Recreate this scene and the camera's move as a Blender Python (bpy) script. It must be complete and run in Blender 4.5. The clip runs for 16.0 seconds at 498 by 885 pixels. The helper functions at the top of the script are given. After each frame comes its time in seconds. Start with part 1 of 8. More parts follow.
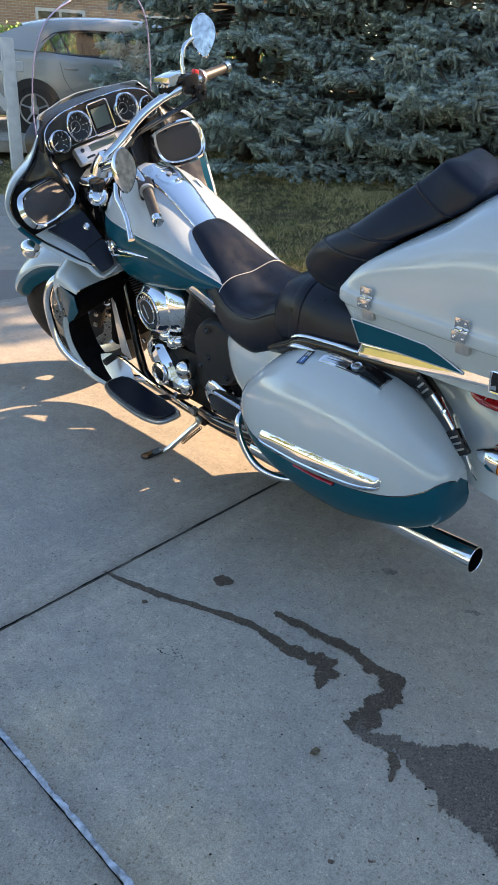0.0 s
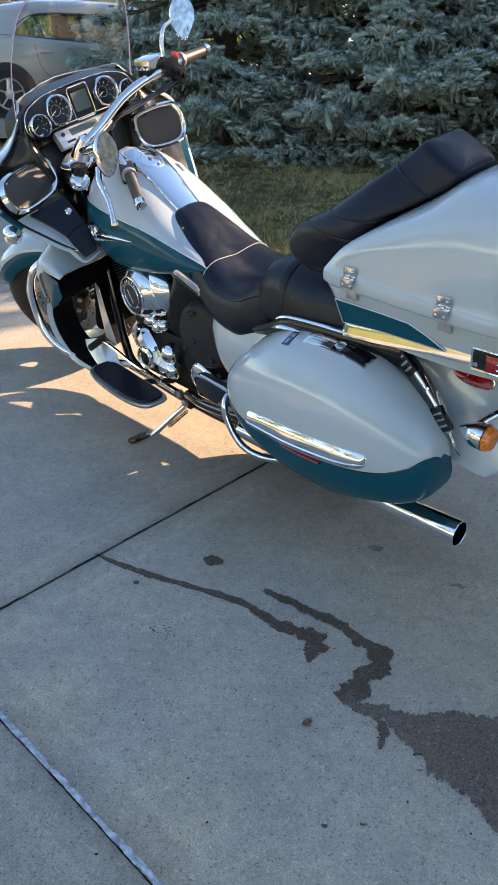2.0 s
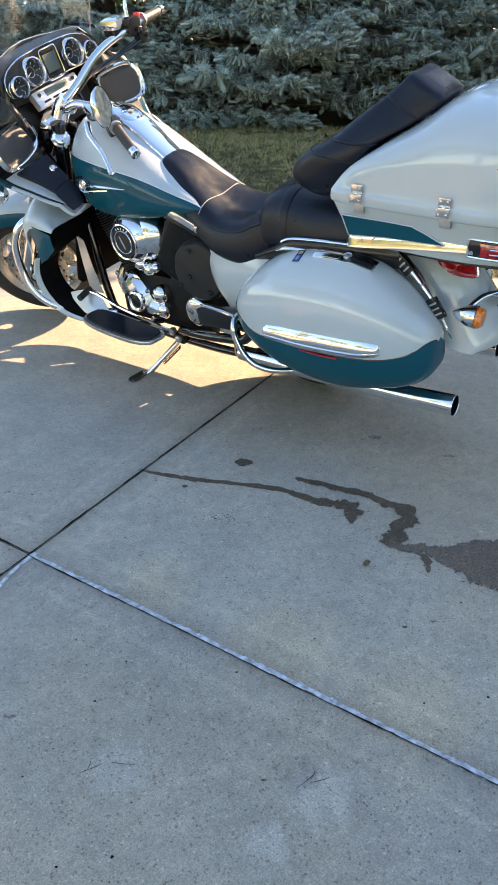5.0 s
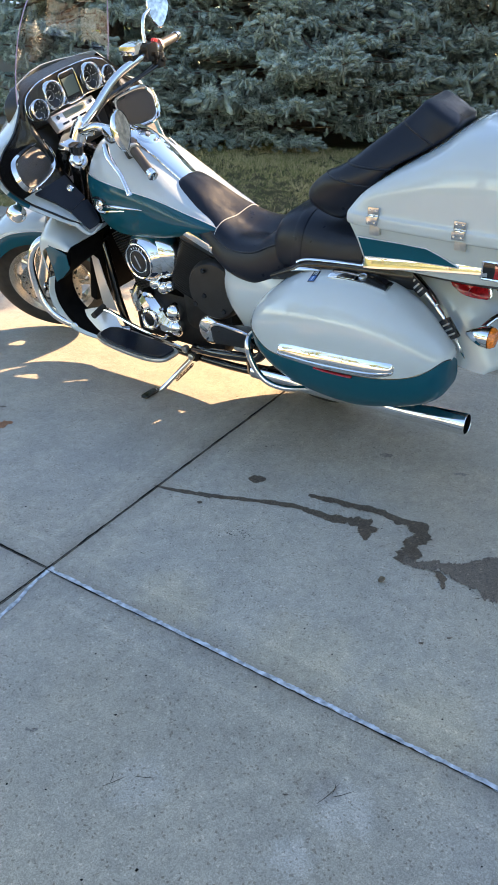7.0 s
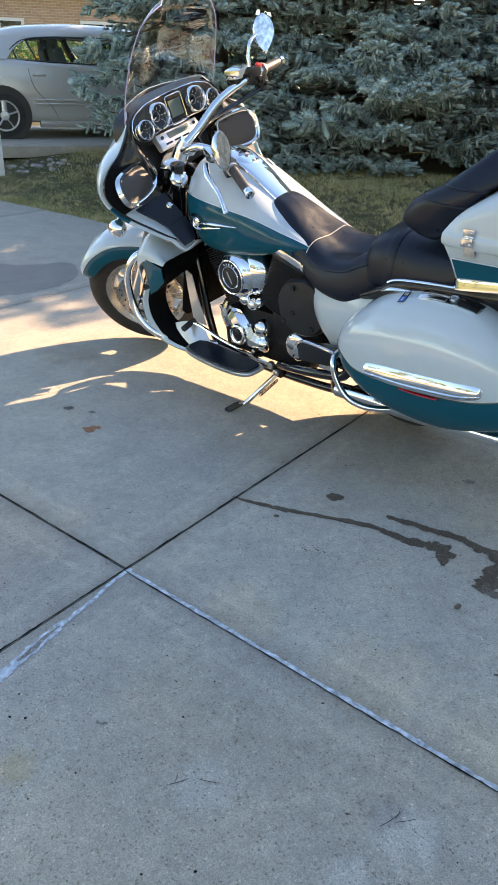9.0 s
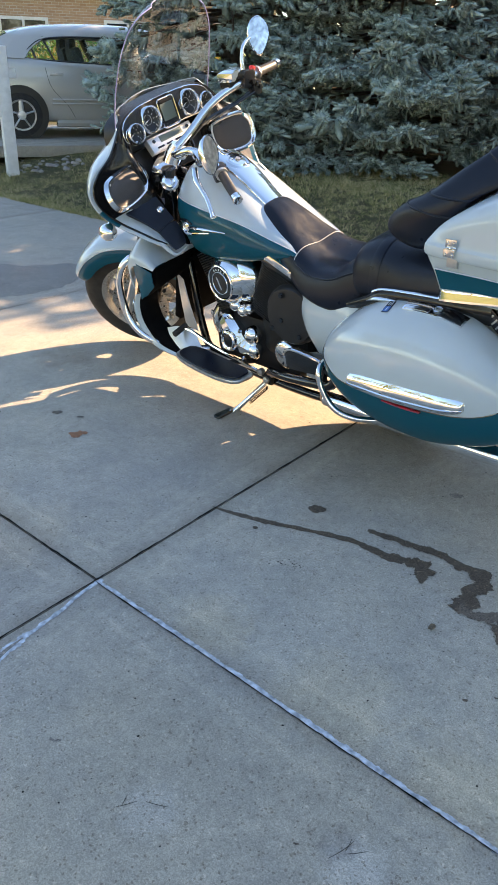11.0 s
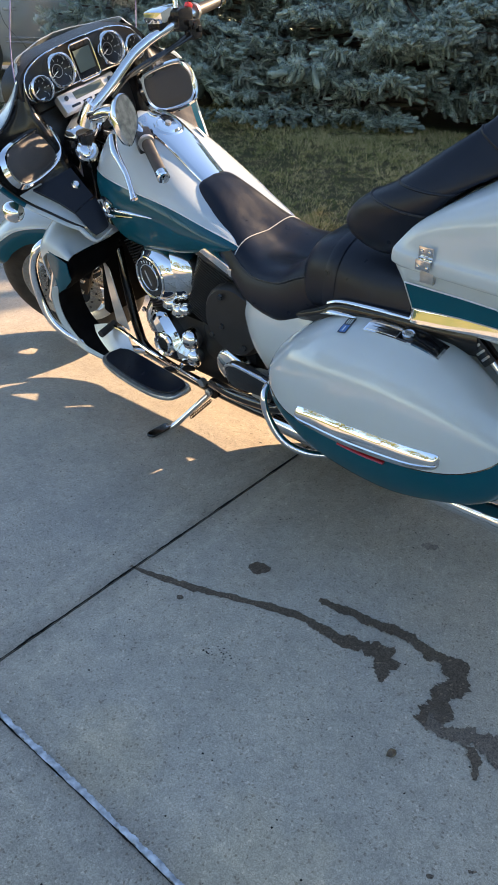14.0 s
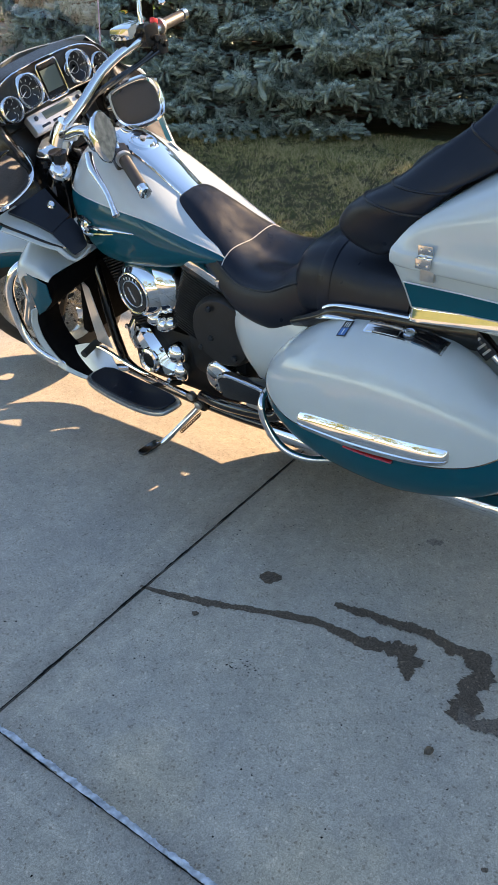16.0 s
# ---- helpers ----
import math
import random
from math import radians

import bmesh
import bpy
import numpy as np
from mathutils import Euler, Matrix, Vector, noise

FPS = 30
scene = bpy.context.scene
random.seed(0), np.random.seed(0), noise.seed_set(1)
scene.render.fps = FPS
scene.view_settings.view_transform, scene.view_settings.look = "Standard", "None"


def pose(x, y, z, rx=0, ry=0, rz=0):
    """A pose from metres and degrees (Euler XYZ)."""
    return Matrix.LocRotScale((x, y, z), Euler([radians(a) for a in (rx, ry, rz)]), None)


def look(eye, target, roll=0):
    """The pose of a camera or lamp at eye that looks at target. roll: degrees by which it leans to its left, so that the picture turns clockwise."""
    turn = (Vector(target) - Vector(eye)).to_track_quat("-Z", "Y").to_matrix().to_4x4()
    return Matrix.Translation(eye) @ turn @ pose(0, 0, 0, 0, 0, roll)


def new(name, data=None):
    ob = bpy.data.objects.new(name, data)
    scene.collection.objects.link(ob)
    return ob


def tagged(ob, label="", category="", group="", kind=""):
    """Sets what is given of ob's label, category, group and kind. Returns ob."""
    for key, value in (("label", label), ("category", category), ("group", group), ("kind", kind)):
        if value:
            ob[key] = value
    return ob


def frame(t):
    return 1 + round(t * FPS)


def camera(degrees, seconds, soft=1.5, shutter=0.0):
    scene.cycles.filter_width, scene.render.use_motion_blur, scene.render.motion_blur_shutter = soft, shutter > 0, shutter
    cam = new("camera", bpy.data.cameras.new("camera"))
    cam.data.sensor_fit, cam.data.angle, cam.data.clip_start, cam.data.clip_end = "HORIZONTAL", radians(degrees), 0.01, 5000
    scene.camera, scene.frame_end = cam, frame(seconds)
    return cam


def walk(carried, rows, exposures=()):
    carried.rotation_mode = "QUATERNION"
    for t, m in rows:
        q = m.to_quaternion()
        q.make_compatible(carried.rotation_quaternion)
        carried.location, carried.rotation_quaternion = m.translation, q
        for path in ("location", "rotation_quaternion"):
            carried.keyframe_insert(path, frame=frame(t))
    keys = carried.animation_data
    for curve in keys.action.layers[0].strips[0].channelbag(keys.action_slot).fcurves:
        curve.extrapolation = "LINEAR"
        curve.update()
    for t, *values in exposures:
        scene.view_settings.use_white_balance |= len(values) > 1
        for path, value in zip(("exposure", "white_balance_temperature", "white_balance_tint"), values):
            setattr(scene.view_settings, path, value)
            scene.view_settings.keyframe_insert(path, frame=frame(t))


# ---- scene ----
cam = camera(38.3, 16.0, soft=1.0)
PATH = [
    (0, (0.205, 0.093, 1.417), (0.096, 1.855, 0.477), 3.7),
    (0.5, (0.215, 0.07, 1.419), (0.124, 1.828, 0.471), 3.7),
    (1, (0.215, 0.051, 1.416), (0.15, 1.806, 0.459), 3.6),
    (1.5, (0.204, 0.062, 1.41), (0.146, 1.813, 0.444), 3.5),
    (2, (0.198, 0.06, 1.416), (0.137, 1.807, 0.445), 3.4),
    (2.5, (0.171, 0.03, 1.404), (0.114, 1.775, 0.429), 3.1),
    (3, (0.138, -0.082, 1.386), (0.08, 1.663, 0.41), 2.3),
    (3.5, (0.062, -0.186, 1.378), (0.005, 1.554, 0.393), 1.5),
    (4, (-0.082, -0.232, 1.37), (-0.083, 1.496, 0.363), -0.9),
    (4.5, (-0.201, -0.293, 1.36), (-0.029, 1.418, 0.341), 0.6),
    (6.8, (-0.278, -0.334, 1.37), (0.021, 1.383, 0.39), 2.1),
    (7, (-0.292, -0.332, 1.371), (-0.049, 1.398, 0.397), 1.9),
    (7.5, (-0.319, -0.335, 1.369), (-0.279, 1.42, 0.411), 0.7),
    (8, (-0.316, -0.342, 1.365), (-0.309, 1.421, 0.42), 1.3),
    (8.5, (-0.309, -0.352, 1.363), (-0.299, 1.415, 0.427), 1.6),
    (9, (-0.304, -0.357, 1.361), (-0.276, 1.414, 0.432), 1.9),
    (9.5, (-0.3, -0.351, 1.363), (-0.244, 1.423, 0.44), 2.1),
    (12, (0.005, -0.248, 1.386), (-0.067, 1.503, 0.423), 2.0),
    (12.5, (0.074, -0.179, 1.38), (0.018, 1.549, 0.374), 2.1),
    (13, (0.039, 0.003, 1.401), (0.082, 1.72, 0.378), 3.6),
    (13.5, (-0.007, 0.131, 1.4), (0.062, 1.839, 0.362), 3.5),
    (14, (-0.022, 0.263, 1.387), (-0.001, 1.967, 0.34), 3.0),
    (14.5, (0.024, 0.401, 1.414), (0.0, 2.105, 0.368), 2.7),
    (15, (0.051, 0.435, 1.415), (0.057, 2.144, 0.376), 1.6),
    (15.5, (-0.007, 0.368, 1.41), (0.13, 2.083, 0.391), 0.9),
    (16, (-0.142, 0.271, 1.374), (-0.009, 1.989, 0.358), 0.8),
]
# the phone's exposure and white balance drift as it turns towards the bright side
EXPOSURES = [(0.0, 1.67, 6600, 10), (2.5, 1.7, 6700, 10), (4.0, 1.97, 6950, 10), (7.0, 2.10, 7050, 10), (9.0, 2.02, 7000, 10), (12.0, 1.95, 6950, 10), (13.0, 1.92, 6900, 10), (13.5, 1.82, 6850, 10), (14.5, 1.58, 6700, 10), (16.0, 1.74, 6800, 10)]
walk(cam, [(t, look(eye, target, roll)) for t, eye, target, roll in PATH], EXPOSURES)

# ---- daylight: evening sun coming past the spruces, clear sky ----
SUN_AZ, SUN_EL = 35.0, 29.0          # degrees from +x towards +y; height above the driveway
world = bpy.data.worlds.new("evening_sky")
scene.world = world
world.use_nodes = True
wn = world.node_tree.nodes
sky = wn.new("ShaderNodeTexSky")
sky.sky_type = "NISHITA"
sky.sun_disc = False
sky.sun_elevation = radians(SUN_EL)
sky.sun_rotation = radians(90.0 - SUN_AZ)
sky.altitude, sky.air_density, sky.dust_density = 300.0, 1.0, 0.4
world.node_tree.links.new(sky.outputs[0], wn["Background"].inputs[0])
wn["Background"].inputs[1].default_value = 0.12
sun = new("sun", bpy.data.lights.new("sun", "SUN"))
sun.data.energy, sun.data.angle, sun.data.color = 5.0, radians(0.6), (1.0, 0.71, 0.46)
d = Vector((math.cos(radians(SUN_AZ)) * math.cos(radians(SUN_EL)), math.sin(radians(SUN_AZ)) * math.cos(radians(SUN_EL)), math.sin(radians(SUN_EL))))
sun.matrix_world = look(d * 60, (0, 0, 0))


# ---- mesh tools ----
def spline(pts, n):
    """A smooth curve through the rows of pts, n steps a span."""
    p = np.asarray(pts, float)
    q = np.vstack([2 * p[0] - p[1], p, 2 * p[-1] - p[-2]])
    out = []
    for i in range(1, len(q) - 2):
        for k in range(n):
            s = k / n
            a, b, c, e = q[i - 1], q[i], q[i + 1], q[i + 2]
            out.append(0.5 * (2 * b + (c - a) * s + (2 * a - 5 * b + 4 * c - e) * s * s + (3 * b - a - 3 * c + e) * s ** 3))
    out.append(p[-1])
    return np.array(out)


def skin(rows, na=4, nb=4):
    """A smooth grid over rows of points: na steps between rows, nb between the points of a row."""
    rows = np.asarray(rows, float)
    fine = np.array([spline(r, nb) for r in rows])
    return np.stack([spline(fine[:, j], na) for j in range(fine.shape[1])], axis=1)


class Shape:
    """Gathers vertices and faces of one mesh."""

    def __init__(self):
        self.v, self.f = [], []

    def add(self, verts, faces):
        b = len(self.v)
        self.v.extend([tuple(map(float, p)) for p in verts])
        self.f.extend([tuple(i + b for i in q) for q in faces])
        return self

    def grid(self, g, loop=False, cap=False):
        m, n = g.shape[:2]
        faces = [(i * n + j, i * n + (j + 1) % n, (i + 1) * n + (j + 1) % n, (i + 1) * n + j) for i in range(m - 1) for j in range(n if loop else n - 1)]
        if cap:
            faces += [tuple(range(n))[::-1], tuple(range((m - 1) * n, m * n))]
        return self.add(g.reshape(-1, 3), faces)

    def sheet(self, g, thick):
        """A grid with thickness, closed along its rim."""
        m, n = g.shape[:2]
        du, dv = np.gradient(g, axis=0), np.gradient(g, axis=1)
        nrm = np.cross(du, dv)
        nrm /= np.linalg.norm(nrm, axis=2, keepdims=True) + 1e-9
        h = g + nrm * thick
        ring = [(i, 0) for i in range(m)] + [(m - 1, j) for j in range(1, n)] + [(i, n - 1) for i in range(m - 2, -1, -1)] + [(0, j) for j in range(n - 2, 0, -1)]
        faces = [(i * n + j, i * n + j + 1, (i + 1) * n + j + 1, (i + 1) * n + j) for i in range(m - 1) for j in range(n - 1)]
        faces += [tuple(k + m * n for k in q[::-1]) for q in faces]
        r = [i * n + j for i, j in ring]
        faces += [(r[k], r[(k + 1) % len(r)], r[(k + 1) % len(r)] + m * n, r[k] + m * n) for k in range(len(r))]
        return self.add(np.concatenate([g.reshape(-1, 3), h.reshape(-1, 3)]), faces)

    def tube(self, pts, radius, seg=10, n=6, cap=True, flat=1.0):
        """A round bar along a smooth curve; radius may be one number or one a point; flat squashes it."""
        p = spline(pts, n) if n > 1 else np.asarray(pts, float)
        rad = np.full(len(p), float(radius)) if np.isscalar(radius) else (spline(np.array(radius, float)[:, None], n)[:, 0] if n > 1 else np.array(radius, float))
        rows, up = [], None
        for i in range(len(p)):
            t = Vector(p[min(i + 1, len(p) - 1)] - p[max(i - 1, 0)]).normalized()
            if up is None:
                up = Vector((0, 0, 1)) if abs(t.z) < 0.9 else Vector((0, 1, 0))
            side = t.cross(up).normalized()
            up = side.cross(t).normalized()
            rows.append([p[i] + rad[i] * (math.cos(a) * np.array(side) + flat * math.sin(a) * np.array(up)) for a in np.linspace(0, 2 * math.pi, seg, endpoint=False)])
        return self.grid(np.array(rows), loop=True, cap=cap)

    def turned(self, profile, origin, axis, seg=24, cap=True):
        """A turned body: profile rows of (along, radius) from origin along axis."""
        a = Vector(axis).normalized()
        u = a.orthogonal().normalized()
        w = a.cross(u)
        rows = [[np.array(Vector(origin) + a * s + (u * math.cos(k) + w * math.sin(k)) * max(r, 0.0004)) for k in np.linspace(0, 2 * math.pi, seg, endpoint=False)] for s, r in profile]
        return self.grid(np.array(rows), loop=True, cap=cap)

    def ring(self, centre, axis, major, minor, seg=36, side=8, squash=1.0, a0=0.0, a1=360.0):
        a = Vector(axis).normalized()
        u = a.orthogonal().normalized() if abs(a.z) > 0.95 else Vector((0, 0, 1)).cross(a).normalized()
        w = a.cross(u)
        full = a1 - a0 >= 360
        rows = []
        for k in np.linspace(radians(a0), radians(a1), seg + (0 if full else 1), endpoint=not full):
            out = u * math.cos(k) + w * math.sin(k)
            rows.append([np.array(Vector(centre) + out * (major + minor * math.cos(b)) + a * (minor * squash * math.sin(b))) for b in np.linspace(0, 2 * math.pi, side, endpoint=False)])
        if full:
            rows.append(rows[0])
        return self.grid(np.array(rows), loop=True, cap=not full)

    def ball(self, centre, r, seg=20, rings=12):
        rx, ry, rz = (r, r, r) if np.isscalar(r) else r
        c = np.array(centre, float)
        rows = [[c + np.array((rx * math.sin(a) * math.cos(b), ry * math.sin(a) * math.sin(b), rz * math.cos(a))) for b in np.linspace(0, 2 * math.pi, seg, endpoint=False)] for a in np.linspace(0.02, math.pi - 0.02, rings)]
        return self.grid(np.array(rows), loop=True, cap=True)

    def box(self, centre, size, m=None, bevel=0.0):
        bm = bmesh.new()
        bmesh.ops.create_cube(bm, size=1.0)
        bmesh.ops.scale(bm, vec=size, verts=bm.verts)
        if bevel:
            bmesh.ops.bevel(bm, geom=bm.edges[:], offset=bevel, segments=2, affect="EDGES", profile=0.6)
        t = Matrix.Translation(centre) @ (m or Matrix())
        bm.verts.index_update()
        self.add([t @ v.co for v in bm.verts], [[v.index for v in f.verts] for f in bm.faces])
        bm.free()
        return self

    def plate(self, outline, origin, u, w, depth, bevel=0.0):
        """A flat outline of (a, b) in the directions u and w, thick along u x w, with softened edges."""
        u, w = Vector(u).normalized(), Vector(w).normalized()
        nrm = u.cross(w).normalized()
        o = np.array(outline, float)
        c = o.mean(axis=0)
        b = min(bevel, depth * 0.45)
        rows = []
        for s, k in ((0, b), (b, 0), (depth - b, 0), (depth, b)) if b else ((0, 0), (depth, 0)):
            scale = 1 - k / max(np.abs(o - c).max(), 1e-6)
            rows.append([np.array(Vector(origin) + u * (c[0] + (x - c[0]) * scale) + w * (c[1] + (y - c[1]) * scale) + nrm * s) for x, y in o])
        return self.grid(np.array(rows), loop=True, cap=True)

    def moved(self, m):
        self.v = [tuple(m @ Vector(p)) for p in self.v]
        return self

    def mirrored(self):
        self.v = [(x, -y, z) for x, y, z in self.v]
        self.f = [q[::-1] for q in self.f]
        return self

    def mesh(self, name, material, smooth=40.0):
        me = bpy.data.meshes.new(name)
        me.from_pydata(self.v, [], self.f)
        bm = bmesh.new()
        bm.from_mesh(me)
        bmesh.ops.remove_doubles(bm, verts=bm.verts, dist=0.00004)
        bmesh.ops.recalc_face_normals(bm, faces=bm.faces)
        bm.to_mesh(me)
        bm.free()
        me.polygons.foreach_set("use_smooth", [smooth > 0] * len(me.polygons))
        if smooth > 0:
            me.set_sharp_from_angle(angle=radians(smooth))
        me.materials.append(material)
        return me


def part(name, shape, material, parent, label="", smooth=40.0):
    """One mesh object under a thing or under a part of one."""
    ob = new(name, shape.mesh(name, material, smooth))
    ob.parent = parent
    return tagged(ob, label=label)


def thing(name, m, label, category, group="", kind=""):
    ob = new(name)
    ob.matrix_world = m
    ob.empty_display_size = 0.1
    return tagged(ob, label, category, group, kind)


def rounded(w, h, r, n=5):
    """The outline of a rectangle with round corners."""
    out = []
    for cx, cy, a in ((w / 2 - r, h / 2 - r, 0), (-w / 2 + r, h / 2 - r, 90), (-w / 2 + r, -h / 2 + r, 180), (w / 2 - r, -h / 2 + r, 270)):
        out += [(cx + r * math.cos(radians(a + k * 90 / n)), cy + r * math.sin(radians(a + k * 90 / n))) for k in range(n + 1)]
    return out


# ---- materials ----
def mat(name, color, rough=0.5, metal=0.0, coat=0.0, vary=0.0, scale=20.0, bump=0.0, bump_scale=200.0, second=None, rough_vary=0.0, spec=0.5, wear=None):
    m = bpy.data.materials.new(name)
    m.use_nodes = True
    nt = m.node_tree
    b = nt.nodes["Principled BSDF"]
    b.inputs["Base Color"].default_value = (*color, 1)
    b.inputs["Roughness"].default_value = rough
    b.inputs["Metallic"].default_value = metal
    b.inputs["Coat Weight"].default_value = coat
    b.inputs["Coat Roughness"].default_value = 0.04
    b.inputs["Specular IOR Level"].default_value = spec
    tc = nt.nodes.new("ShaderNodeTexCoord")

    def noise_tex(s, detail=5.0):
        t = nt.nodes.new("ShaderNodeTexNoise")
        t.inputs["Scale"].default_value, t.inputs["Detail"].default_value = s, detail
        nt.links.new(tc.outputs["Object"], t.inputs["Vector"])
        return t

    if vary or second:
        t = noise_tex(scale)
        r = nt.nodes.new("ShaderNodeValToRGB")
        lo, hi = (color, second) if second else ([c * (1 - vary) for c in color], [min(1, c * (1 + vary)) for c in color])
        r.color_ramp.elements[0].color, r.color_ramp.elements[1].color = (*lo, 1), (*hi, 1)
        r.color_ramp.elements[0].position, r.color_ramp.elements[1].position = 0.35, 0.65
        nt.links.new(t.outputs["Fac"], r.inputs["Fac"])
        nt.links.new(r.outputs["Color"], b.inputs["Base Color"])
    if rough_vary:
        t = noise_tex(scale * 3)
        mr = nt.nodes.new("ShaderNodeMapRange")
        mr.inputs["From Min"].default_value, mr.inputs["From Max"].default_value = 0.3, 0.7
        mr.inputs["To Min"].default_value, mr.inputs["To Max"].default_value = max(0.0, rough - rough_vary), rough + rough_vary
        nt.links.new(t.outputs["Fac"], mr.inputs["Value"])
        nt.links.new(mr.outputs["Result"], b.inputs["Roughness"])
    if bump:
        t = noise_tex(bump_scale, 3.0)
        bp = nt.nodes.new("ShaderNodeBump")
        bp.inputs["Strength"].default_value, bp.inputs["Distance"].default_value = bump, 0.002
        nt.links.new(t.outputs["Fac"], bp.inputs["Height"])
        nt.links.new(bp.outputs["Normal"], b.inputs["Normal"])
    return m


WHITE = mat("pearl_white_paint", (0.445, 0.512, 0.558), 0.16, coat=0.9, vary=0.02, scale=6, bump=0.006, bump_scale=40, spec=0.3)
TEAL = mat("teal_metallic_paint", (0.001, 0.069, 0.110), 0.5, coat=0.55, vary=0.12, scale=900, spec=0.06)
CHROME = mat("chrome", (0.86, 0.87, 0.88), 0.045, metal=1.0, rough_vary=0.025, scale=12)
DULL = mat("cast_aluminium", (0.55, 0.55, 0.54), 0.38, metal=0.9, vary=0.12, scale=60, bump=0.15, bump_scale=300)
SILVER = mat("silver_paint", (0.62, 0.63, 0.64), 0.28, metal=0.5, coat=0.4, vary=0.03, scale=200)
VINYL = mat("black_vinyl", (0.007, 0.010, 0.019), 0.34, vary=0.15, scale=9, bump=0.14, bump_scale=650, rough_vary=0.07, spec=0.30)
PLASTIC = mat("black_plastic", (0.016, 0.016, 0.017), 0.36, vary=0.15, scale=30, bump=0.25, bump_scale=700, rough_vary=0.06)
GLOSS = mat("gloss_black", (0.006, 0.006, 0.007), 0.09, coat=0.6, rough_vary=0.03)
ENGINE = mat("black_engine_paint", (0.009, 0.009, 0.010), 0.45, vary=0.3, scale=40, bump=0.3, bump_scale=250, spec=0.25)
STEEL = mat("bright_steel", (0.74, 0.73, 0.71), 0.16, metal=1.0, rough_vary=0.06, scale=40)
RUBBER = mat("tyre_rubber", (0.022, 0.021, 0.02), 0.75, vary=0.3, scale=25, bump=0.3, bump_scale=180)
GRIP = mat("grip_rubber", (0.030, 0.028, 0.028), 0.5, vary=0.2, scale=40)
MESH_GRILLE = mat("speaker_grille", (0.06, 0.053, 0.05), 0.55, vary=0.6, scale=420, bump=0.9, bump_scale=420)
LINER = mat("matt_black_liner", (0.004, 0.004, 0.0045), 0.8, vary=0.2, scale=40, bump=0.2, bump_scale=500, spec=0.04)
SATIN = mat("satin_black_plastic", (0.010, 0.010, 0.011), 0.20, vary=0.15, scale=30, rough_vary=0.06)
MIRROR = mat("mirror_glass", (0.34, 0.36, 0.38), 0.05, metal=1.0, second=(0.66, 0.68, 0.69), scale=55, rough_vary=0.05)
FACE = mat("gauge_face", (0.010, 0.012, 0.017), 0.3, vary=0.1)
DIAL = mat("gauge_marks", (0.75, 0.77, 0.78), 0.4)
LCD = mat("grey_display", (0.10, 0.13, 0.115), 0.3, vary=0.05, scale=8)
LCD_DARK = mat("dark_display_frame", (0.05, 0.055, 0.06), 0.2, coat=0.5)
RED = mat("red_switch", (0.55, 0.02, 0.03), 0.35)
RED_LENS = mat("red_lens", (0.30, 0.008, 0.012), 0.08, coat=1.0, vary=0.4, scale=120)
AMBER = mat("amber_lens", (0.75, 0.20, 0.02), 0.1, coat=1.0, vary=0.3, scale=150)
BLUE_STICKER = mat("blue_sticker", (0.02, 0.12, 0.40), 0.35, vary=0.1, scale=100)
PIPING = mat("pale_piping", (0.45, 0.45, 0.46), 0.5)
PALE = mat("pale_print", (0.6, 0.68, 0.75), 0.5)
BRASS_RIM = mat("disc_steel", (0.52, 0.50, 0.46), 0.25, metal=1.0, rough_vary=0.1, scale=60)
WHEEL = mat("wheel_alloy", (0.62, 0.60, 0.56), 0.25, metal=0.85, vary=0.06, scale=30)


def clear(name, color, gloss=0.06, ior=1.45, base=0.03):
    """Thin clear sheet: what lies behind shows through, with a Fresnel gloss."""
    m = bpy.data.materials.new(name)
    m.use_nodes = True
    nt = m.node_tree
    nt.nodes.remove(nt.nodes["Principled BSDF"])
    tr, gl, mx, fr, pw = (nt.nodes.new("ShaderNode" + k) for k in ("BsdfTransparent", "BsdfGlossy", "MixShader", "LayerWeight", "Math"))
    tr.inputs["Color"].default_value = (*color, 1)
    gl.inputs["Roughness"].default_value = gloss
    fr.inputs["Blend"].default_value = 0.5
    pw.operation = "POWER"
    pw.inputs[1].default_value = 7.0 - 2.0 * ior
    nt.links.new(fr.outputs["Facing"], pw.inputs[0])
    lo = nt.nodes.new("ShaderNodeMath")
    lo.operation = "MULTIPLY_ADD"
    lo.inputs[1].default_value, lo.inputs[2].default_value = 0.7, base
    nt.links.new(pw.outputs[0], lo.inputs[0])
    nt.links.new(lo.outputs[0], mx.inputs[0])
    nt.links.new(tr.outputs[0], mx.inputs[1])
    nt.links.new(gl.outputs[0], mx.inputs[2])
    nt.links.new(mx.outputs[0], nt.nodes["Material Output"].inputs[0])
    return m


SCREEN = clear("clear_polycarbonate", (0.87, 0.885, 0.89), 0.015, 1.5, 0.085)
CLEAR = clear("clear_glass", (0.86, 0.90, 0.89), 0.01, 1.5)


# ---- the motorcycle: x ahead, y to its left, z up, leaning on its side stand ----
bike = thing("touring_motorcycle", pose(0.3575, 2.389, 0, -10.0, 0, 138.0), "white and teal touring motorcycle leaning on its side stand on concrete", "motorcycle")


def half(rows, na=4, nb=4):
    """Grid over stations (x, [(y, z), ...])."""
    return skin([[(x, y, z) for y, z in prof] for x, prof in rows], na, nb)


def both(name, make, material, parent, label=""):
    """A part and its mirror image on the other side of the machine."""
    a = part(name, make(), material, parent, label)
    b = part(name, make().mirrored(), material, parent, label)
    return a, b


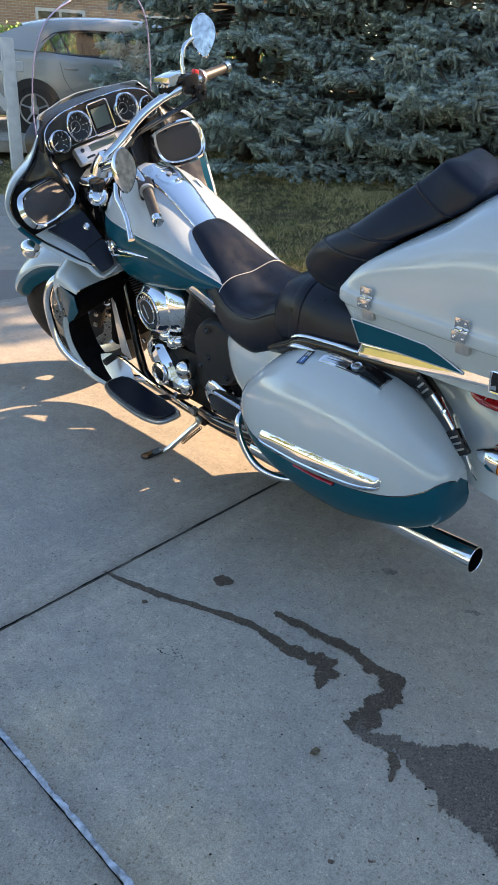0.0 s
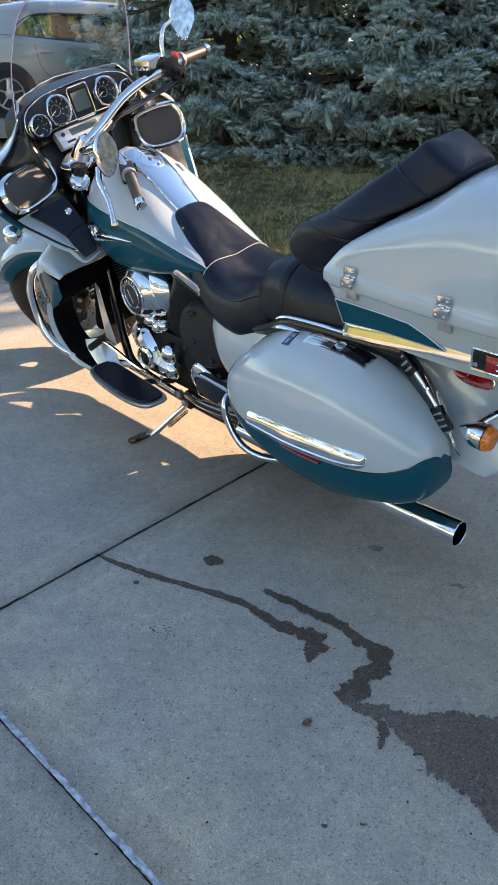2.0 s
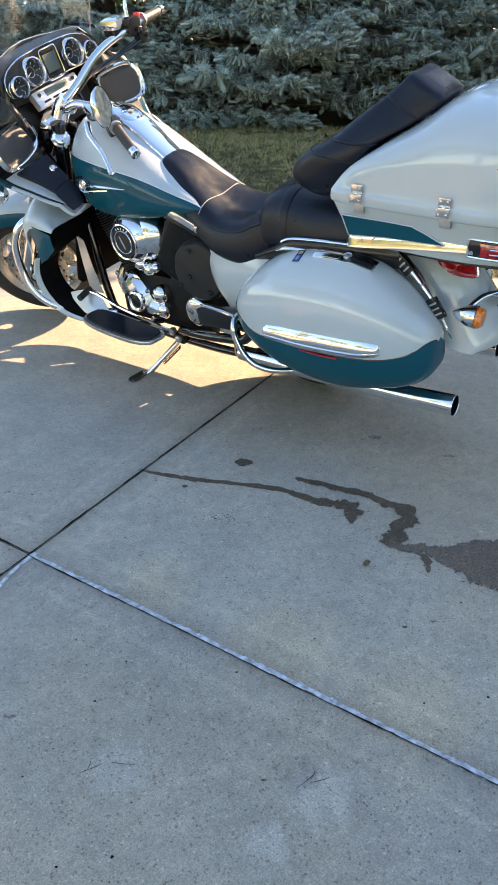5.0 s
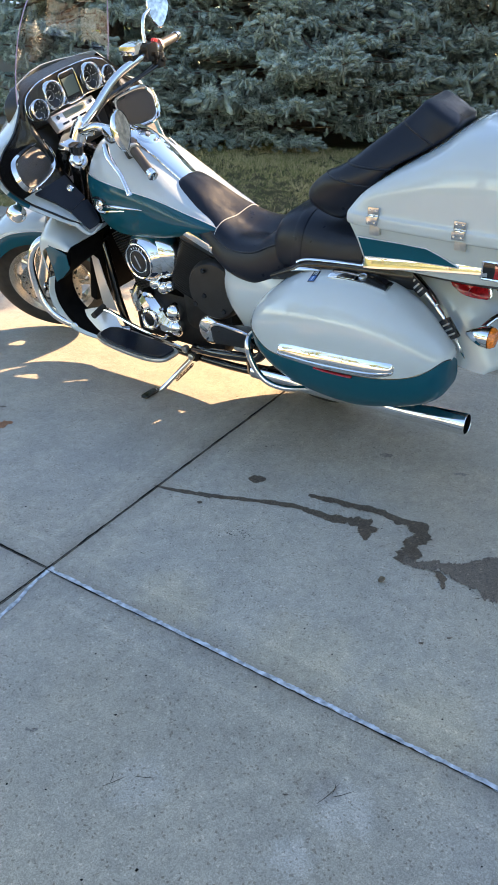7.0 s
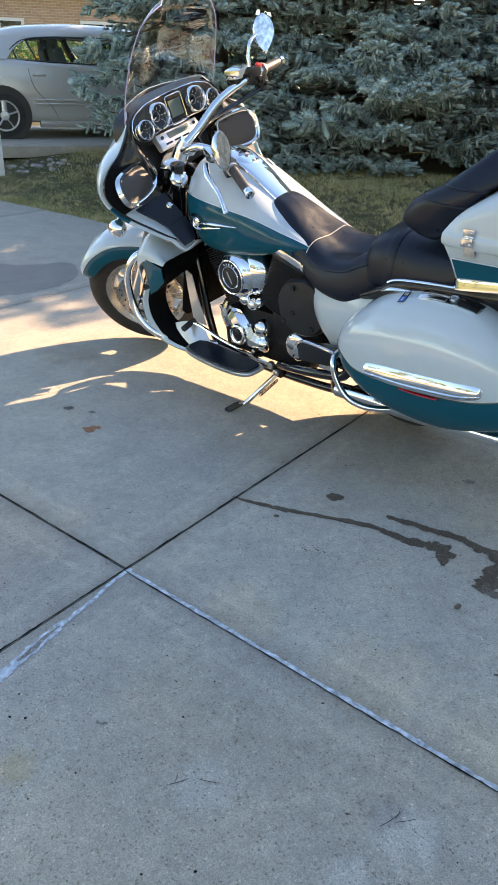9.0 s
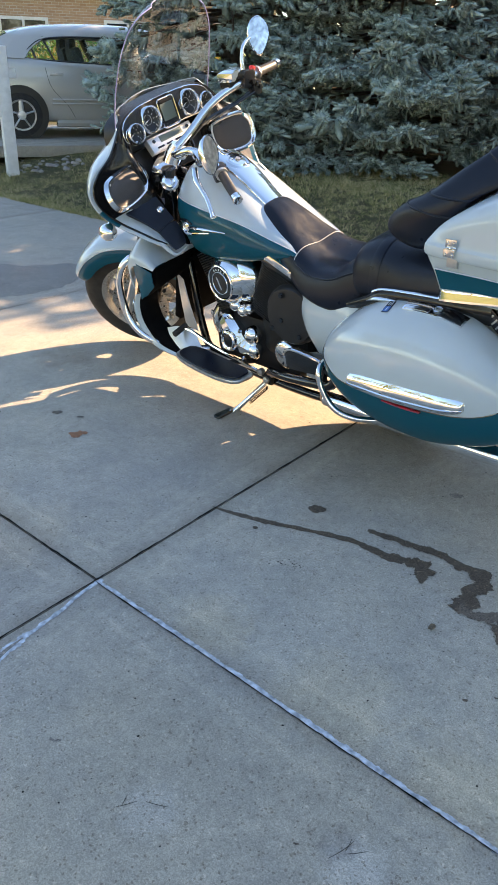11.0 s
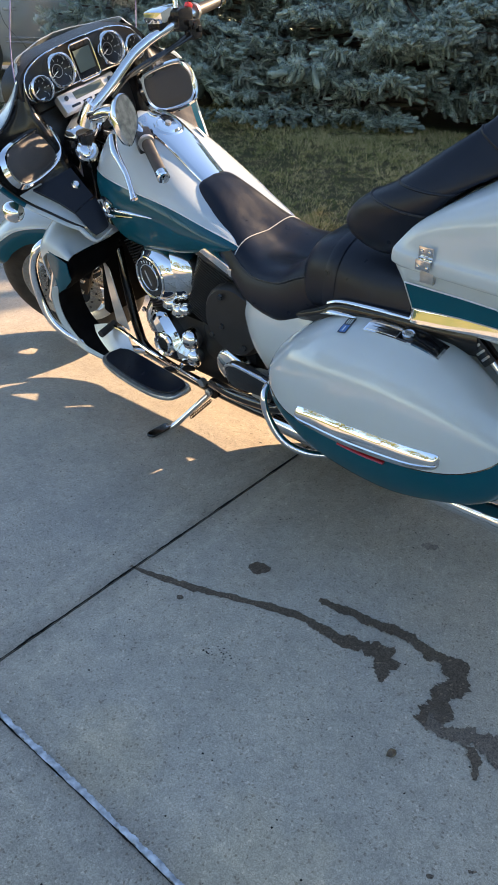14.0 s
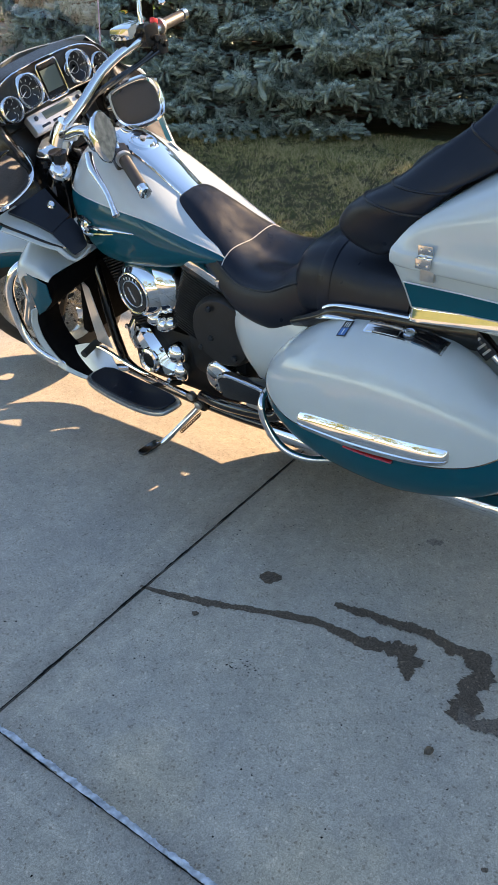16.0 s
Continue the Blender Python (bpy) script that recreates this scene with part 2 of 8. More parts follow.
# tank: white above, teal below a seam line, chrome console along the top
TANK = [
    (0.965, [(0, 0.975), (0.05, 0.965), (0.085, 0.915), (0.09, 0.86), (0.06, 0.79), (0, 0.78)]),
    (0.93, [(0, 1.045), (0.09, 1.015), (0.155, 0.935), (0.165, 0.86), (0.12, 0.75), (0, 0.73)]),
    (0.84, [(0, 1.085), (0.12, 1.045), (0.195, 0.93), (0.205, 0.84), (0.16, 0.715), (0, 0.70)]),
    (0.70, [(0, 1.035), (0.125, 1.005), (0.203, 0.912), (0.216, 0.82), (0.17, 0.71), (0, 0.70)]),
    (0.56, [(0, 0.935), (0.12, 0.928), (0.182, 0.882), (0.202, 0.795), (0.16, 0.725), (0, 0.72)]),
    (0.43, [(0, 0.845), (0.105, 0.855), (0.155, 0.836), (0.174, 0.79), (0.14, 0.75), (0, 0.74)]),
    (0.335, [(0, 0.79), (0.09, 0.807), (0.136, 0.803), (0.15, 0.785), (0.12, 0.77), (0, 0.765)]),
    (0.30, [(0, 0.778), (0.08, 0.782), (0.128, 0.782), (0.13, 0.78), (0.11, 0.775), (0, 0.77)]),
]
g = half(TANK, 6, 6)
tank = part("fuel_tank", Shape().grid(g[:, :13]).grid(g[:, :13][:, ::-1] * (1, -1, 1)).grid(g[:1, 24:]), WHITE, bike, "pearl white fuel tank top")
for s in (1, -1):
    part("tank_side", Shape().grid(g[:, 12:25] * (1, s, 1)).grid(g[:, 24:] * (1, s, 1)), TEAL, tank, "teal lower tank side")
    part("pinstripe", Shape().tube(g[:, 12] * (1, s, 1) + (0, 0.0005 * s, 0), 0.0022, 6, 1), SILVER, tank)
# chrome console: follows the tank's ridge, with the filler cap on it
con = []
for x, w in ((0.80, 0.062), (0.75, 0.068), (0.66, 0.062), (0.58, 0.055), (0.50, 0.05)):
    zt = np.interp(x, [0.43, 0.56, 0.70, 0.84], [0.845, 0.935, 1.035, 1.085])
    con.append([(x, -w, zt - 0.012), (x, -w * 0.9, zt + 0.010), (x, 0, zt + 0.018), (x, w * 0.9, zt + 0.010), (x, w, zt - 0.012)])
part("tank_console", Shape().grid(skin(con, 5, 4)), CHROME, tank, "chrome tank console strip")
cap = part("filler_cap", Shape().turned([(0, 0.052), (0.008, 0.052), (0.012, 0.046), (0.010, 0.040), (0.016, 0.034), (0.018, 0.0)], (0.728, 0, 1.046), (-0.42, 0, 1), 32), CHROME, tank, "chrome filler cap")
part("cap_lock", Shape().turned([(0, 0.010), (0.004, 0.009), (0.004, 0)], (0.7205, 0, 1.0645), (-0.42, 0, 1), 14), DULL, cap)
for s in (1, -1):
    badge = part("tank_badge", Shape().tube([(0.815, 0.2165 * s, 0.838), (0.77, 0.2195 * s, 0.842), (0.70, 0.2185 * s, 0.845), (0.61, 0.212 * s, 0.846)], [0.008, 0.0115, 0.009, 0.0025], 12, 5, flat=0.7), CHROME, tank, "chrome wing badge")
    part("badge_disc", Shape().turned([(0, 0.021), (0.006, 0.021), (0.009, 0.017), (0.006, 0.014), (0.008, 0.008), (0.009, 0)], (0.838, 0.209 * s, 0.836), (0.05, s, 0.1), 24), CHROME, badge)
    part("badge_edge", Shape().tube([(0.905, 0.188 * s, 0.842), (0.87, 0.203 * s, 0.858), (0.835, 0.212 * s, 0.862), (0.80, 0.216 * s, 0.853)], [0.002, 0.005, 0.006, 0.003], 8, 4), GLOSS, badge)
    part("badge_edge", Shape().tube([(0.905, 0.190 * s, 0.835), (0.87, 0.205 * s, 0.818), (0.83, 0.213 * s, 0.808), (0.78, 0.2185 * s, 0.82), (0.70, 0.2185 * s, 0.832)], [0.002, 0.006, 0.007, 0.005, 0.002], 8, 4), CHROME, badge)
part("tank_label", Shape().box((0.69, -0.112, 1.0095), (0.045, 0.028, 0.001), Matrix.Rotation(radians(-33), 4, "Y") @ Matrix.Rotation(radians(30), 4, "X")), PALE, tank, "small printed notice")

# seats
SEAT = [
    (0.555, [(0, 0.918), (0.04, 0.915), (0.066, 0.895), (0.062, 0.868), (0, 0.86)]),
    (0.525, [(0, 0.935), (0.058, 0.925), (0.09, 0.89), (0.088, 0.845), (0, 0.83)]),
    (0.45, [(0, 0.90), (0.072, 0.89), (0.115, 0.845), (0.115, 0.79), (0, 0.77)]),
    (0.35, [(0, 0.825), (0.095, 0.825), (0.148, 0.785), (0.15, 0.715), (0, 0.70)]),
    (0.24, [(0, 0.76), (0.12, 0.778), (0.183, 0.738), (0.182, 0.655), (0, 0.65)]),
    (0.12, [(0, 0.755), (0.13, 0.785), (0.20, 0.745), (0.195, 0.635), (0, 0.64)]),
    (0.045, [(0, 0.81), (0.125, 0.83), (0.192, 0.775), (0.188, 0.65), (0, 0.66)]),
    (-0.03, [(0, 0.87), (0.12, 0.87), (0.178, 0.80), (0.173, 0.68), (0, 0.69)]),
    (-0.07, [(0, 0.84), (0.10, 0.83), (0.15, 0.78), (0.15, 0.70), (0, 0.70)]),
]
g = half(SEAT, 6, 6)
seat = part("rider_seat", Shape().grid(g).grid(g[:, ::-1] * (1, -1, 1)).grid(np.stack([g[0], g[0] * (1, -1, 1)])).grid(np.stack([g[-1], g[-1] * (1, -1, 1)])), VINYL, bike, "black vinyl rider seat")
k = 20
ridge = np.concatenate([g[k, :12][::-1], (g[k, :12] * (1, -1, 1))[1:]]) + (0, 0, 0.001)
part("seat_piping", Shape().tube(ridge, 0.0016, 6, 1), PIPING, seat, "pale seam piping")
for s in (1, -1):
    part("seat_piping", Shape().tube(np.array([g[i, 11] for i in range(14, 42)]) * (1, s, 1) + (0, 0.001 * s, 0), 0.0032, 6, 1), VINYL, seat)
PILLION = [
    (0.055, [(0, 0.80), (0.09, 0.80), (0.13, 0.77), (0.13, 0.72), (0, 0.72)]),
    (0.02, [(0, 0.885), (0.12, 0.878), (0.178, 0.82), (0.172, 0.715), (0, 0.71)]),
    (-0.08, [(0, 0.915), (0.13, 0.905), (0.195, 0.84), (0.19, 0.725), (0, 0.72)]),
    (-0.20, [(0, 0.91), (0.13, 0.90), (0.20, 0.84), (0.195, 0.735), (0, 0.73)]),
    (-0.33, [(0, 0.92), (0.13, 0.91), (0.20, 0.85), (0.195, 0.74), (0, 0.74)]),
]
g = half(PILLION, 6, 6)
pil = part("pillion_seat", Shape().grid(g).grid(g[:, ::-1] * (1, -1, 1)).grid(np.stack([g[0], g[0] * (1, -1, 1)])), VINYL, bike, "black vinyl pillion seat")
band = np.concatenate([g[12, :20][::-1], (g[12, :20] * (1, -1, 1))[1:]])
part("grab_strap", Shape().tube(band * (1, 1.012, 1) + (0, 0, 0.003), 0.018, 6, 1, flat=0.18), VINYL, pil, "black seat strap")

# wrap-round backrest: a reclined pad with a thick roll down each side
BACK = []
for xf, zf, xr, zr, yo, mid in ((-0.165, 0.966, -0.215, 0.948, 0.172, 0.0), (-0.126, 0.976, -0.245, 0.933, 0.207, 0.0), (-0.120, 1.004, -0.282, 0.955, 0.225, 0.0), (-0.146, 1.042, -0.322, 1.006, 0.229, -0.1), (-0.192, 1.076, -0.360, 1.054, 0.228, -0.1), (-0.255, 1.110, -0.405, 1.105, 0.207, 0.0),
                                (-0.335, 1.172, -0.460, 1.135, 0.168, 0.3), (-0.402, 1.224, -0.507, 1.162, 0.124, 0.7), (-0.428, 1.250, -0.540, 1.184, 0.104, 0.9), (-0.444, 1.267, -0.555, 1.204, 0.092, 0.97), (-0.453, 1.273, -0.557, 1.214, 0.082, 0.97), (-0.466, 1.272, -0.554, 1.222, 0.066, 0.97), (-0.485, 1.266, -0.543, 1.234, 0.040, 0.97)):
    f, r = Vector((xf, 0, zf)), Vector((xr, 0, zr))
    c, d = (f + r) / 2, (f - r) / 2
    BACK.append([tuple(c + d * a + Vector((0, y * yo, 0))) for y, a in ((0.14, mid), (0.38, max(mid, 0.45)), (0.72, 0.97), (0.92, 0.78), (1.0, 0.0), (0.94, -0.80), (0.77, -1.0), (0.14, -1.0))])
g = skin(BACK, 5, 4)
sh = Shape()
for s in (1, -1):
    sh.grid(g * (1, s, 1))
sh.grid(np.stack([g[:, 0], g[:, 0] * (1, -1, 1)], 1)).grid(np.stack([g[:, -1], g[:, -1] * (1, -1, 1)], 1))
for end in (g[0], g[-1]):
    loop_ = np.concatenate([end, (end * (1, -1, 1))[::-1]])
    sh.grid(np.stack([loop_, np.repeat(loop_.mean(0)[None], len(loop_), 0)]), loop=True)
rest = part("backrest", sh, VINYL, bike, "padded black vinyl wrap-round backrest")
for s in (1, -1):
    for i in (20, 25, 35):
        part("seam", Shape().tube(g[i, 4:26] * (1, s, 1) * (1, 1.004, 1), 0.0032, 6, 1), VINYL, rest)

# top trunk: body with a slanting front, domed lid, chrome rail round the foot


def trunk_ring(rows, n=8):
    """Rows of (z, front x, rear x, half width at the front, half width at the rear)."""
    out = []
    for z, xf, xr, wf, wr in rows:
        k = min(max((z - 1.03) / 0.14, 0.0), 1.0)  # the corners grow rounder towards the top
        n_ = xf - xr
        fa, ra, rb, rc = min(0.10 + 0.03 * k, 0.24 * n_), min(0.20, 0.30 * n_), min(0.085, 0.13 * n_), min(0.02, 0.03 * n_)
        pts = [(xf, 0, z), (xf - 0.004 * k, wf * (0.84 - 0.40 * k), z), (xf - min(0.010 + 0.030 * k, 0.08 * n_), wf * (0.985 - 0.14 * k), z), (xf - fa, wf * (1 - 0.005 * k) + 0.006, z), ((xf + xr) / 2 - 0.02 * min(1.0, n_ / 0.5), (wf + wr) / 2 + 0.014, z), (xr + ra, wr + 0.012, z), (xr + rb, wr * 0.93, z), (xr + rc, wr * 0.62, z), (xr, 0, z)]
        out.append(pts)
    return out


def closed(g):
    """Both halves of a ring grid."""
    return np.concatenate([g, (g * (1, -1, 1))[:, ::-1][:, 1:-1]], axis=1)


body = skin(trunk_ring([(0.822, -0.345, -0.93, 0.226, 0.212), (0.89, -0.325, -0.965, 0.238, 0.230), (0.953, -0.304, -0.985, 0.256, 0.25)]), 5, 5)
trunk = part("trunk", Shape().grid(closed(body), loop=True, cap=True), WHITE, bike, "pearl white top trunk with chrome trim")
LID = [(0.953, -0.302, -0.99, 0.260, 0.255), (0.962, -0.300, -0.995, 0.265, 0.262), (0.985, -0.301, -0.995, 0.264, 0.261), (1.00, -0.308, -0.992, 0.256, 0.254), (1.05, -0.346, -0.985, 0.250, 0.248), (1.10, -0.412, -0.975, 0.242, 0.240),
       (1.16, -0.510, -0.95, 0.222, 0.22), (1.205, -0.570, -0.91, 0.185, 0.18), (1.230, -0.615, -0.86, 0.13, 0.125), (1.241, -0.655, -0.80, 0.07, 0.065), (1.244, -0.70, -0.76, 0.02, 0.02)]
lidg = skin(trunk_ring(LID), 4, 5)
lid = part("lid", Shape().grid(closed(lidg), loop=True, cap=True), WHITE, trunk, "domed pearl white trunk lid")


def side_y(x, wf, wr, xf, xr):
    return np.interp(x, [xr + 0.085, xr + 0.20, (xf + xr) / 2 - 0.02, xf - 0.10], [wr * 0.93, wr + 0.012, (wf + wr) / 2 + 0.014, wf + 0.005])


for s in (1, -1):
    tri = []
    for x, zlo, zhi in ((-0.336, 0.910, 0.914), (-0.356, 0.850, 0.914), (-0.48, 0.862, 0.916), (-0.565, 0.866, 0.915), (-0.61, 0.868, 0.897), (-0.665, 0.870, 0.873)):
        y = lambda z: s * (np.interp(z, [0.822, 0.89, 0.953], [side_y(x, 0.236, 0.225, -0.345, -0.93), side_y(x, 0.238, 0.230, -0.325, -0.965), side_y(x, 0.256, 0.25, -0.304, -0.985)]) + 0.0035)
        tri.append([(x, y(zlo), zlo), (x, y((zlo + zhi) / 2), (zlo + zhi) / 2), (x, y(zhi), zhi)])
    t3 = np.array(tri)
    fine = np.stack([np.stack([np.interp(np.linspace(0, 5, 26), range(6), t3[:, j, c]) for c in range(3)], 1) for j in range(3)], 1)
    flash = part("side_flash", Shape().grid(fine), TEAL, trunk, "teal trunk side flash")
    part("flash_edge", Shape().tube(np.concatenate([fine[:, 2], fine[::-1, 0], fine[:1, 2]]), 0.0018, 5, 1), SILVER, flash)
rail = spline([(-0.338, 0.0, 0.824), (-0.338, 0.15, 0.824), (-0.347, 0.222, 0.827), (-0.42, 0.234, 0.838), (-0.60, 0.237, 0.863), (-0.74, 0.233, 0.878)], 8)
bow = [[p + np.array((0, math.copysign(1, p[1] + 1e-6) * a, b)) for a, b in ((-0.01, 0.020), (0.004, 0.019), (0.0085, 0.013), (0.0125, 0.0), (0.0165, -0.013), (0.014, -0.019), (-0.01, -0.020))] for p in rail[8:]]
both("chrome_rail", lambda: Shape().grid(skin(bow, 1, 2)), CHROME, trunk, "chrome trim along the trunk foot")
part("trunk_base", Shape().grid(closed(skin(trunk_ring([(0.785, -0.36, -0.93, 0.16, 0.15), (0.82, -0.352, -0.92, 0.198, 0.19)]), 2, 5)), loop=True, cap=True), PLASTIC, trunk, "dark trunk base")


def hinge(x):
    """A two-leaf steel hinge on the trunk's side."""
    y = side_y(x, 0.256, 0.25, -0.304, -0.985) - 0.008
    leaf = part("hinge", Shape().box((x, y + 0.0165, 1.005), (0.036, 0.003, 0.026), bevel=0.001).box((x, y + 0.022, 0.990), (0.037, 0.013, 0.003), bevel=0.001).box((x, y + 0.027, 0.979), (0.037, 0.003, 0.022), bevel=0.001), STEEL, trunk, "small steel hinge")
    part("lower_leaf", Shape().box((x - 0.006, y + 0.012, 0.952), (0.033, 0.012, 0.036), bevel=0.001), DULL, leaf)
    for dx, z, o in ((-0.010, 1.008, 0.0185), (0.010, 1.008, 0.0185), (-0.011, 0.976, 0.029), (0.011, 0.976, 0.029), (0.0, 0.9925, 0.022)):
        ax = (0, 0, 1) if dx == 0 else (0, 1, 0)
        part("rivet", Shape().turned([(0, 0.0042), (0.002, 0.0036), (0.003, 0)], (x + dx, y + o, z), ax, 10), CHROME, leaf)


for x in (-0.395, -0.665):
    hinge(x)
# rear lamp band of the trunk, and the swept emblem on its lid
for s in (1, -1):
    flat_ = lidg.reshape(-1, 3)
    arm = []
    for x, z in ((-0.797, 1.096), (-0.83, 1.150), (-0.87, 1.178), (-0.83, 1.192), (-0.79, 1.205)):
        near = flat_[np.argmin((flat_[:, 0] - x) ** 2 + (flat_[:, 2] - z) ** 2 - 1e-3 * flat_[:, 1])]
        arm.append((near[0], s * near[1], near[2]))
    part("lid_emblem", Shape().tube(arm, [0.002, 0.009, 0.012, 0.007, 0.002], 8, 5), CHROME, lid, "swept chrome lid emblem")
    lampg = skin([[(x, s * y, 0.905), (x - 0.004, s * (y + 0.004), 0.88), (x, s * y, 0.853)] for x, y in ((-0.735, 0.25), (-0.80, 0.246), (-0.87, 0.232), (-0.93, 0.18))], 4, 3)
    tl = part("trunk_lamp", Shape().sheet(lampg, 0.004), GLOSS, trunk, "dark wrap-round trunk lamp")
    part("lamp_edge", Shape().tube(np.concatenate([lampg[:, -1], lampg[::-1, 0], lampg[:1, -1]]), 0.0035, 6, 1), CHROME, tl)
    part("rail_end", Shape().box((-0.742, s * 0.247, 0.868), (0.020, 0.012, 0.016), bevel=0.003), CHROME, tl)
    lens = skin([[(x, s * y, 0.899), (x - 0.004, s * (y + 0.005), 0.88), (x, s * y, 0.860)] for x, y in ((-0.77, 0.2535), (-0.80, 0.252), (-0.87, 0.238), (-0.925, 0.19))], 4, 3)
    part("lens", Shape().sheet(lens, 0.003), RED_LENS, tl)
    for zz in (0.872, 0.886):
        part("lens_bar", Shape().tube([(-0.80, s * 0.257, zz), (-0.87, s * 0.243, zz), (-0.925, s * 0.194, zz)], 0.002, 5, 4), CHROME, tl)
part("trunk_latch", Shape().box((-0.96, 0.16, 0.952), (0.05, 0.10, 0.05), Matrix.Rotation(radians(35), 4, "Z"), bevel=0.008), PLASTIC, trunk)

# side cases: lid white, lower half teal, chrome bumper strip on the seam
CASE = [  # x, greatest width, top, bottom, seam height
    (0.078, 0.262, 0.562, 0.50, 0.553), (0.062, 0.305, 0.602, 0.455, 0.548), (0.02, 0.345, 0.650, 0.405, 0.528), (-0.05, 0.374, 0.706, 0.358, 0.500), (-0.14, 0.391, 0.754, 0.322, 0.497), (-0.25, 0.398, 0.778, 0.304, 0.502),
    (-0.36, 0.397, 0.782, 0.302, 0.505), (-0.46, 0.389, 0.768, 0.316, 0.507), (-0.55, 0.371, 0.733, 0.336, 0.510), (-0.63, 0.345, 0.682, 0.356, 0.520), (-0.69, 0.318, 0.632, 0.382, 0.540), (-0.725, 0.292, 0.600, 0.408, 0.560), (-0.742, 0.262, 0.580, 0.438, 0.560), (-0.747, 0.232, 0.562, 0.47, 0.548),
]
CASE = [(x if x > -0.36 else -0.36 + 0.80 * (x + 0.36), *r) for x, *r in CASE]
CASE = spline(np.array(CASE), 6)


def case_section(row, n_lid=16, n_low=12):
    """The lid's and the lower half's outlines at one station: a soft superellipse, flat on its inner side."""
    x, yo, zt, zb, zs = row
    yc, zc = 0.205, zb + 0.46 * (zt - zb)
    a = yo - yc if yo > yc + 0.02 else 0.02

    def at(th):
        up = math.sin(th) > 0
        n, b = (2.45, zt - zc) if up else (2.3, zc - zb)
        return (x, yc + a * max(math.cos(th), 0) ** (2 / n), zc + (1 if up else -1) * b * abs(math.sin(th)) ** (2 / n))
    k = (zs - zc) / ((zt - zc) if zs > zc else (zc - zb))
    th_s = math.copysign(math.asin(min(abs(k), 0.999) ** (1.22 if k > 0 else 1.15)), k)
    lid_ = [(x, 0.175, zt - 0.04), (x, 0.185, zt - 0.010)] + [at(th) for th in np.linspace(math.pi / 2, th_s, n_lid)]
    low_ = [at(th) for th in np.linspace(th_s, -math.pi / 2, n_low)] + [(x, 0.16, zb)]
    return lid_, low_


lid_g = np.array([case_section(r)[0] for r in CASE])
low_g = np.array([case_section(r)[1] for r in CASE])


def on_lid(x, f):
    """A point of the lid at x, f of the way from its inner edge down to the seam."""
    q = f * (lid_g.shape[1] - 1)
    j = min(int(q), lid_g.shape[1] - 2)
    line = lid_g[:, j] * (1 - q + j) + lid_g[:, j + 1] * (q - j)
    return np.array([np.interp(-x, -line[:, 0], line[:, c]) for c in range(3)])


def fan(row):
    return np.stack([row, np.repeat(row.mean(0)[None], len(row), 0)])


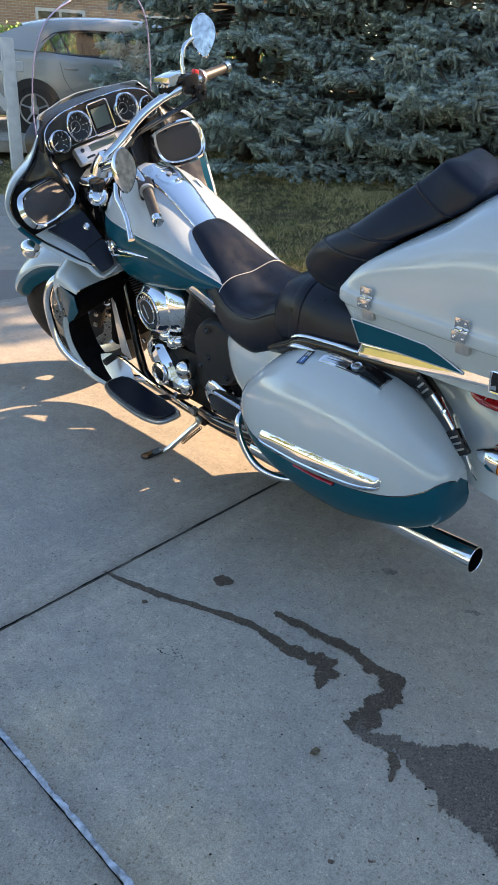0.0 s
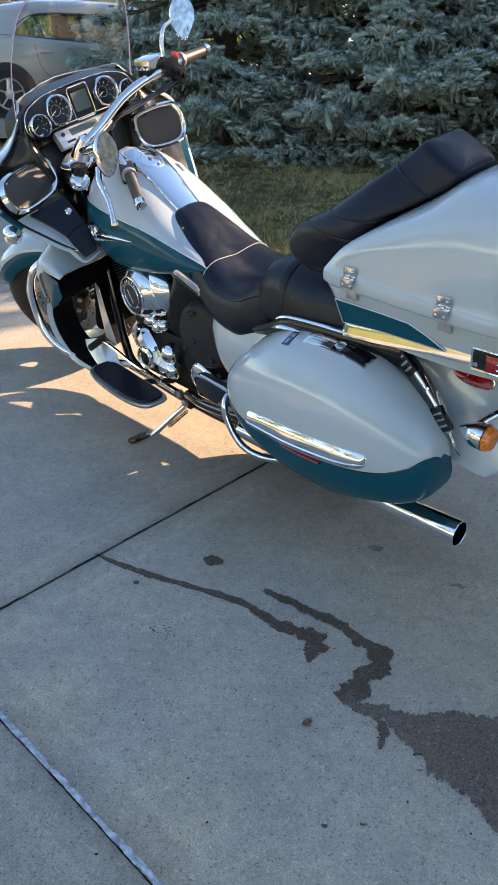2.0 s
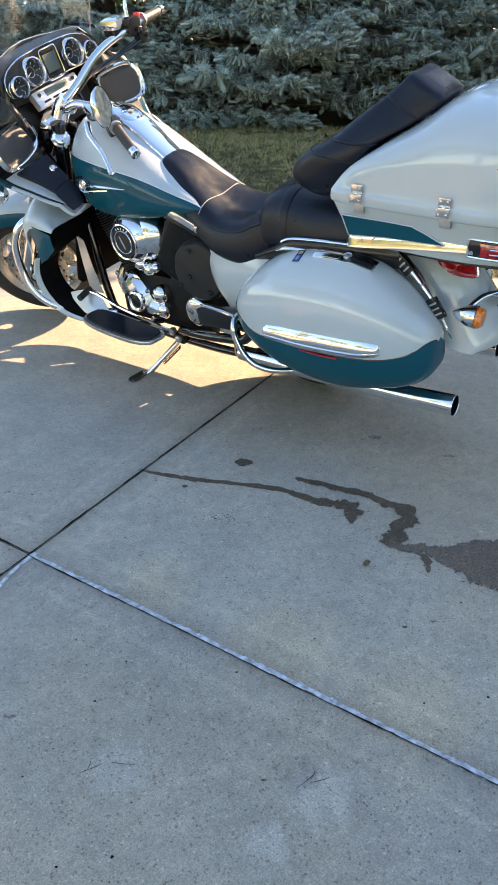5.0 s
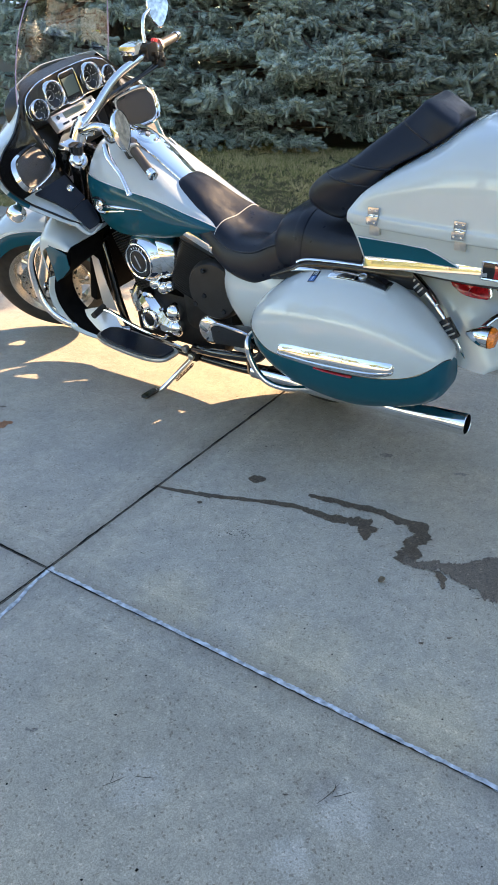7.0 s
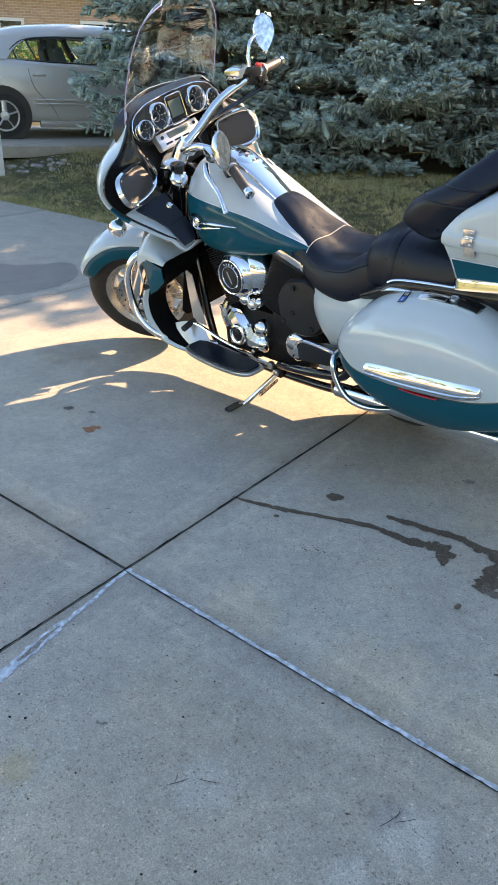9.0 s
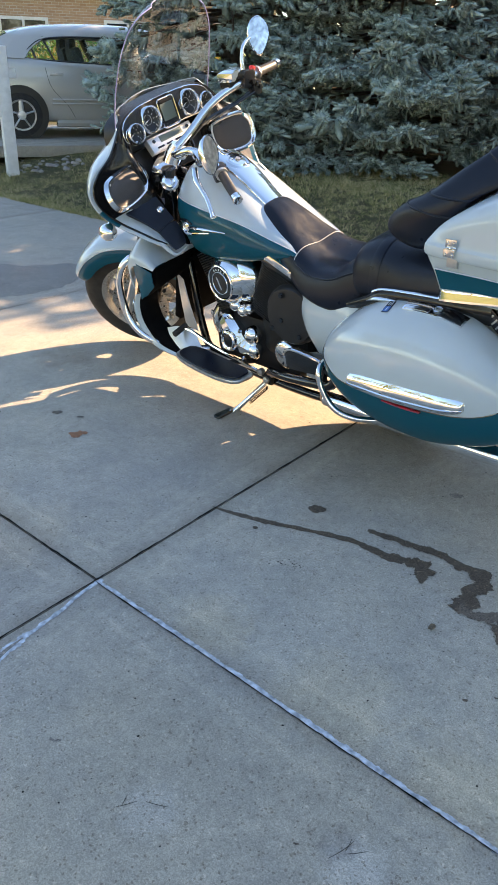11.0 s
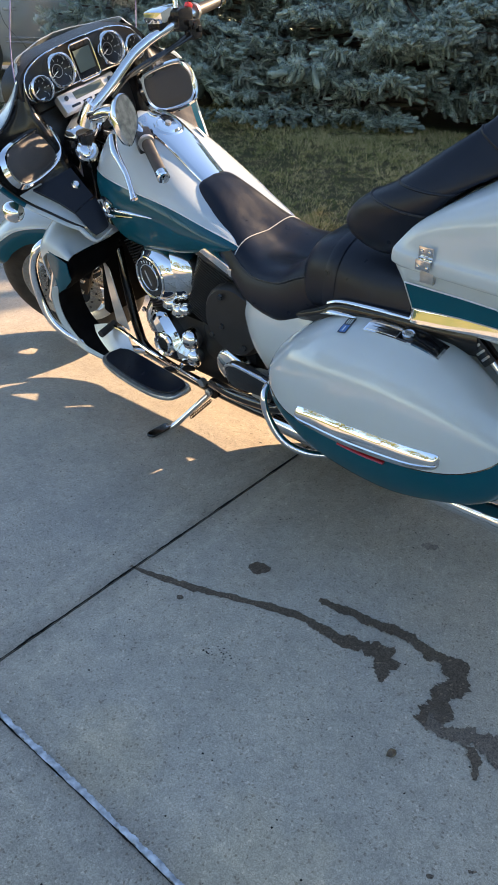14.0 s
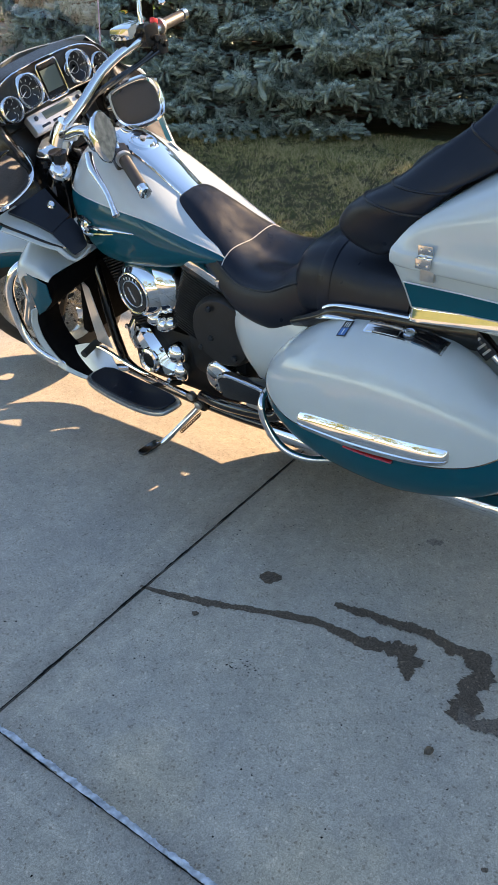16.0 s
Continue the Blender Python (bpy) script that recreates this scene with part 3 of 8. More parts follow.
for s in (1, -1):
    m = np.array((1, s, 1))
    top, low = lid_g * m * (1, 1.004, 1), low_g * m
    inner = np.stack([low[:, -1], top[:, 0]], 1)
    ends = [np.concatenate([top[k], low[k], top[k][:1]]) + (0.002 if k else -0.002, 0, 0) for k in (0, -1)]
    case = part("side_case", Shape().grid(low).grid(inner).grid(fan(low[0])).grid(fan(low[-1])).grid(fan(ends[0])).grid(fan(ends[1])), TEAL, bike, "hard side case, white lid over teal lower half")
    part("case_lid", Shape().grid(top).grid(fan(top[0])).grid(fan(top[-1])), WHITE, case, "pearl white case lid")
    part("seam", Shape().tube(low[2:-2, 0] * (1, 1.001, 1), 0.0022, 5, 1), GLOSS, case)
    strip = []
    for x, zm, h in ((-0.112, 0.528, 0.010), (-0.118, 0.525, 0.020), (-0.17, 0.530, 0.027), (-0.30, 0.537, 0.031), (-0.45, 0.544, 0.029), (-0.518, 0.548, 0.022), (-0.533, 0.546, 0.012)):
        yo_ = np.interp(-x, -CASE[:, 0], CASE[:, 1]) - 0.003
        end = 0.4 if h < 0.015 else 1.0
        strip.append([np.array((x, s * (yo_ + o * end), zm + z)) for o, z in ((0.0, h), (0.005, h * 0.98), (0.011, h * 0.72), (0.0155, h * 0.42), (0.0185, h * 0.12), (0.0195, -h * 0.12), (0.0165, -h * 0.22), (0.0165, -h * 0.34), (0.0195, -h * 0.44), (0.0185, -h * 0.7), (0.0155, -h * 0.94), (0.0, -h))])
    fine_ = skin(strip, 6, 1)
    part("chrome_strip", Shape().grid(fine_).grid(fan(fine_[0])).grid(fan(fine_[-1])), CHROME, case, "chrome bumper strip", 30)
    refl = np.array([(x, s * (np.interp(-x, -CASE[:, 0], CASE[:, 1]) + 0.001), z) for x, z in ((-0.26, 0.497), (-0.33, 0.496), (-0.40, 0.498))])
    part("reflector", Shape().tube(refl, 0.010, 8, 4, flat=0.45), RED_LENS, case, "slim red reflector")
    # lock plate bedded on the curved lid
    def lid_patch(x0, x1, f0, f1, h, n=9):
        rows_ = []
        for x in np.linspace(x0, x1, n):
            row = []
            for f in np.linspace(f0, f1, 5):
                du_, df_ = on_lid(x - 0.01, f) - on_lid(x + 0.01, f), on_lid(x, f + 0.02) - on_lid(x, f - 0.02)
                nn_ = np.cross(du_, df_)
                nn_ *= (1 if nn_[2] > 0 else -1) / np.linalg.norm(nn_)
                row.append((on_lid(x, f) + nn_ * h) * m)
            rows_.append(row)
        g_ = np.array(rows_)
        return g_ if s > 0 else g_[:, ::-1], nn_ * m

    def lid_plate(x0, x1, f0, f1, h, thick):
        g_, _ = lid_patch(x0, x1, f0, f1, h)
        up_ = np.cross(g_[1, 0] - g_[0, 0], g_[0, 1] - g_[0, 0])[2] > 0
        return Shape().sheet(g_, thick if up_ else -thick)
    lp = part("lock_plate", lid_plate(-0.246, -0.452, 0.158, 0.292, 0.001, 0.006), CHROME, case, "chrome lock plate with black rear half", 30)
    part("plate_inlay", lid_plate(-0.252, -0.338, 0.172, 0.278, 0.007, 0.0012), STEEL, lp, smooth=30)
    for k in range(3):
        part("plate_bar", lid_plate(-0.264, -0.300 - 0.008 * k, 0.200 + 0.022 * k, 0.203 + 0.022 * k, 0.0085, 0.0003), GLOSS, lp, smooth=30)
    part("plate_recess", lid_plate(-0.342, -0.446, 0.170, 0.280, 0.007, 0.0012), GLOSS, lp, "black plate half", 30)
    part("lock_lever", lid_plate(-0.380, -0.440, 0.185, 0.265, 0.0085, 0.004), GLOSS, lp, "black release lever", 30)
    lpg, up = lid_patch(-0.36, -0.361, 0.22, 0.23, 0.007, 3)
    lc, up = Vector(lpg[0, 2]), Vector(up).normalized()
    part("lock_barrel", Shape().turned([(0, 0.016), (0.005, 0.016), (0.006, 0.013), (0.004, 0.010)], lc, up, 22), CHROME, lp, "chrome key lock")
    part("lock_face", Shape().turned([(0, 0.010), (0.003, 0.009), (0.003, 0)], lc + up * 0.0025, up, 18), DULL, lp)
    part("key_slot", Shape().box(lc + up * 0.0056, (0.002, 0.010, 0.001), up.to_track_quat("Z", "X").to_matrix().to_4x4()), GLOSS, lp)
    sp_ = Vector(on_lid(-0.19, 0.27) * m)
    su = Vector((on_lid(-0.21, 0.27) - on_lid(-0.17, 0.27)) * m).normalized()
    sw_ = Vector((on_lid(-0.19, 0.33) - on_lid(-0.19, 0.21)) * m).normalized()
    sn = su.cross(sw_)
    sn = (sn if sn.z > 0 else -sn).normalized()
    sm = Matrix((su, sn.cross(su), sn)).transposed().to_4x4()
    sw2 = sn.cross(su)
    st = part("sticker", Shape().box(sp_ + sn * 0.0012, (0.026, 0.056, 0.0012), sm), GLOSS, case, "dark blue printed sticker")
    part("sticker_panel", Shape().box(sp_ + sn * 0.0018 + sw2 * 0.012 * (1 if sw2.y * s > 0 else -1), (0.020, 0.026, 0.0012), sm), BLUE_STICKER, st)
    for k in range(3):
        part("sticker_bar", Shape().box(sp_ + sn * 0.0018 + su * (0.006 * k - 0.006) - sw2 * 0.014 * (1 if sw2.y * s > 0 else -1), (0.0018, 0.016, 0.0012), sm), PALE, st)
    part("sticker_bar", Shape().box(sp_ + sn * 0.0026 + sw2 * 0.012 * (1 if sw2.y * s > 0 else -1), (0.003, 0.018, 0.0010), sm), PALE, st)
    # guard rail before the case
    part("case_guard", Shape().tube([(0.09, s * 0.16, 0.45), (0.09, s * 0.27, 0.47), (0.078, s * 0.315, 0.455), (0.066, s * 0.325, 0.41), (0.034, s * 0.325, 0.352), (-0.01, s * 0.32, 0.315), (-0.07, s * 0.30, 0.297), (-0.13, s * 0.25, 0.285)], 0.0115, 12, 6), CHROME, bike, "chrome case guard bar")
    # grab rail of chrome between case and trunk
    cov = skin([[(x, y * s, z) for x, y, z in r] for r in ([(0.03, 0.205, 0.700), (0.03, 0.212, 0.690), (0.025, 0.20, 0.675)], [(-0.06, 0.215, 0.748), (-0.065, 0.228, 0.735), (-0.07, 0.212, 0.70)], [(-0.12, 0.218, 0.785), (-0.13, 0.232, 0.765), (-0.14, 0.215, 0.715)], [(-0.23, 0.220, 0.800), (-0.24, 0.232, 0.78), (-0.25, 0.215, 0.73)], [(-0.36, 0.222, 0.810), (-0.37, 0.230, 0.785), (-0.38, 0.21, 0.74)], [(-0.50, 0.19, 0.800), (-0.505, 0.195, 0.776), (-0.51, 0.185, 0.740)])], 5, 4)
    cover = part("side_trim", Shape().sheet(cov if s > 0 else cov[:, ::-1], 0.004), SATIN, bike, "grey-black side trim under the seat")
    part("frame_rail", Shape().tube(cov[8:22, 0] + (0, 0.006 * s, 0.002), 0.0085, 10, 1, flat=0.6), CHROME, cover, "chrome edge of the side trim")
    part("rail_flash", Shape().tube([(-0.07, s * 0.228, 0.738), (-0.11, s * 0.236, 0.757), (-0.16, s * 0.236, 0.764), (-0.20, s * 0.234, 0.766)], [0.003, 0.010, 0.008, 0.002], 10, 5, flat=0.7), CHROME, cover)
    spine = np.array([(-0.385, 0.150, 0.812), (-0.455, 0.146, 0.790), (-0.520, 0.143, 0.746), (-0.588, 0.143, 0.682), (-0.640, 0.142, 0.620), (-0.676, 0.141, 0.556)])
    across = np.array((0.017, 0.0, 0.021))
    strut_g = skin([[p - across + (0, 0.028, -0.004), p + (0, 0.036, 0.004), p + across + (0, 0.028, 0.008), p + across * 1.5 + (0, 0.010, 0.006)] for p in spine], 5, 4) * (1, s, 1)
    strut = part("fender_strut", Shape().sheet(strut_g if s > 0 else strut_g[:, ::-1], 0.004), CHROME, bike, "chrome fender strut")
    for i, turn_ in ((10, -40), (20, -54)):
        c_ = Vector(strut_g[i, 5]) + Vector((0, 0.006 * s, 0.002))
        rb = Matrix.Rotation(radians(turn_), 4, "Y")
        part("strut_block", Shape().box(c_, (0.072, 0.014, 0.040), rb, bevel=0.004), GLOSS, strut, "black strut block")
        for q in (-0.018, 0.0, 0.018):
            part("block_slot", Shape().box(c_ + rb @ Vector((q, 0.0075 * s, 0)), (0.006, 0.002, 0.026), rb, bevel=0.0008), DULL, strut)
    for i in (15, 23):
        part("strut_bolt", Shape().turned([(0, 0.010), (0.006, 0.009), (0.008, 0.004), (0.006, 0)], Vector(strut_g[i, 6]), (0.5, 0.5 * s, 0.7), 8), CHROME, strut)
    # silencer
    part("silencer", Shape().tube([(0.15, s * 0.19, 0.25), (-0.2, s * 0.20, 0.27), (-0.5, s * 0.205, 0.288), (-0.64, s * 0.207, 0.298)], [0.030, 0.034, 0.034, 0.034], 20, 4), CHROME, bike, "chrome silencer")
    tip = Shape().turned([(0, 0.034), (0.005, 0.036), (0.135, 0.038), (0.1365, 0.0365), (0.135, 0.035)], (-0.605, s * 0.207, 0.297), (-0.99, 0.0, 0.07), 24, cap=False)
    part("silencer_tip", tip, CHROME, bike, "chrome exhaust tip")
    # inner wall of the tip drawn in plain matt black
    part("tip_inside", Shape().turned([(0.135, 0.0351), (0.03, 0.031), (0.03, 0)], (-0.605, s * 0.207, 0.297), (-0.99, 0.0, 0.07), 24, cap=False), LINER, bike, "matt black inside of the exhaust tip")

# rear fender with lamps and plate
FEN = [[(x + 0, y * w, z - d * abs(y) ** 2.2) for y in (-1, -0.8, -0.4, 0, 0.4, 0.8, 1)] for x, z, w, d in ((-0.28, 0.80, 0.125, 0.14), (-0.42, 0.815, 0.128, 0.16), (-0.56, 0.79, 0.13, 0.24), (-0.68, 0.72, 0.13, 0.235), (-0.77, 0.61, 0.128, 0.145), (-0.82, 0.545, 0.122, 0.085), (-0.83, 0.495, 0.115, 0.035))]
FEN = [[(p[0] + (0.11 * abs(p[1] / 0.128) ** 2.2 * max(0, i - 1) / 5), p[1], p[2]) for p in r] for i, r in enumerate(FEN)]
fender = part("rear_fender", Shape().sheet(skin(FEN, 5, 3), -0.004), WHITE, bike, "pearl white rear fender")
for s in (1, -1):
    wedge = [(-0.600, 0.768), (-0.695, 0.786), (-0.726, 0.750), (-0.722, 0.728), (-0.640, 0.732)]
    wedge = spline(np.array([wedge[-1]] + wedge + wedge[:2]), 4)[4:-4]
    rows_ = [[(x0 * k + -0.668 * (1 - k), s * (0.090 + h + 0.35 * (0.80 - z0)), z0 * k + 0.754 * (1 - k)) for x0, z0 in wedge] for k, h in ((1.0, 0.0), (0.98, 0.016), (0.75, 0.026), (0.3, 0.030), (0.02, 0.031))]
    t = part("tail_lamp", Shape().grid(np.array([r_ + r_[:1] for r_ in rows_])), RED_LENS, fender, "red wedge-shaped tail lamp")
    part("lamp_bezel", Shape().tube(rows_[0] + rows_[0][:1], 0.005, 6, 1), CHROME, t)
    stem = part("rear_indicator", Shape().turned([(0, 0.006), (0.02, 0.022), (0.05, 0.034), (0.075, 0.036), (0.078, 0.0)], (-0.695, s * 0.195, 0.640), (-1, 0, 0), 20), CHROME, fender, "chrome indicator with amber lens")
    part("amber_lens", Shape().turned([(0, 0.034), (0.008, 0.033), (0.018, 0.026), (0.022, 0)], (-0.772, s * 0.195, 0.640), (-1, 0, 0), 20), AMBER, stem)
    part("stalk", Shape().tube([(-0.80, s * 0.05, 0.665), (-0.76, s * 0.12, 0.672), (-0.735, s * 0.18, 0.655)], 0.011, 10, 4), CHROME, stem)
part("plate_lamp_bar", Shape().box((-0.815, 0, 0.655), (0.03, 0.20, 0.055), Matrix.Rotation(radians(-20), 4, "Y"), bevel=0.012), CHROME, fender, "chrome light bar")
plate = part("number_plate", Shape().box((-0.878, 0, 0.545), (0.002, 0.20, 0.17), Matrix.Rotation(radians(16), 4, "Y"), bevel=0.001), mat("plate_white", (0.75, 0.78, 0.82), 0.35, vary=0.04), fender, "pale number plate")
for y in (-0.055, -0.027, 0.0, 0.027, 0.055):
    part("plate_bar", Shape().box((-0.8795, y, 0.544), (0.002, 0.016, 0.04), Matrix.Rotation(radians(16), 4, "Y")), BLUE_STICKER, plate)
for z in (0.585, 0.600, 0.500, 0.488):
    part("plate_line", Shape().box((-0.8795 - (0.545 - z) * 0.287, 0, z), (0.002, 0.13, 0.004), Matrix.Rotation(radians(16), 4, "Y")), GLOSS, plate)

# rear wheel
sh = Shape()
sh.ring((0.0, -0.12, 0.287), (0, 1, 0), 0.240, 0.064, 48, 12, squash=1.1)
rw = part("rear_wheel", sh, RUBBER, bike, "black rear tyre")
part("rear_rim", Shape().turned([(-0.07, 0.19), (-0.05, 0.2), (0.05, 0.2), (0.07, 0.19), (0.04, 0.05), (-0.04, 0.05)], (0.0, -0.12, 0.287), (0, 1, 0), 30), WHEEL, rw)
for s in (1, -1):
    part("axle_cover", Shape().ball((0.0, s * 0.185, 0.262), (0.045, 0.03, 0.026), 18, 10), CHROME, bike, "chrome pipe joint cover")
    part("swing_arm", Shape().tube([(0.42, s * 0.12, 0.36), (0.15, s * 0.13, 0.335), (-0.15, s * 0.13, 0.32)], 0.026, 8, 3), ENGINE, bike)

# ---- engine, frame, boards ----
frame_obs = Shape().tube([(1.12, 0, 0.98), (1.06, 0.05, 0.80), (0.98, 0.10, 0.55), (0.93, 0.12, 0.32), (0.86, 0.125, 0.22), (0.55, 0.13, 0.19), (0.2, 0.13, 0.20), (0.05, 0.13, 0.26)], 0.019, 10, 6)
frame_obs.tube([(1.12, 0, 0.98), (1.06, -0.05, 0.80), (0.98, -0.10, 0.55), (0.93, -0.12, 0.32), (0.86, -0.125, 0.22), (0.55, -0.13, 0.19), (0.2, -0.13, 0.20), (0.05, -0.13, 0.26)], 0.019, 10, 6)
frame_obs.tube([(1.12, 0, 0.98), (0.9, 0, 0.93), (0.4, 0, 0.70), (0.1, 0.0, 0.66)], 0.03, 10, 4).tube([(0.2, 0.14, 0.20), (0.2, 0.15, 0.42), (0.16, 0.14, 0.66), (-0.3, 0.12, 0.74)], 0.018, 8, 4).tube([(0.2, -0.14, 0.20), (0.2, -0.15, 0.42), (0.16, -0.14, 0.66), (-0.3, -0.12, 0.74)], 0.018, 8, 4)
part("frame", frame_obs, GLOSS, bike, "black tubular frame")
engine = part("engine", Shape().box((0.60, 0, 0.335), (0.50, 0.23, 0.24), bevel=0.03).box((0.42, 0, 0.42), (0.26, 0.25, 0.22), bevel=0.04), ENGINE, bike, "black V-twin engine with chrome covers")


def cylinder(x0, z0, lean, n=26):
    """A finned cylinder leaning fore or aft."""
    ax = Vector((math.sin(radians(lean)), 0, math.cos(radians(lean))))
    m = Matrix.Rotation(radians(lean), 4, "Y")
    cyl = part("cylinder", Shape().turned([(0, 0.075), (0.30, 0.075), (0.33, 0.05)], (x0, 0, z0), ax, 20), ENGINE, engine)
    o = [(a, b) for a, b in rounded(0.21, 0.30, 0.05, 4)]
    for i in range(n):
        part("fin", Shape().plate(o, Vector((x0, 0, z0)) + ax * (0.05 + i * 0.0100), m @ Vector((1, 0, 0)), (0, 1, 0), 0.0038), FIN, cyl)
    head = part("rocker_cover", Shape().box(Vector((x0, 0, z0)) + ax * 0.335, (0.17, 0.25, 0.055), m, bevel=0.018), CHROME, engine, "chrome rocker cover")
    return head


part("crankcase_front", Shape().box((0.845, 0, 0.60), (0.10, 0.17, 0.46), Matrix.Rotation(radians(14), 4, "Y"), bevel=0.03).box((0.62, 0, 0.62), (0.34, 0.16, 0.22), bevel=0.04), LINER, engine, "black engine front")
FIN = mat("cylinder_fin", (0.03, 0.03, 0.032), 0.32, metal=0.4, vary=0.2, scale=50)
cylinder(0.52, 0.44, -22)
cylinder(0.68, 0.44, 24)
for s in (1, -1):
    # round upper cover
    c = Vector((0.68, s * 0.135, 0.622))
    dome = part("round_cover", Shape().turned([(-0.03, 0.103), (0.015, 0.108), (0.040, 0.099), (0.056, 0.084), (0.066, 0.074), (0.068, 0.0)], c, (0.06, s, 0.02), 40), CHROME, engine, "round chrome engine cover")
    part("cover_ring", Shape().ring(c + Vector((0.004, s * 0.068, 0)), (0.06, s, 0.02), 0.071, 0.005, 40, 8), CHROME, dome)
    part("cover_face", Shape().turned([(0, 0.067), (0.003, 0.065), (0.004, 0.0)], c + Vector((0.004, s * 0.066, 0)), (0.06, s, 0.02), 36), GLOSS, dome, "black cover face")
    part("cover_inner_ring", Shape().ring(c + Vector((0.004, s * 0.070, 0)), (0.06, s, 0.02), 0.046, 0.003, 36, 6), CHROME, dome)
    for k in range(5):
        a = radians(60 + 15 * k)
        part("cover_mark", Shape().box(c + Vector((0.004 + 0.056 * math.cos(a), s * 0.0705, 0.056 * math.sin(a))), (0.008, 0.0015, 0.004), Matrix.Rotation(-a, 4, "Y")), DIAL, dome)
    part("cover_hub", Shape().turned([(0, 0.042), (0.004, 0.040), (0.006, 0.0)], c + Vector((0.004, s * 0.068, 0)), (0.06, s, 0.02), 30), PLASTIC, dome)
    part("cover_bar", Shape().box(c + Vector((0.004, s * 0.075, 0)), (0.008, 0.002, 0.055), Matrix.Rotation(radians(25), 4, "Y")), CHROME, dome)
    part("cover_shoulder", Shape().ball((0.628, s * 0.105, 0.625), (0.100, 0.085, 0.108), 26, 16), CHROME, engine, "chrome cover shoulder")
    for x, z, r in ((0.655, 0.515, 0.030), (0.61, 0.50, 0.030), (0.575, 0.515, 0.024)):
        part("chrome_lug", Shape().ball((x, s * 0.155, z), (r, 0.028, r * 0.9), 14, 10), CHROME, engine)
        part("bolt", Shape().turned([(0, 0.009), (0.006, 0.008), (0.007, 0)], (x, s * 0.18, z), (0, s, 0), 8), DULL, engine)
    # lower covers: gear case
    low = part("gear_cover", Shape().tube([(0.80, s * 0.10, 0.43), (0.75, s * 0.125, 0.42), (0.70, s * 0.135, 0.375), (0.665, s * 0.135, 0.325), (0.60, s * 0.12, 0.29)], [0.030, 0.042, 0.050, 0.048, 0.030], 8, 4), CHROME, engine, "chrome gear cover", 18)
    part("gear_cover_ring", Shape().ring((0.69, s * 0.188, 0.350), (0, s, 0.1), 0.037, 0.011, 28, 8), CHROME, low)
    part("gear_cover_face", Shape().turned([(0, 0.034), (0.008, 0.030), (0.010, 0)], (0.69, s * 0.184, 0.350), (0, s, 0.1), 24), GLOSS, low)
    part("gear_cover_tail", Shape().ball((0.585, s * 0.135, 0.385), (0.040, 0.045, 0.045), 9, 7), CHROME, low)
    part("gear_cover_tail", Shape().ball((0.575, s * 0.14, 0.315), (0.030, 0.040, 0.040), 9, 7), CHROME, low)
    part("gear_cover_neck", Shape().tube([(0.80, s * 0.10, 0.45), (0.82, s * 0.115, 0.40), (0.81, s * 0.11, 0.34)], 0.028, 12, 5), CHROME, low)
    for x, z in ((0.79, 0.455), (0.73, 0.465), (0.63, 0.405), (0.625, 0.275), (0.74, 0.30)):
        part("bolt", Shape().turned([(0, 0.010), (0.008, 0.009), (0.009, 0)], (x, s * 0.17, z), (0, s, 0), 8), CHROME, low)
    # black round side cover, chrome swing arm cap, clutch cover
    side = part("side_plate", Shape().turned([(0, 0.125), (0.02, 0.122), (0.035, 0.11), (0.04, 0.0)], (0.335, s * 0.145, 0.55), (-0.05, s, 0.05), 36), PLASTIC, engine, "matt black round side plate")
    for dx, dz in ((0.03, 0.085), (0.035, -0.02), (-0.055, -0.07), (0.085, -0.065)):
        part("plate_bolt", Shape().turned([(0, 0.011), (0.006, 0.009), (0.006, 0)], (0.335 + dx, s * 0.186, 0.55 + dz), (0, s, 0), 12), GLOSS, side)
    cap = part("pivot_cap", Shape().turned([(-0.03, 0.062), (0.0, 0.064), (0.014, 0.060), (0.020, 0.052), (0.024, 0.045), (0.026, 0)], (0.375, s * 0.155, 0.365), (0, s, 0.05), 28), CHROME, engine, "chrome pivot cap")
    # intake box between cylinders and seat: chrome slats
    trim_ = part("head_trim", Shape().box((0.392, s * 0.155, 0.749), (0.128, 0.032, 0.030), Matrix.Rotation(radians(-21), 4, "Y"), bevel=0.006).box((0.298, s * 0.156, 0.727), (0.075, 0.034, 0.030), Matrix.Rotation(radians(10), 4, "Y"), bevel=0.007), CHROME, engine, "chrome cylinder head trim", 30)
    part("trim_backing", Shape().box((0.385, s * 0.146, 0.722), (0.20, 0.035, 0.024), Matrix.Rotation(radians(-17), 4, "Y"), bevel=0.006), GLOSS, trim_)
    # painted side cover under the seat
    sc = skin([[(x, s * y, z) for x, y, z in r] for r in ([(0.255, 0.15, 0.70), (0.285, 0.165, 0.62), (0.27, 0.165, 0.52), (0.22, 0.155, 0.45)], [(0.20, 0.18, 0.70), (0.21, 0.205, 0.60), (0.205, 0.205, 0.52), (0.18, 0.19, 0.445)], [(0.10, 0.19, 0.70), (0.09, 0.22, 0.61), (0.09, 0.22, 0.53), (0.11, 0.20, 0.455)], [(-0.02, 0.185, 0.71), (-0.03, 0.22, 0.63), (-0.03, 0.22, 0.55), (0.0, 0.20, 0.47)])], 6, 6)
    part("side_cover", Shape().sheet(sc, 0.006), WHITE, bike, "pearl white side cover")
    # rider's board
    o = [(0.20, -0.035), (0.205, 0.02), (0.17, 0.055), (0.05, 0.07), (-0.10, 0.068), (-0.18, 0.045), (-0.20, 0.0), (-0.18, -0.05), (0.0, -0.055), (0.15, -0.055)]
    o = [(x, y if s > 0 else -y) for x, y in (o if s > 0 else o[::-1])]
    fine = spline(np.array(o + o[:1]), 4)[:-1]
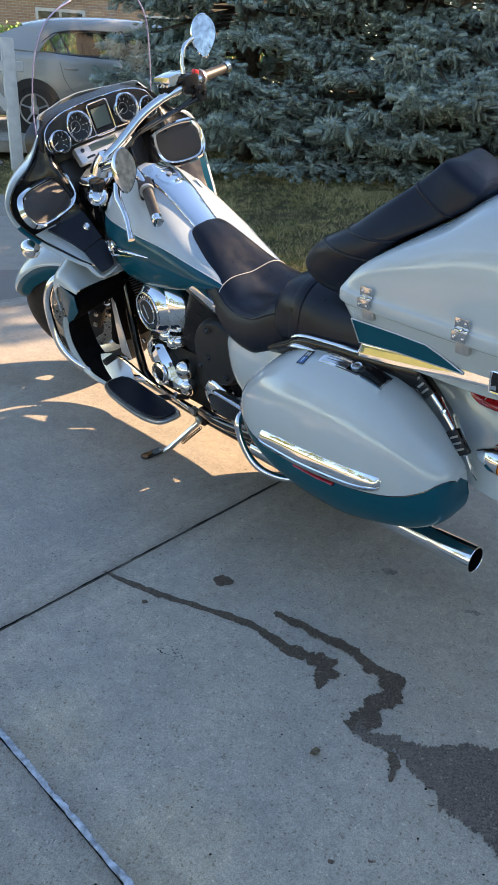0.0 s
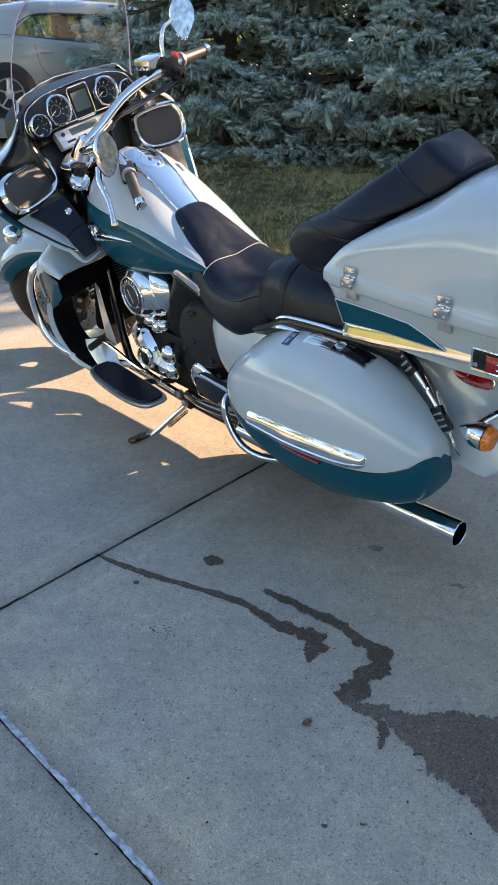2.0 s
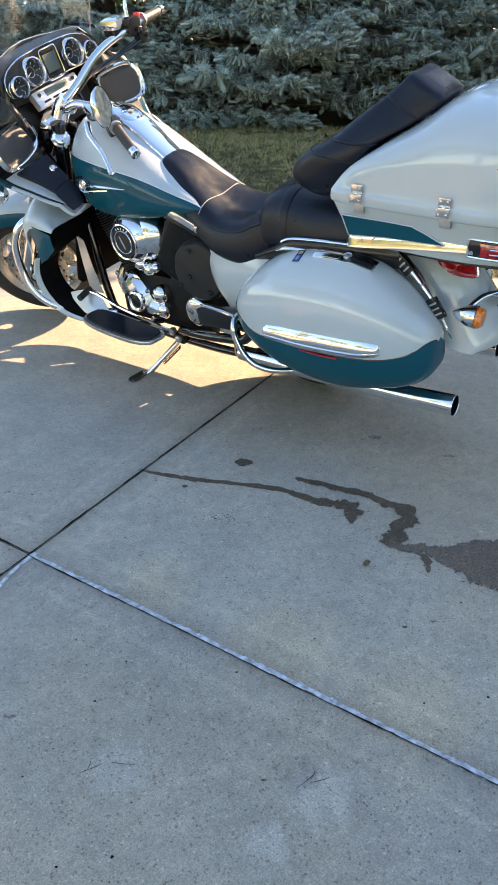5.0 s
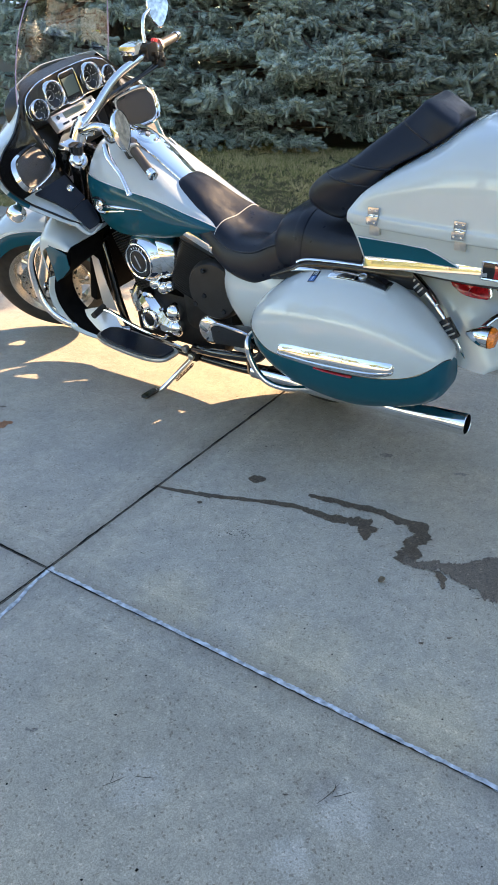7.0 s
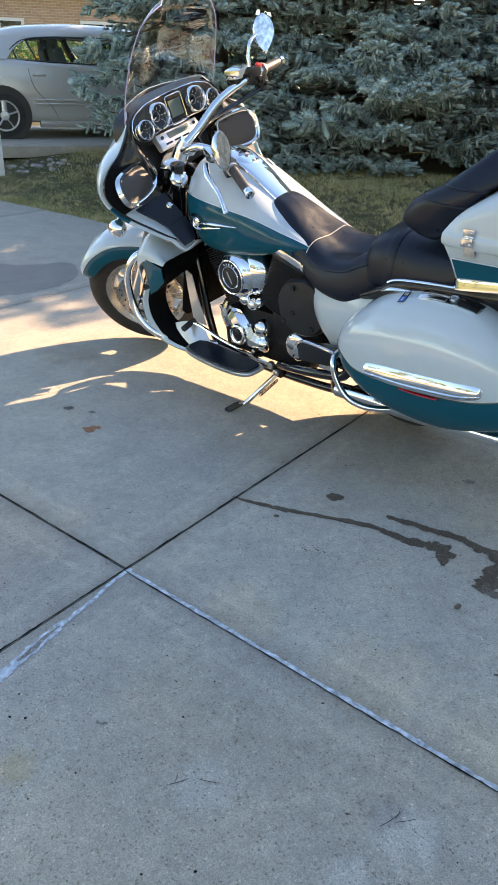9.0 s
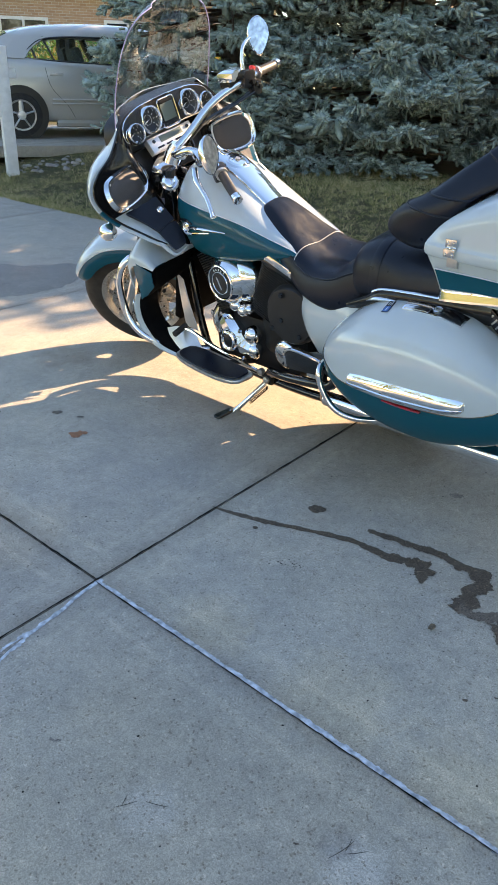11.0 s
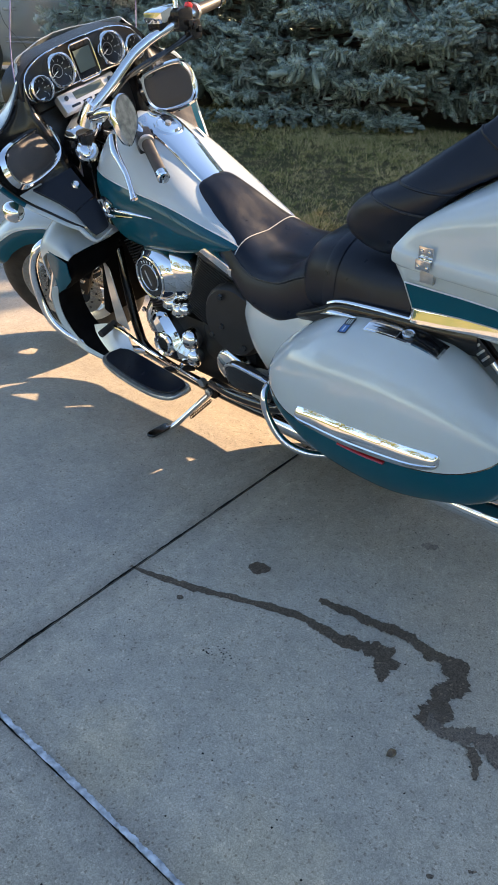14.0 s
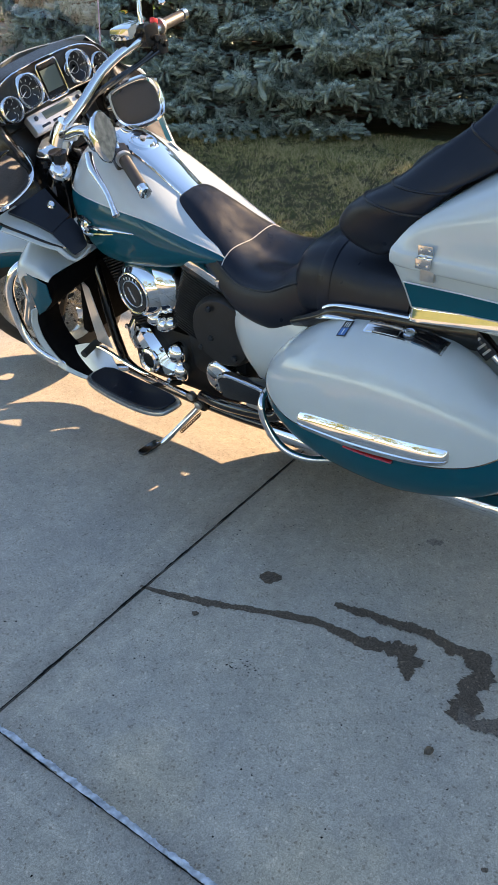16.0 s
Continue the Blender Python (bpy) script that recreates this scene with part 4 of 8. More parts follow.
    u, w = Vector((1.0, s * -0.05, 0.01)), Vector((0.05, s * 1.0, 0.0))
    base = Vector((0.69, s * 0.295, 0.272))
    board = part("floorboard", Shape().plate([(x * 1.04, y * 1.08) for x, y in fine], base, u, w, 0.016, 0.004), DULL, bike, "footboard with black rubber pad")
    nn = u.cross(w).normalized() * s
    part("board_rubber", Shape().plate([(x * 0.95, y * 0.90) for x, y in fine], base + nn * 0.0165, u, w, 0.009, 0.003), VINYL, board)
    part("board_arm", Shape().tube([(0.62, s * 0.12, 0.24), (0.66, s * 0.2, 0.258), (0.70, s * 0.28, 0.268)], 0.012, 8, 3), ENGINE, board)
    # passenger board and its bracket
    pb = part("passenger_board", Shape().box((0.195, s * 0.243, 0.425), (0.20, 0.05, 0.085), Matrix.Rotation(radians(6), 4, "Y"), bevel=0.022), GLOSS, bike, "folded passenger footboard")
    part("board_edge", Shape().tube([(0.297, s * 0.260, 0.432), (0.285, s * 0.266, 0.455), (0.245, s * 0.268, 0.472), (0.14, s * 0.268, 0.465), (0.09, s * 0.260, 0.45)], 0.0065, 8, 4), CHROME, pb)
    part("bracket", Shape().box((0.165, s * 0.240, 0.378), (0.07, 0.014, 0.036), bevel=0.004), DULL, pb)
    part("bracket_bar", Shape().tube([(0.48, s * 0.16, 0.25), (0.34, s * 0.20, 0.285), (0.18, s * 0.215, 0.318), (0.10, s * 0.215, 0.34), (0.07, s * 0.205, 0.40)], 0.02, 10, 4), GLOSS, pb)
# gear lever, only on this side
lev = part("gear_lever", Shape().tube([(0.945, 0.225, 0.358), (0.90, 0.212, 0.345), (0.80, 0.20, 0.305), (0.68, 0.19, 0.275), (0.54, 0.18, 0.245)], 0.0075, 8, 5), CHROME, bike, "chrome gear lever")
part("toe_peg", Shape().tube([(0.950, 0.205, 0.360), (0.938, 0.285, 0.352)], 0.014, 12, 1), RUBBER, lev)
part("shift_rod", Shape().tube([(0.82, 0.19, 0.26), (0.68, 0.175, 0.24), (0.52, 0.165, 0.235)], 0.005, 8, 4), DULL, lev)
for x, z in ((0.53, 0.235), (0.46, 0.25), (0.50, 0.205)):
    part("linkage_bolt", Shape().turned([(0, 0.016), (0.02, 0.016), (0.025, 0.008)], (x, 0.155, z), (0, 1, 0), 8), DULL, lev)
# side stand
st = part("side_stand", Shape().tube([(0.50, 0.15, 0.20), (0.535, 0.185, 0.155), (0.61, 0.262, 0.062), (0.632, 0.288, 0.058)], 0.012, 10, 4), CHROME, bike, "chrome side stand, swung out")
part("stand_foot", Shape().plate([(a, b) for a, b in rounded(0.11, 0.036, 0.016)], (0.628, 0.325, 0.062), (-0.08, 1.0, 0.17), (-1.0, -0.08, 0.0), 0.009, 0.002), GLOSS, st)
part("stand_pivot", Shape().box((0.50, 0.145, 0.205), (0.05, 0.04, 0.05), bevel=0.008), ENGINE, st)
part("stand_spring", Shape().tube([(0.50 + 0.06 * k / 60 + 0.0, 0.165 + 0.055 * k / 60 + 0.008 * math.cos(k * 1.2), 0.165 - 0.07 * k / 60 + 0.008 * math.sin(k * 1.2)) for k in range(61)], 0.0022, 5, 1), GLOSS, st)
# exhaust pipes on the far side
for zz, x0 in ((0.52, 0.80), (0.50, 0.42)):
    part("exhaust_pipe", Shape().tube([(x0, -0.13, zz), (x0 + 0.05, -0.19, 0.42), (x0, -0.21, 0.30), (0.3, -0.21, 0.24), (0.1, -0.205, 0.235)], 0.026, 12, 5), CHROME, bike, "chrome exhaust pipe")
# supposed air cleaner, out of sight, added to keep sun off the engine
part("air_cleaner", Shape().box((0.66, -0.205, 0.64), (0.30, 0.10, 0.22), bevel=0.04), CHROME, engine, "chrome air cleaner box added unseen to block sun")

# ---- front wheel and fork, turned to the left lock ----
AXLE = Vector((1.50, 0.0, 0.32))
STEER = Vector((-0.5, 0, 0.866))
S = Matrix.Translation(AXLE) @ Matrix.Rotation(radians(34), 4, STEER)
sh = Shape()
prof = [(-0.058, 0.205), (-0.066, 0.245), (-0.062, 0.285), (-0.045, 0.308), (-0.02, 0.318), (0, 0.32), (0.02, 0.318), (0.045, 0.308), (0.062, 0.285), (0.066, 0.245), (0.058, 0.205), (0.04, 0.2), (-0.04, 0.2)]
fw = part("front_wheel", sh.turned(prof + prof[:1], (0, 0, 0), (0, 1, 0), 64, cap=False).moved(S), RUBBER, bike, "black front tyre on a cast wheel")
part("rim", Shape().turned([(-0.06, 0.206), (-0.064, 0.214), (-0.056, 0.212), (-0.048, 0.192), (0.048, 0.192), (0.056, 0.212), (0.064, 0.214), (0.06, 0.206), (0.04, 0.182), (-0.04, 0.182), (-0.06, 0.206)], (0, 0, 0), (0, 1, 0), 56, cap=False).moved(S), WHEEL, fw, "pale cast rim")
part("hub", Shape().turned([(-0.06, 0.02), (-0.06, 0.045), (-0.02, 0.052), (0.02, 0.052), (0.06, 0.045), (0.06, 0.02)], (0, 0, 0), (0, 1, 0), 24).moved(S), WHEEL, fw)
for k in range(9):
    a = 2 * math.pi * k / 9
    part("spoke", Shape().tube([(0.04 * math.cos(a), 0.0, 0.04 * math.sin(a)), (0.12 * math.cos(a + 0.06), 0.012, 0.12 * math.sin(a + 0.06)), (0.192 * math.cos(a), 0.0, 0.192 * math.sin(a))], [0.016, 0.012, 0.017], 8, 4).moved(S), WHEEL, fw)
for s in (1, -1):
    n = 44
    disc = Shape().turned([(-0.0025, 0.098), (-0.0025, 0.15), (0.0025, 0.15), (0.0025, 0.098), (-0.0025, 0.098)], (0, s * 0.082, 0), (0, 1, 0), n, cap=False).moved(S)
    db = part("brake_disc", disc, BRASS_RIM, fw, "drilled steel brake disc")
    for k in range(24):
        a, r = 2 * math.pi * k / 24, (0.112, 0.125, 0.138)[k % 3]
        part("disc_hole", Shape().turned([(-0.0005, 0.0052), (0.0006, 0.0052)], (r * math.cos(a), s * 0.0852, r * math.sin(a)), (0, s, 0), 8).moved(S), ENGINE, db)
    part("disc_carrier", Shape().turned([(0, 0.04), (0, 0.10), (0.004, 0.10), (0.004, 0.04), (0, 0.04)], (0, s * 0.078, 0), (0, s, 0), 10, cap=False).moved(S), GLOSS, fw)
    leg = part("fork_leg", Shape().turned([(-0.03, 0.02), (0.0, 0.030), (0.36, 0.030), (0.365, 0.024), (0.86, 0.024)], (0.055, s * 0.115, 0.0), STEER, 20).moved(S), CHROME, bike, "chrome fork leg")
    part("fork_shroud", Shape().turned([(0.40, 0.031), (0.41, 0.034), (0.82, 0.034), (0.83, 0.03)], (0.055, s * 0.115, 0.0), STEER, 20).moved(S), GLOSS, leg)
    cal = part("brake_caliper", Shape().box((-0.10, s * 0.095, 0.055), (0.065, 0.06, 0.11), Matrix.Rotation(radians(-28), 4, "Y"), bevel=0.014).moved(S), ENGINE, leg, "black brake caliper")
    for dz in (-0.03, 0.03):
        part("caliper_bolt", Shape().turned([(0, 0.012), (0.008, 0.010), (0.009, 0)], (-0.105 - dz * 0.5, s * 0.126, 0.055 + dz), (0, s, 0), 10).moved(S), BRASS_RIM, cal)
part("triple_clamp", Shape().box((0.0, 0, 0), (0.10, 0.30, 0.035), bevel=0.012).moved(S @ Matrix.Translation(Vector((0.03, 0, 0)) + STEER * 0.84) @ Matrix.Rotation(radians(-30), 4, "Y")), CHROME, bike, "chrome fork clamp")
part("axle_nut", Shape().turned([(-0.15, 0.018), (0.15, 0.018), (0.153, 0.012)], (0, 0, 0), (0, 1, 0), 14).moved(S), CHROME, fw)
# front fender
rows_w, rows_t = [], []
for a in (29, 34, 44, 58, 80, 110, 140, 158):
    ca, sa = math.cos(radians(a)), math.sin(radians(a))
    w = 0.104 if 36 < a < 145 else (0.092 if a > 30 else 0.05)
    f = 0.0
    pt = lambda r, y: ((r + f * 0) * ca + 0.0, y, r * sa)
    rows_w.append([pt(0.368, 0), pt(0.364, w * 0.5), pt(0.352, w * 0.80), pt(0.338, w * 0.92)])
    rows_t.append([pt(0.338, w * 0.92), pt(0.312, w * 1.03), pt(0.272 if 36 < a < 150 else 0.29, w * 1.0)])
gw, gt = skin(rows_w, 5, 4), skin(rows_t, 5, 3)
ff = part("front_fender", Shape().grid(gw).grid((gw * (1, -1, 1))[:, ::-1]).moved(S), WHITE, bike, "white front fender with teal skirt")
for s in (1, -1):
    part("fender_skirt", Shape().sheet(gt * (1, s, 1), 0.003 * s).moved(S), TEAL, ff, "teal fender skirt")
    part("fender_stripe", Shape().tube(gw[:, -1] * (1, s, 1), 0.002, 5, 1).moved(S), SILVER, ff)

# ---- fairing ----
RIM = np.array([(1.15, 0.225, 1.27), (1.125, 0.262, 1.22), (1.125, 0.33, 1.145), (1.135, 0.405, 1.095), (1.14, 0.445, 1.04), (1.125, 0.445, 0.98), (1.08, 0.415, 0.915), (1.01, 0.37, 0.86), (0.965, 0.34, 0.825), (0.928, 0.31, 0.797)])
NOSE = np.array([(1.25, 0, 1.29), (1.30, 0, 1.24), (1.36, 0, 1.18), (1.41, 0, 1.11), (1.43, 0, 1.03), (1.43, 0, 0.95), (1.40, 0, 0.88), (1.35, 0, 0.83), (1.28, 0, 0.80), (1.22, 0, 0.78)])
OUT = [(0, 0.3, 1), (0, 0.5, 0.8), (0, 0.6, 0.8), (0, 0.8, 0.6), (0, 1, 0.1), (0, 1, -0.3), (-0.1, 0.9, -0.5), (-0.2, 0.8, -0.6), (-0.3, 0.75, -0.6), (-0.3, 0.7, -0.6)]
rows = []
for r, c, o in zip(RIM, NOSE, OUT):
    d = c - r
    k = 0.007 if len(rows) < 3 else 0.020
    lip = r + np.array(o) * k + (0.010, 0, 0)
    rows.append([r, lip, r + d * (0.34, 0.12, 0.25) + np.array(o) * k * 0.7, r + d * (0.66, 0.36, 0.5), r + d * (0.92, 0.68, 0.8), c])
og = skin(rows, 5, 5)
fairing = part("fairing", Shape().sheet(og[:27], 0.004).sheet((og[:27] * (1, -1, 1))[:, ::-1], 0.004), WHITE, bike, "white and teal batwing fairing")
for s in (1, -1):
    m = np.array((1, s, 1))
    low = og[26:32] * m
    part("fairing_stripe", Shape().sheet(low if s > 0 else low[:, ::-1], 0.004), TEAL, fairing, "teal fairing stripe")
    low = og[31:] * m
    part("fairing_lower", Shape().sheet(low if s > 0 else low[:, ::-1], 0.004), WHITE, fairing)
    part("fairing_rim", Shape().tube(og[4:, 0] * m, 0.006, 8, 1), GLOSS, fairing)
    # inner black shell
    INNER = np.array([(1.15, 0.20, 1.26), (1.12, 0.245, 1.215), (1.10, 0.255, 1.15), (1.085, 0.25, 1.10), (1.075, 0.235, 1.04), (1.07, 0.215, 0.985), (1.055, 0.205, 0.93), (1.0, 0.215, 0.87), (0.955, 0.235, 0.825), (0.925, 0.255, 0.79)])
    ir = []
    for r, c in zip(RIM, INNER):
        d = c - r
        ir.append([r * (1, 1, 1) + (-0.004, -0.004, 0), r + d * 0.33 + (0.004, 0, 0), r + d * 0.7 + (0.004, 0, 0), c, c + (0.05, -0.045, -0.01), c + (0.16, -0.06, -0.02)])
    ig = skin(ir, 5, 4) * m
    inner = part("inner_fairing", Shape().sheet(ig if s > 0 else ig[:, ::-1], -0.003), SATIN, fairing, "satin black inner fairing")
    edge_ = ig[29:, :6] + (-0.007, 0, 0.002)
    part("cowl_edge", Shape().sheet(edge_ if s > 0 else edge_[:, ::-1], -0.003), WHITE if s > 0 else TEAL, fairing, "painted lower cowl edge")
    # loudspeaker in a chrome frame
    nrm = Vector((-0.90, -0.32 * s, 0.34)).normalized()
    u = Vector((0, 0, 1)).cross(nrm).normalized()
    w = nrm.cross(u).normalized()
    c = Vector((1.085, 0.345 if s > 0 else -0.30, 1.022)) + nrm * 0.028
    k = s
    oct_ = [(-0.118, 0.048), (-0.085, 0.078), (0.055, 0.088), (0.108, 0.062), (0.122, -0.02), (0.085, -0.082), (-0.05, -0.086), (-0.112, -0.045)]
    oct_ = [(x * -s * (1.22 if s > 0 else 0.92), y * (0.80 if s > 0 else 0.92)) for x, y in oct_]
    if s > 0:
        oct_ = oct_[::-1]
    fine = spline(np.array([oct_[-1]] + oct_ + oct_[:2]), 4)[4:-4]
    outer = [c + u * x + w * y + nrm * 0.004 for x, y in fine]
    innr = [c + u * x * 0.84 + w * y * 0.82 + nrm * 0.016 for x, y in fine]
    inn2 = [c + u * x * 0.76 + w * y * 0.74 + nrm * 0.004 for x, y in fine]
    ring = np.array([outer + outer[:1], [(a + b) / 2 + nrm * 0.009 for a, b in zip(outer + outer[:1], innr + innr[:1])], innr + innr[:1], inn2 + inn2[:1]])
    sp = part("loudspeaker", Shape().grid(ring), CHROME, fairing, "loudspeaker with chrome frame and black mesh")
    dome = np.array([[c + (p - c) * q + nrm * h for p in inn2 + inn2[:1]] for q, h in ((1.02, 0.0), (0.9, 0.008), (0.6, 0.013), (0.02, 0.014))])
    part("grille", Shape().grid(dome), MESH_GRILLE, sp)
    for x, y in ((-0.098, 0.05), (0.10, 0.048), (0.085, -0.062), (-0.085, -0.055)):
        part("screw", Shape().turned([(0, 0.006), (0.004, 0.005), (0.004, 0)], c + u * x * -s + w * y + nrm * 0.012, nrm, 10), DULL, sp)
    # knee pocket with a lock knob
    kp = skin([[(x, y * s, z) for x, y, z in r] for r in ([(1.07, 0.372, 0.925), (1.055, 0.305, 0.932), (1.045, 0.225, 0.94)], [(1.01, 0.332, 0.876), (1.005, 0.285, 0.886), (1.0, 0.225, 0.895)], [(0.968, 0.308, 0.836), (0.962, 0.268, 0.847), (0.955, 0.225, 0.857)])], 5, 5)
    pk = part("knee_pocket", Shape().sheet(kp if s > 0 else kp[:, ::-1], 0.018), VINYL, fairing, "padded black knee pocket")
    part("pocket_knob", Shape().turned([(0, 0.015), (0.01, 0.015), (0.014, 0.010), (0.012, 0.005), (0.012, 0)], (1.0, 0.25 * s, 0.905), (-0.7, 0.15 * s, 0.7), 18), CHROME, pk)
    fp = skin([[(x, y * s, z) for x, y, z in r] for r in ([(0.975, 0.307, 0.842), (0.962, 0.264, 0.853), (0.948, 0.224, 0.852)], [(0.94, 0.306, 0.809), (0.930, 0.262, 0.824), (0.917, 0.230, 0.822)], [(0.907, 0.303, 0.780), (0.896, 0.270, 0.787), (0.885, 0.245, 0.785)], [(0.894, 0.298, 0.767), (0.887, 0.273, 0.771), (0.881, 0.252, 0.777)])], 5, 5)
    part("lower_panel", Shape().sheet(fp if s > 0 else fp[:, ::-1], 0.012), VINYL, fairing, "black fairing foot")
    part("foot_trim", Shape().tube([(0.985, 0.326 * s, 0.838), (0.945, 0.322 * s, 0.800), (0.905, 0.314 * s, 0.764), (0.889, 0.298 * s, 0.752), (0.880, 0.262 * s, 0.762), (0.874, 0.242 * s, 0.772)], [0.008, 0.010, 0.009, 0.006, 0.005, 0.003], 10, 4), WHITE, fairing)
    sg = part("front_indicator", Shape().ball((1.15, 0.43 * s, 0.862), (0.042, 0.036, 0.036), 20, 14), CHROME, fairing, "chrome front indicator")
    part("amber_lens", Shape().turned([(0, 0.026), (0.006, 0.022), (0.010, 0)], (1.182, 0.43 * s, 0.862), (1, 0, 0), 18), AMBER, sg)
    part("stalk", Shape().tube([(1.15, 0.43 * s, 0.868), (1.16, 0.40 * s, 0.885), (1.18, 0.36 * s, 0.90)], 0.012, 8, 3), CHROME, sg)
head = part("headlamp", Shape().turned([(-0.10, 0.06), (-0.04, 0.10), (0.0, 0.112), (0.012, 0.108), (0.012, 0.0)], (1.43, 0, 0.99), (1, 0, 0.05), 36), CHROME, fairing, "round chrome headlamp")
part("lens", Shape().turned([(0.0, 0.10), (0.02, 0.085), (0.03, 0.0)], (1.443, 0, 0.99), (1, 0, 0.05), 30), CLEAR, head)

# dashboard
DN = Vector((-0.985, 0, 0.172))
DU, DW = Vector((0, 1, 0)), Vector((0.172, 0, 0.985))
DC = Vector((1.12, 0.0, 1.212))
pts = [(-0.268, -0.02), (-0.25, -0.052), (-0.18, -0.056), (-0.07, -0.053), (0.07, -0.053), (0.18, -0.056), (0.25, -0.052), (0.268, -0.02), (0.245, 0.030), (0.17, 0.060), (0.07, 0.068), (-0.07, 0.068), (-0.17, 0.060), (-0.245, 0.030)]
fine = spline(np.array([pts[-1]] + pts + pts[:2]), 3)[3:-3]
rim0 = [DC + DU * x * 1.10 + DW * y * 1.25 + DN * -0.07 for x, y in fine]
rim1 = [DC + DU * x * 1.04 + DW * y * 1.06 + DN * -0.012 for x, y in fine]
rim2 = [DC + DU * x + DW * y + DN * 0.004 for x, y in fine]
rim3 = [DC + DU * x * 0.96 + DW * y * 0.92 for x, y in fine]
rim4 = [DC + DU * x * 0.02 + DW * y * 0.02 - DN * 0.004 for x, y in fine]
dash = part("dashboard", Shape().grid(np.array([r + r[:1] for r in (rim0, rim1, rim2, rim3, rim4)])), PLASTIC, bike, "black dashboard with four round gauges")
hood = skin([[(1.165, y * 0.96, z - 0.020), (1.20, y * 0.96, z - 0.012), (1.26, y * 0.85, z + 0.0), (1.32, y * 0.6, z - 0.05)] for y, z in ((-0.275, 1.20), (-0.20, 1.245), (-0.1, 1.262), (0, 1.267), (0.1, 1.262), (0.20, 1.245), (0.275, 1.20))], 4, 4)
part("dash_hood", Shape().sheet(hood, -0.004), PLASTIC, dash)
part("panel_trim", Shape().tube([tuple(DC + DU * x * 0.93 + DW * y * 0.97 + DN * 0.006) for x, y in list(fine) + [fine[0]]], 0.0022, 6, 1), CHROME, dash)
for y, r, z in ((0.202, 0.041, -0.024), (0.110, 0.053, 0.002), (-0.108, 0.053, 0.002), (-0.200, 0.041, -0.024)):
    c = DC + DU * y + DW * z + DN * 0.016
    ga = part("gauge", Shape().turned([(-0.04, r * 1.0), (0.012, r * 1.0), (0.022, r * 0.97), (0.025, r * 0.90), (0.020, r * 0.83), (0.004, r * 0.78), (-0.012, r * 0.76)], c, DN, 40, cap=False), CHROME, dash, "round gauge with chrome bezel")
    part("gauge_face", Shape().turned([(0, r * 0.79), (0.001, r * 0.78), (0.001, 0)], c - DN * 0.012, DN, 32), FACE, ga)
    for k in range(9):
        a = radians(220 - k * 32)
        p = c + (DU * -math.cos(a) + DW * math.sin(a)) * r * 0.60 - DN * 0.0095
        part("gauge_mark", Shape().box(p, (0.0012, r * 0.035, r * 0.15), (DN.to_track_quat("X", "Z").to_matrix().to_4x4()) @ Matrix.Rotation(a - math.pi / 2, 4, "X")), DIAL, ga)
    if r > 0.05:
        part("gauge_ring", Shape().ring(c - DN * 0.010, DN, r * 0.36, r * 0.012, 28, 5), DIAL, ga)
    a = radians(205)
    tip_ = c + (DU * -math.cos(a) + DW * math.sin(a)) * r * 0.6 - DN * 0.006
    part("needle", Shape().tube([c - DN * 0.006, tip_], [0.002, 0.0008], 6, 1), DIAL, ga)
    part("gauge_hub", Shape().turned([(0, r * 0.16), (0.005, r * 0.13), (0.006, 0)], c - DN * 0.010, DN, 16), GLOSS, ga)
fr = rounded(0.090, 0.112, 0.012)
disp = part("display", Shape().plate(fr[::-1], DC - DN * 0.004, DU, DW, 0.016, 0.002).moved(Matrix()), LCD_DARK, dash, "square grey trip display")
sg_ = [DC + DU * x * 1.0 + DW * y + DN * 0.014 for x, y in fr]
part("display_rim", Shape().tube([tuple(p) for p in sg_ + sg_[:1]], 0.0028, 6, 1), CHROME, disp)
part("display_glass", Shape().box(DC + DN * 0.0135 + DW * 0.003, (0.003, 0.068, 0.066), DN.to_track_quat("X", "Z").to_matrix().to_4x4()), LCD, disp)
for zz in (0.048, -0.045):
    for y in (-0.027, -0.009, 0.009, 0.027):
        part("tell_tale", Shape().box(DC + DN * 0.0135 + DW * zz + DU * y, (0.002, 0.011, 0.008), DN.to_track_quat("X", "Z").to_matrix().to_4x4()), FACE, disp)
# radio below
RN = Vector((-0.82, 0, 0.57))
rot = RN.to_track_quat("X", "Z").to_matrix().to_4x4()
RW = Vector((0.57, 0, 0.82))
rc = Vector((1.098, 0.030, 1.115))
radio = part("radio_panel", Shape().box(rc, (0.035, 0.245, 0.064), rot, bevel=0.007), SILVER, dash, "silver radio panel with buttons")
part("radio_display", Shape().box(rc + RN * 0.0175 + RW * 0.010, (0.003, 0.125, 0.026), rot, bevel=0.001), LCD, radio)
for y in (-0.075, -0.025, 0.025, 0.075):
    part("radio_button", Shape().box(rc + RN * 0.0175 - RW * 0.018 + DU * y, (0.004, 0.036, 0.008), rot, bevel=0.001), GLOSS, radio)
for y in (-0.095, 0.095):
    part("radio_knob", Shape().turned([(0, 0.008), (0.006, 0.007), (0.007, 0)], rc + RN * 0.017 + RW * 0.012 + DU * y, RN, 14), GLOSS, radio)
# dark body of ducts and wiring behind the fork, under the dash
part("dash_underside", Shape().box((1.20, 0, 1.02), (0.12, 0.40, 0.14), Matrix.Rotation(radians(20), 4, "Y"), bevel=0.03), PLASTIC, dash)
for y, w in ((0.12, 0.02), (0.07, 0.03), (-0.10, 0.02)):
    part("cable", Shape().tube([(1.12, y, 1.06), (1.07, y + w, 1.0), (1.05, y, 0.92), (1.08, y - w, 0.84), (1.05, y, 0.72)], 0.008, 8, 5), GLOSS, dash)

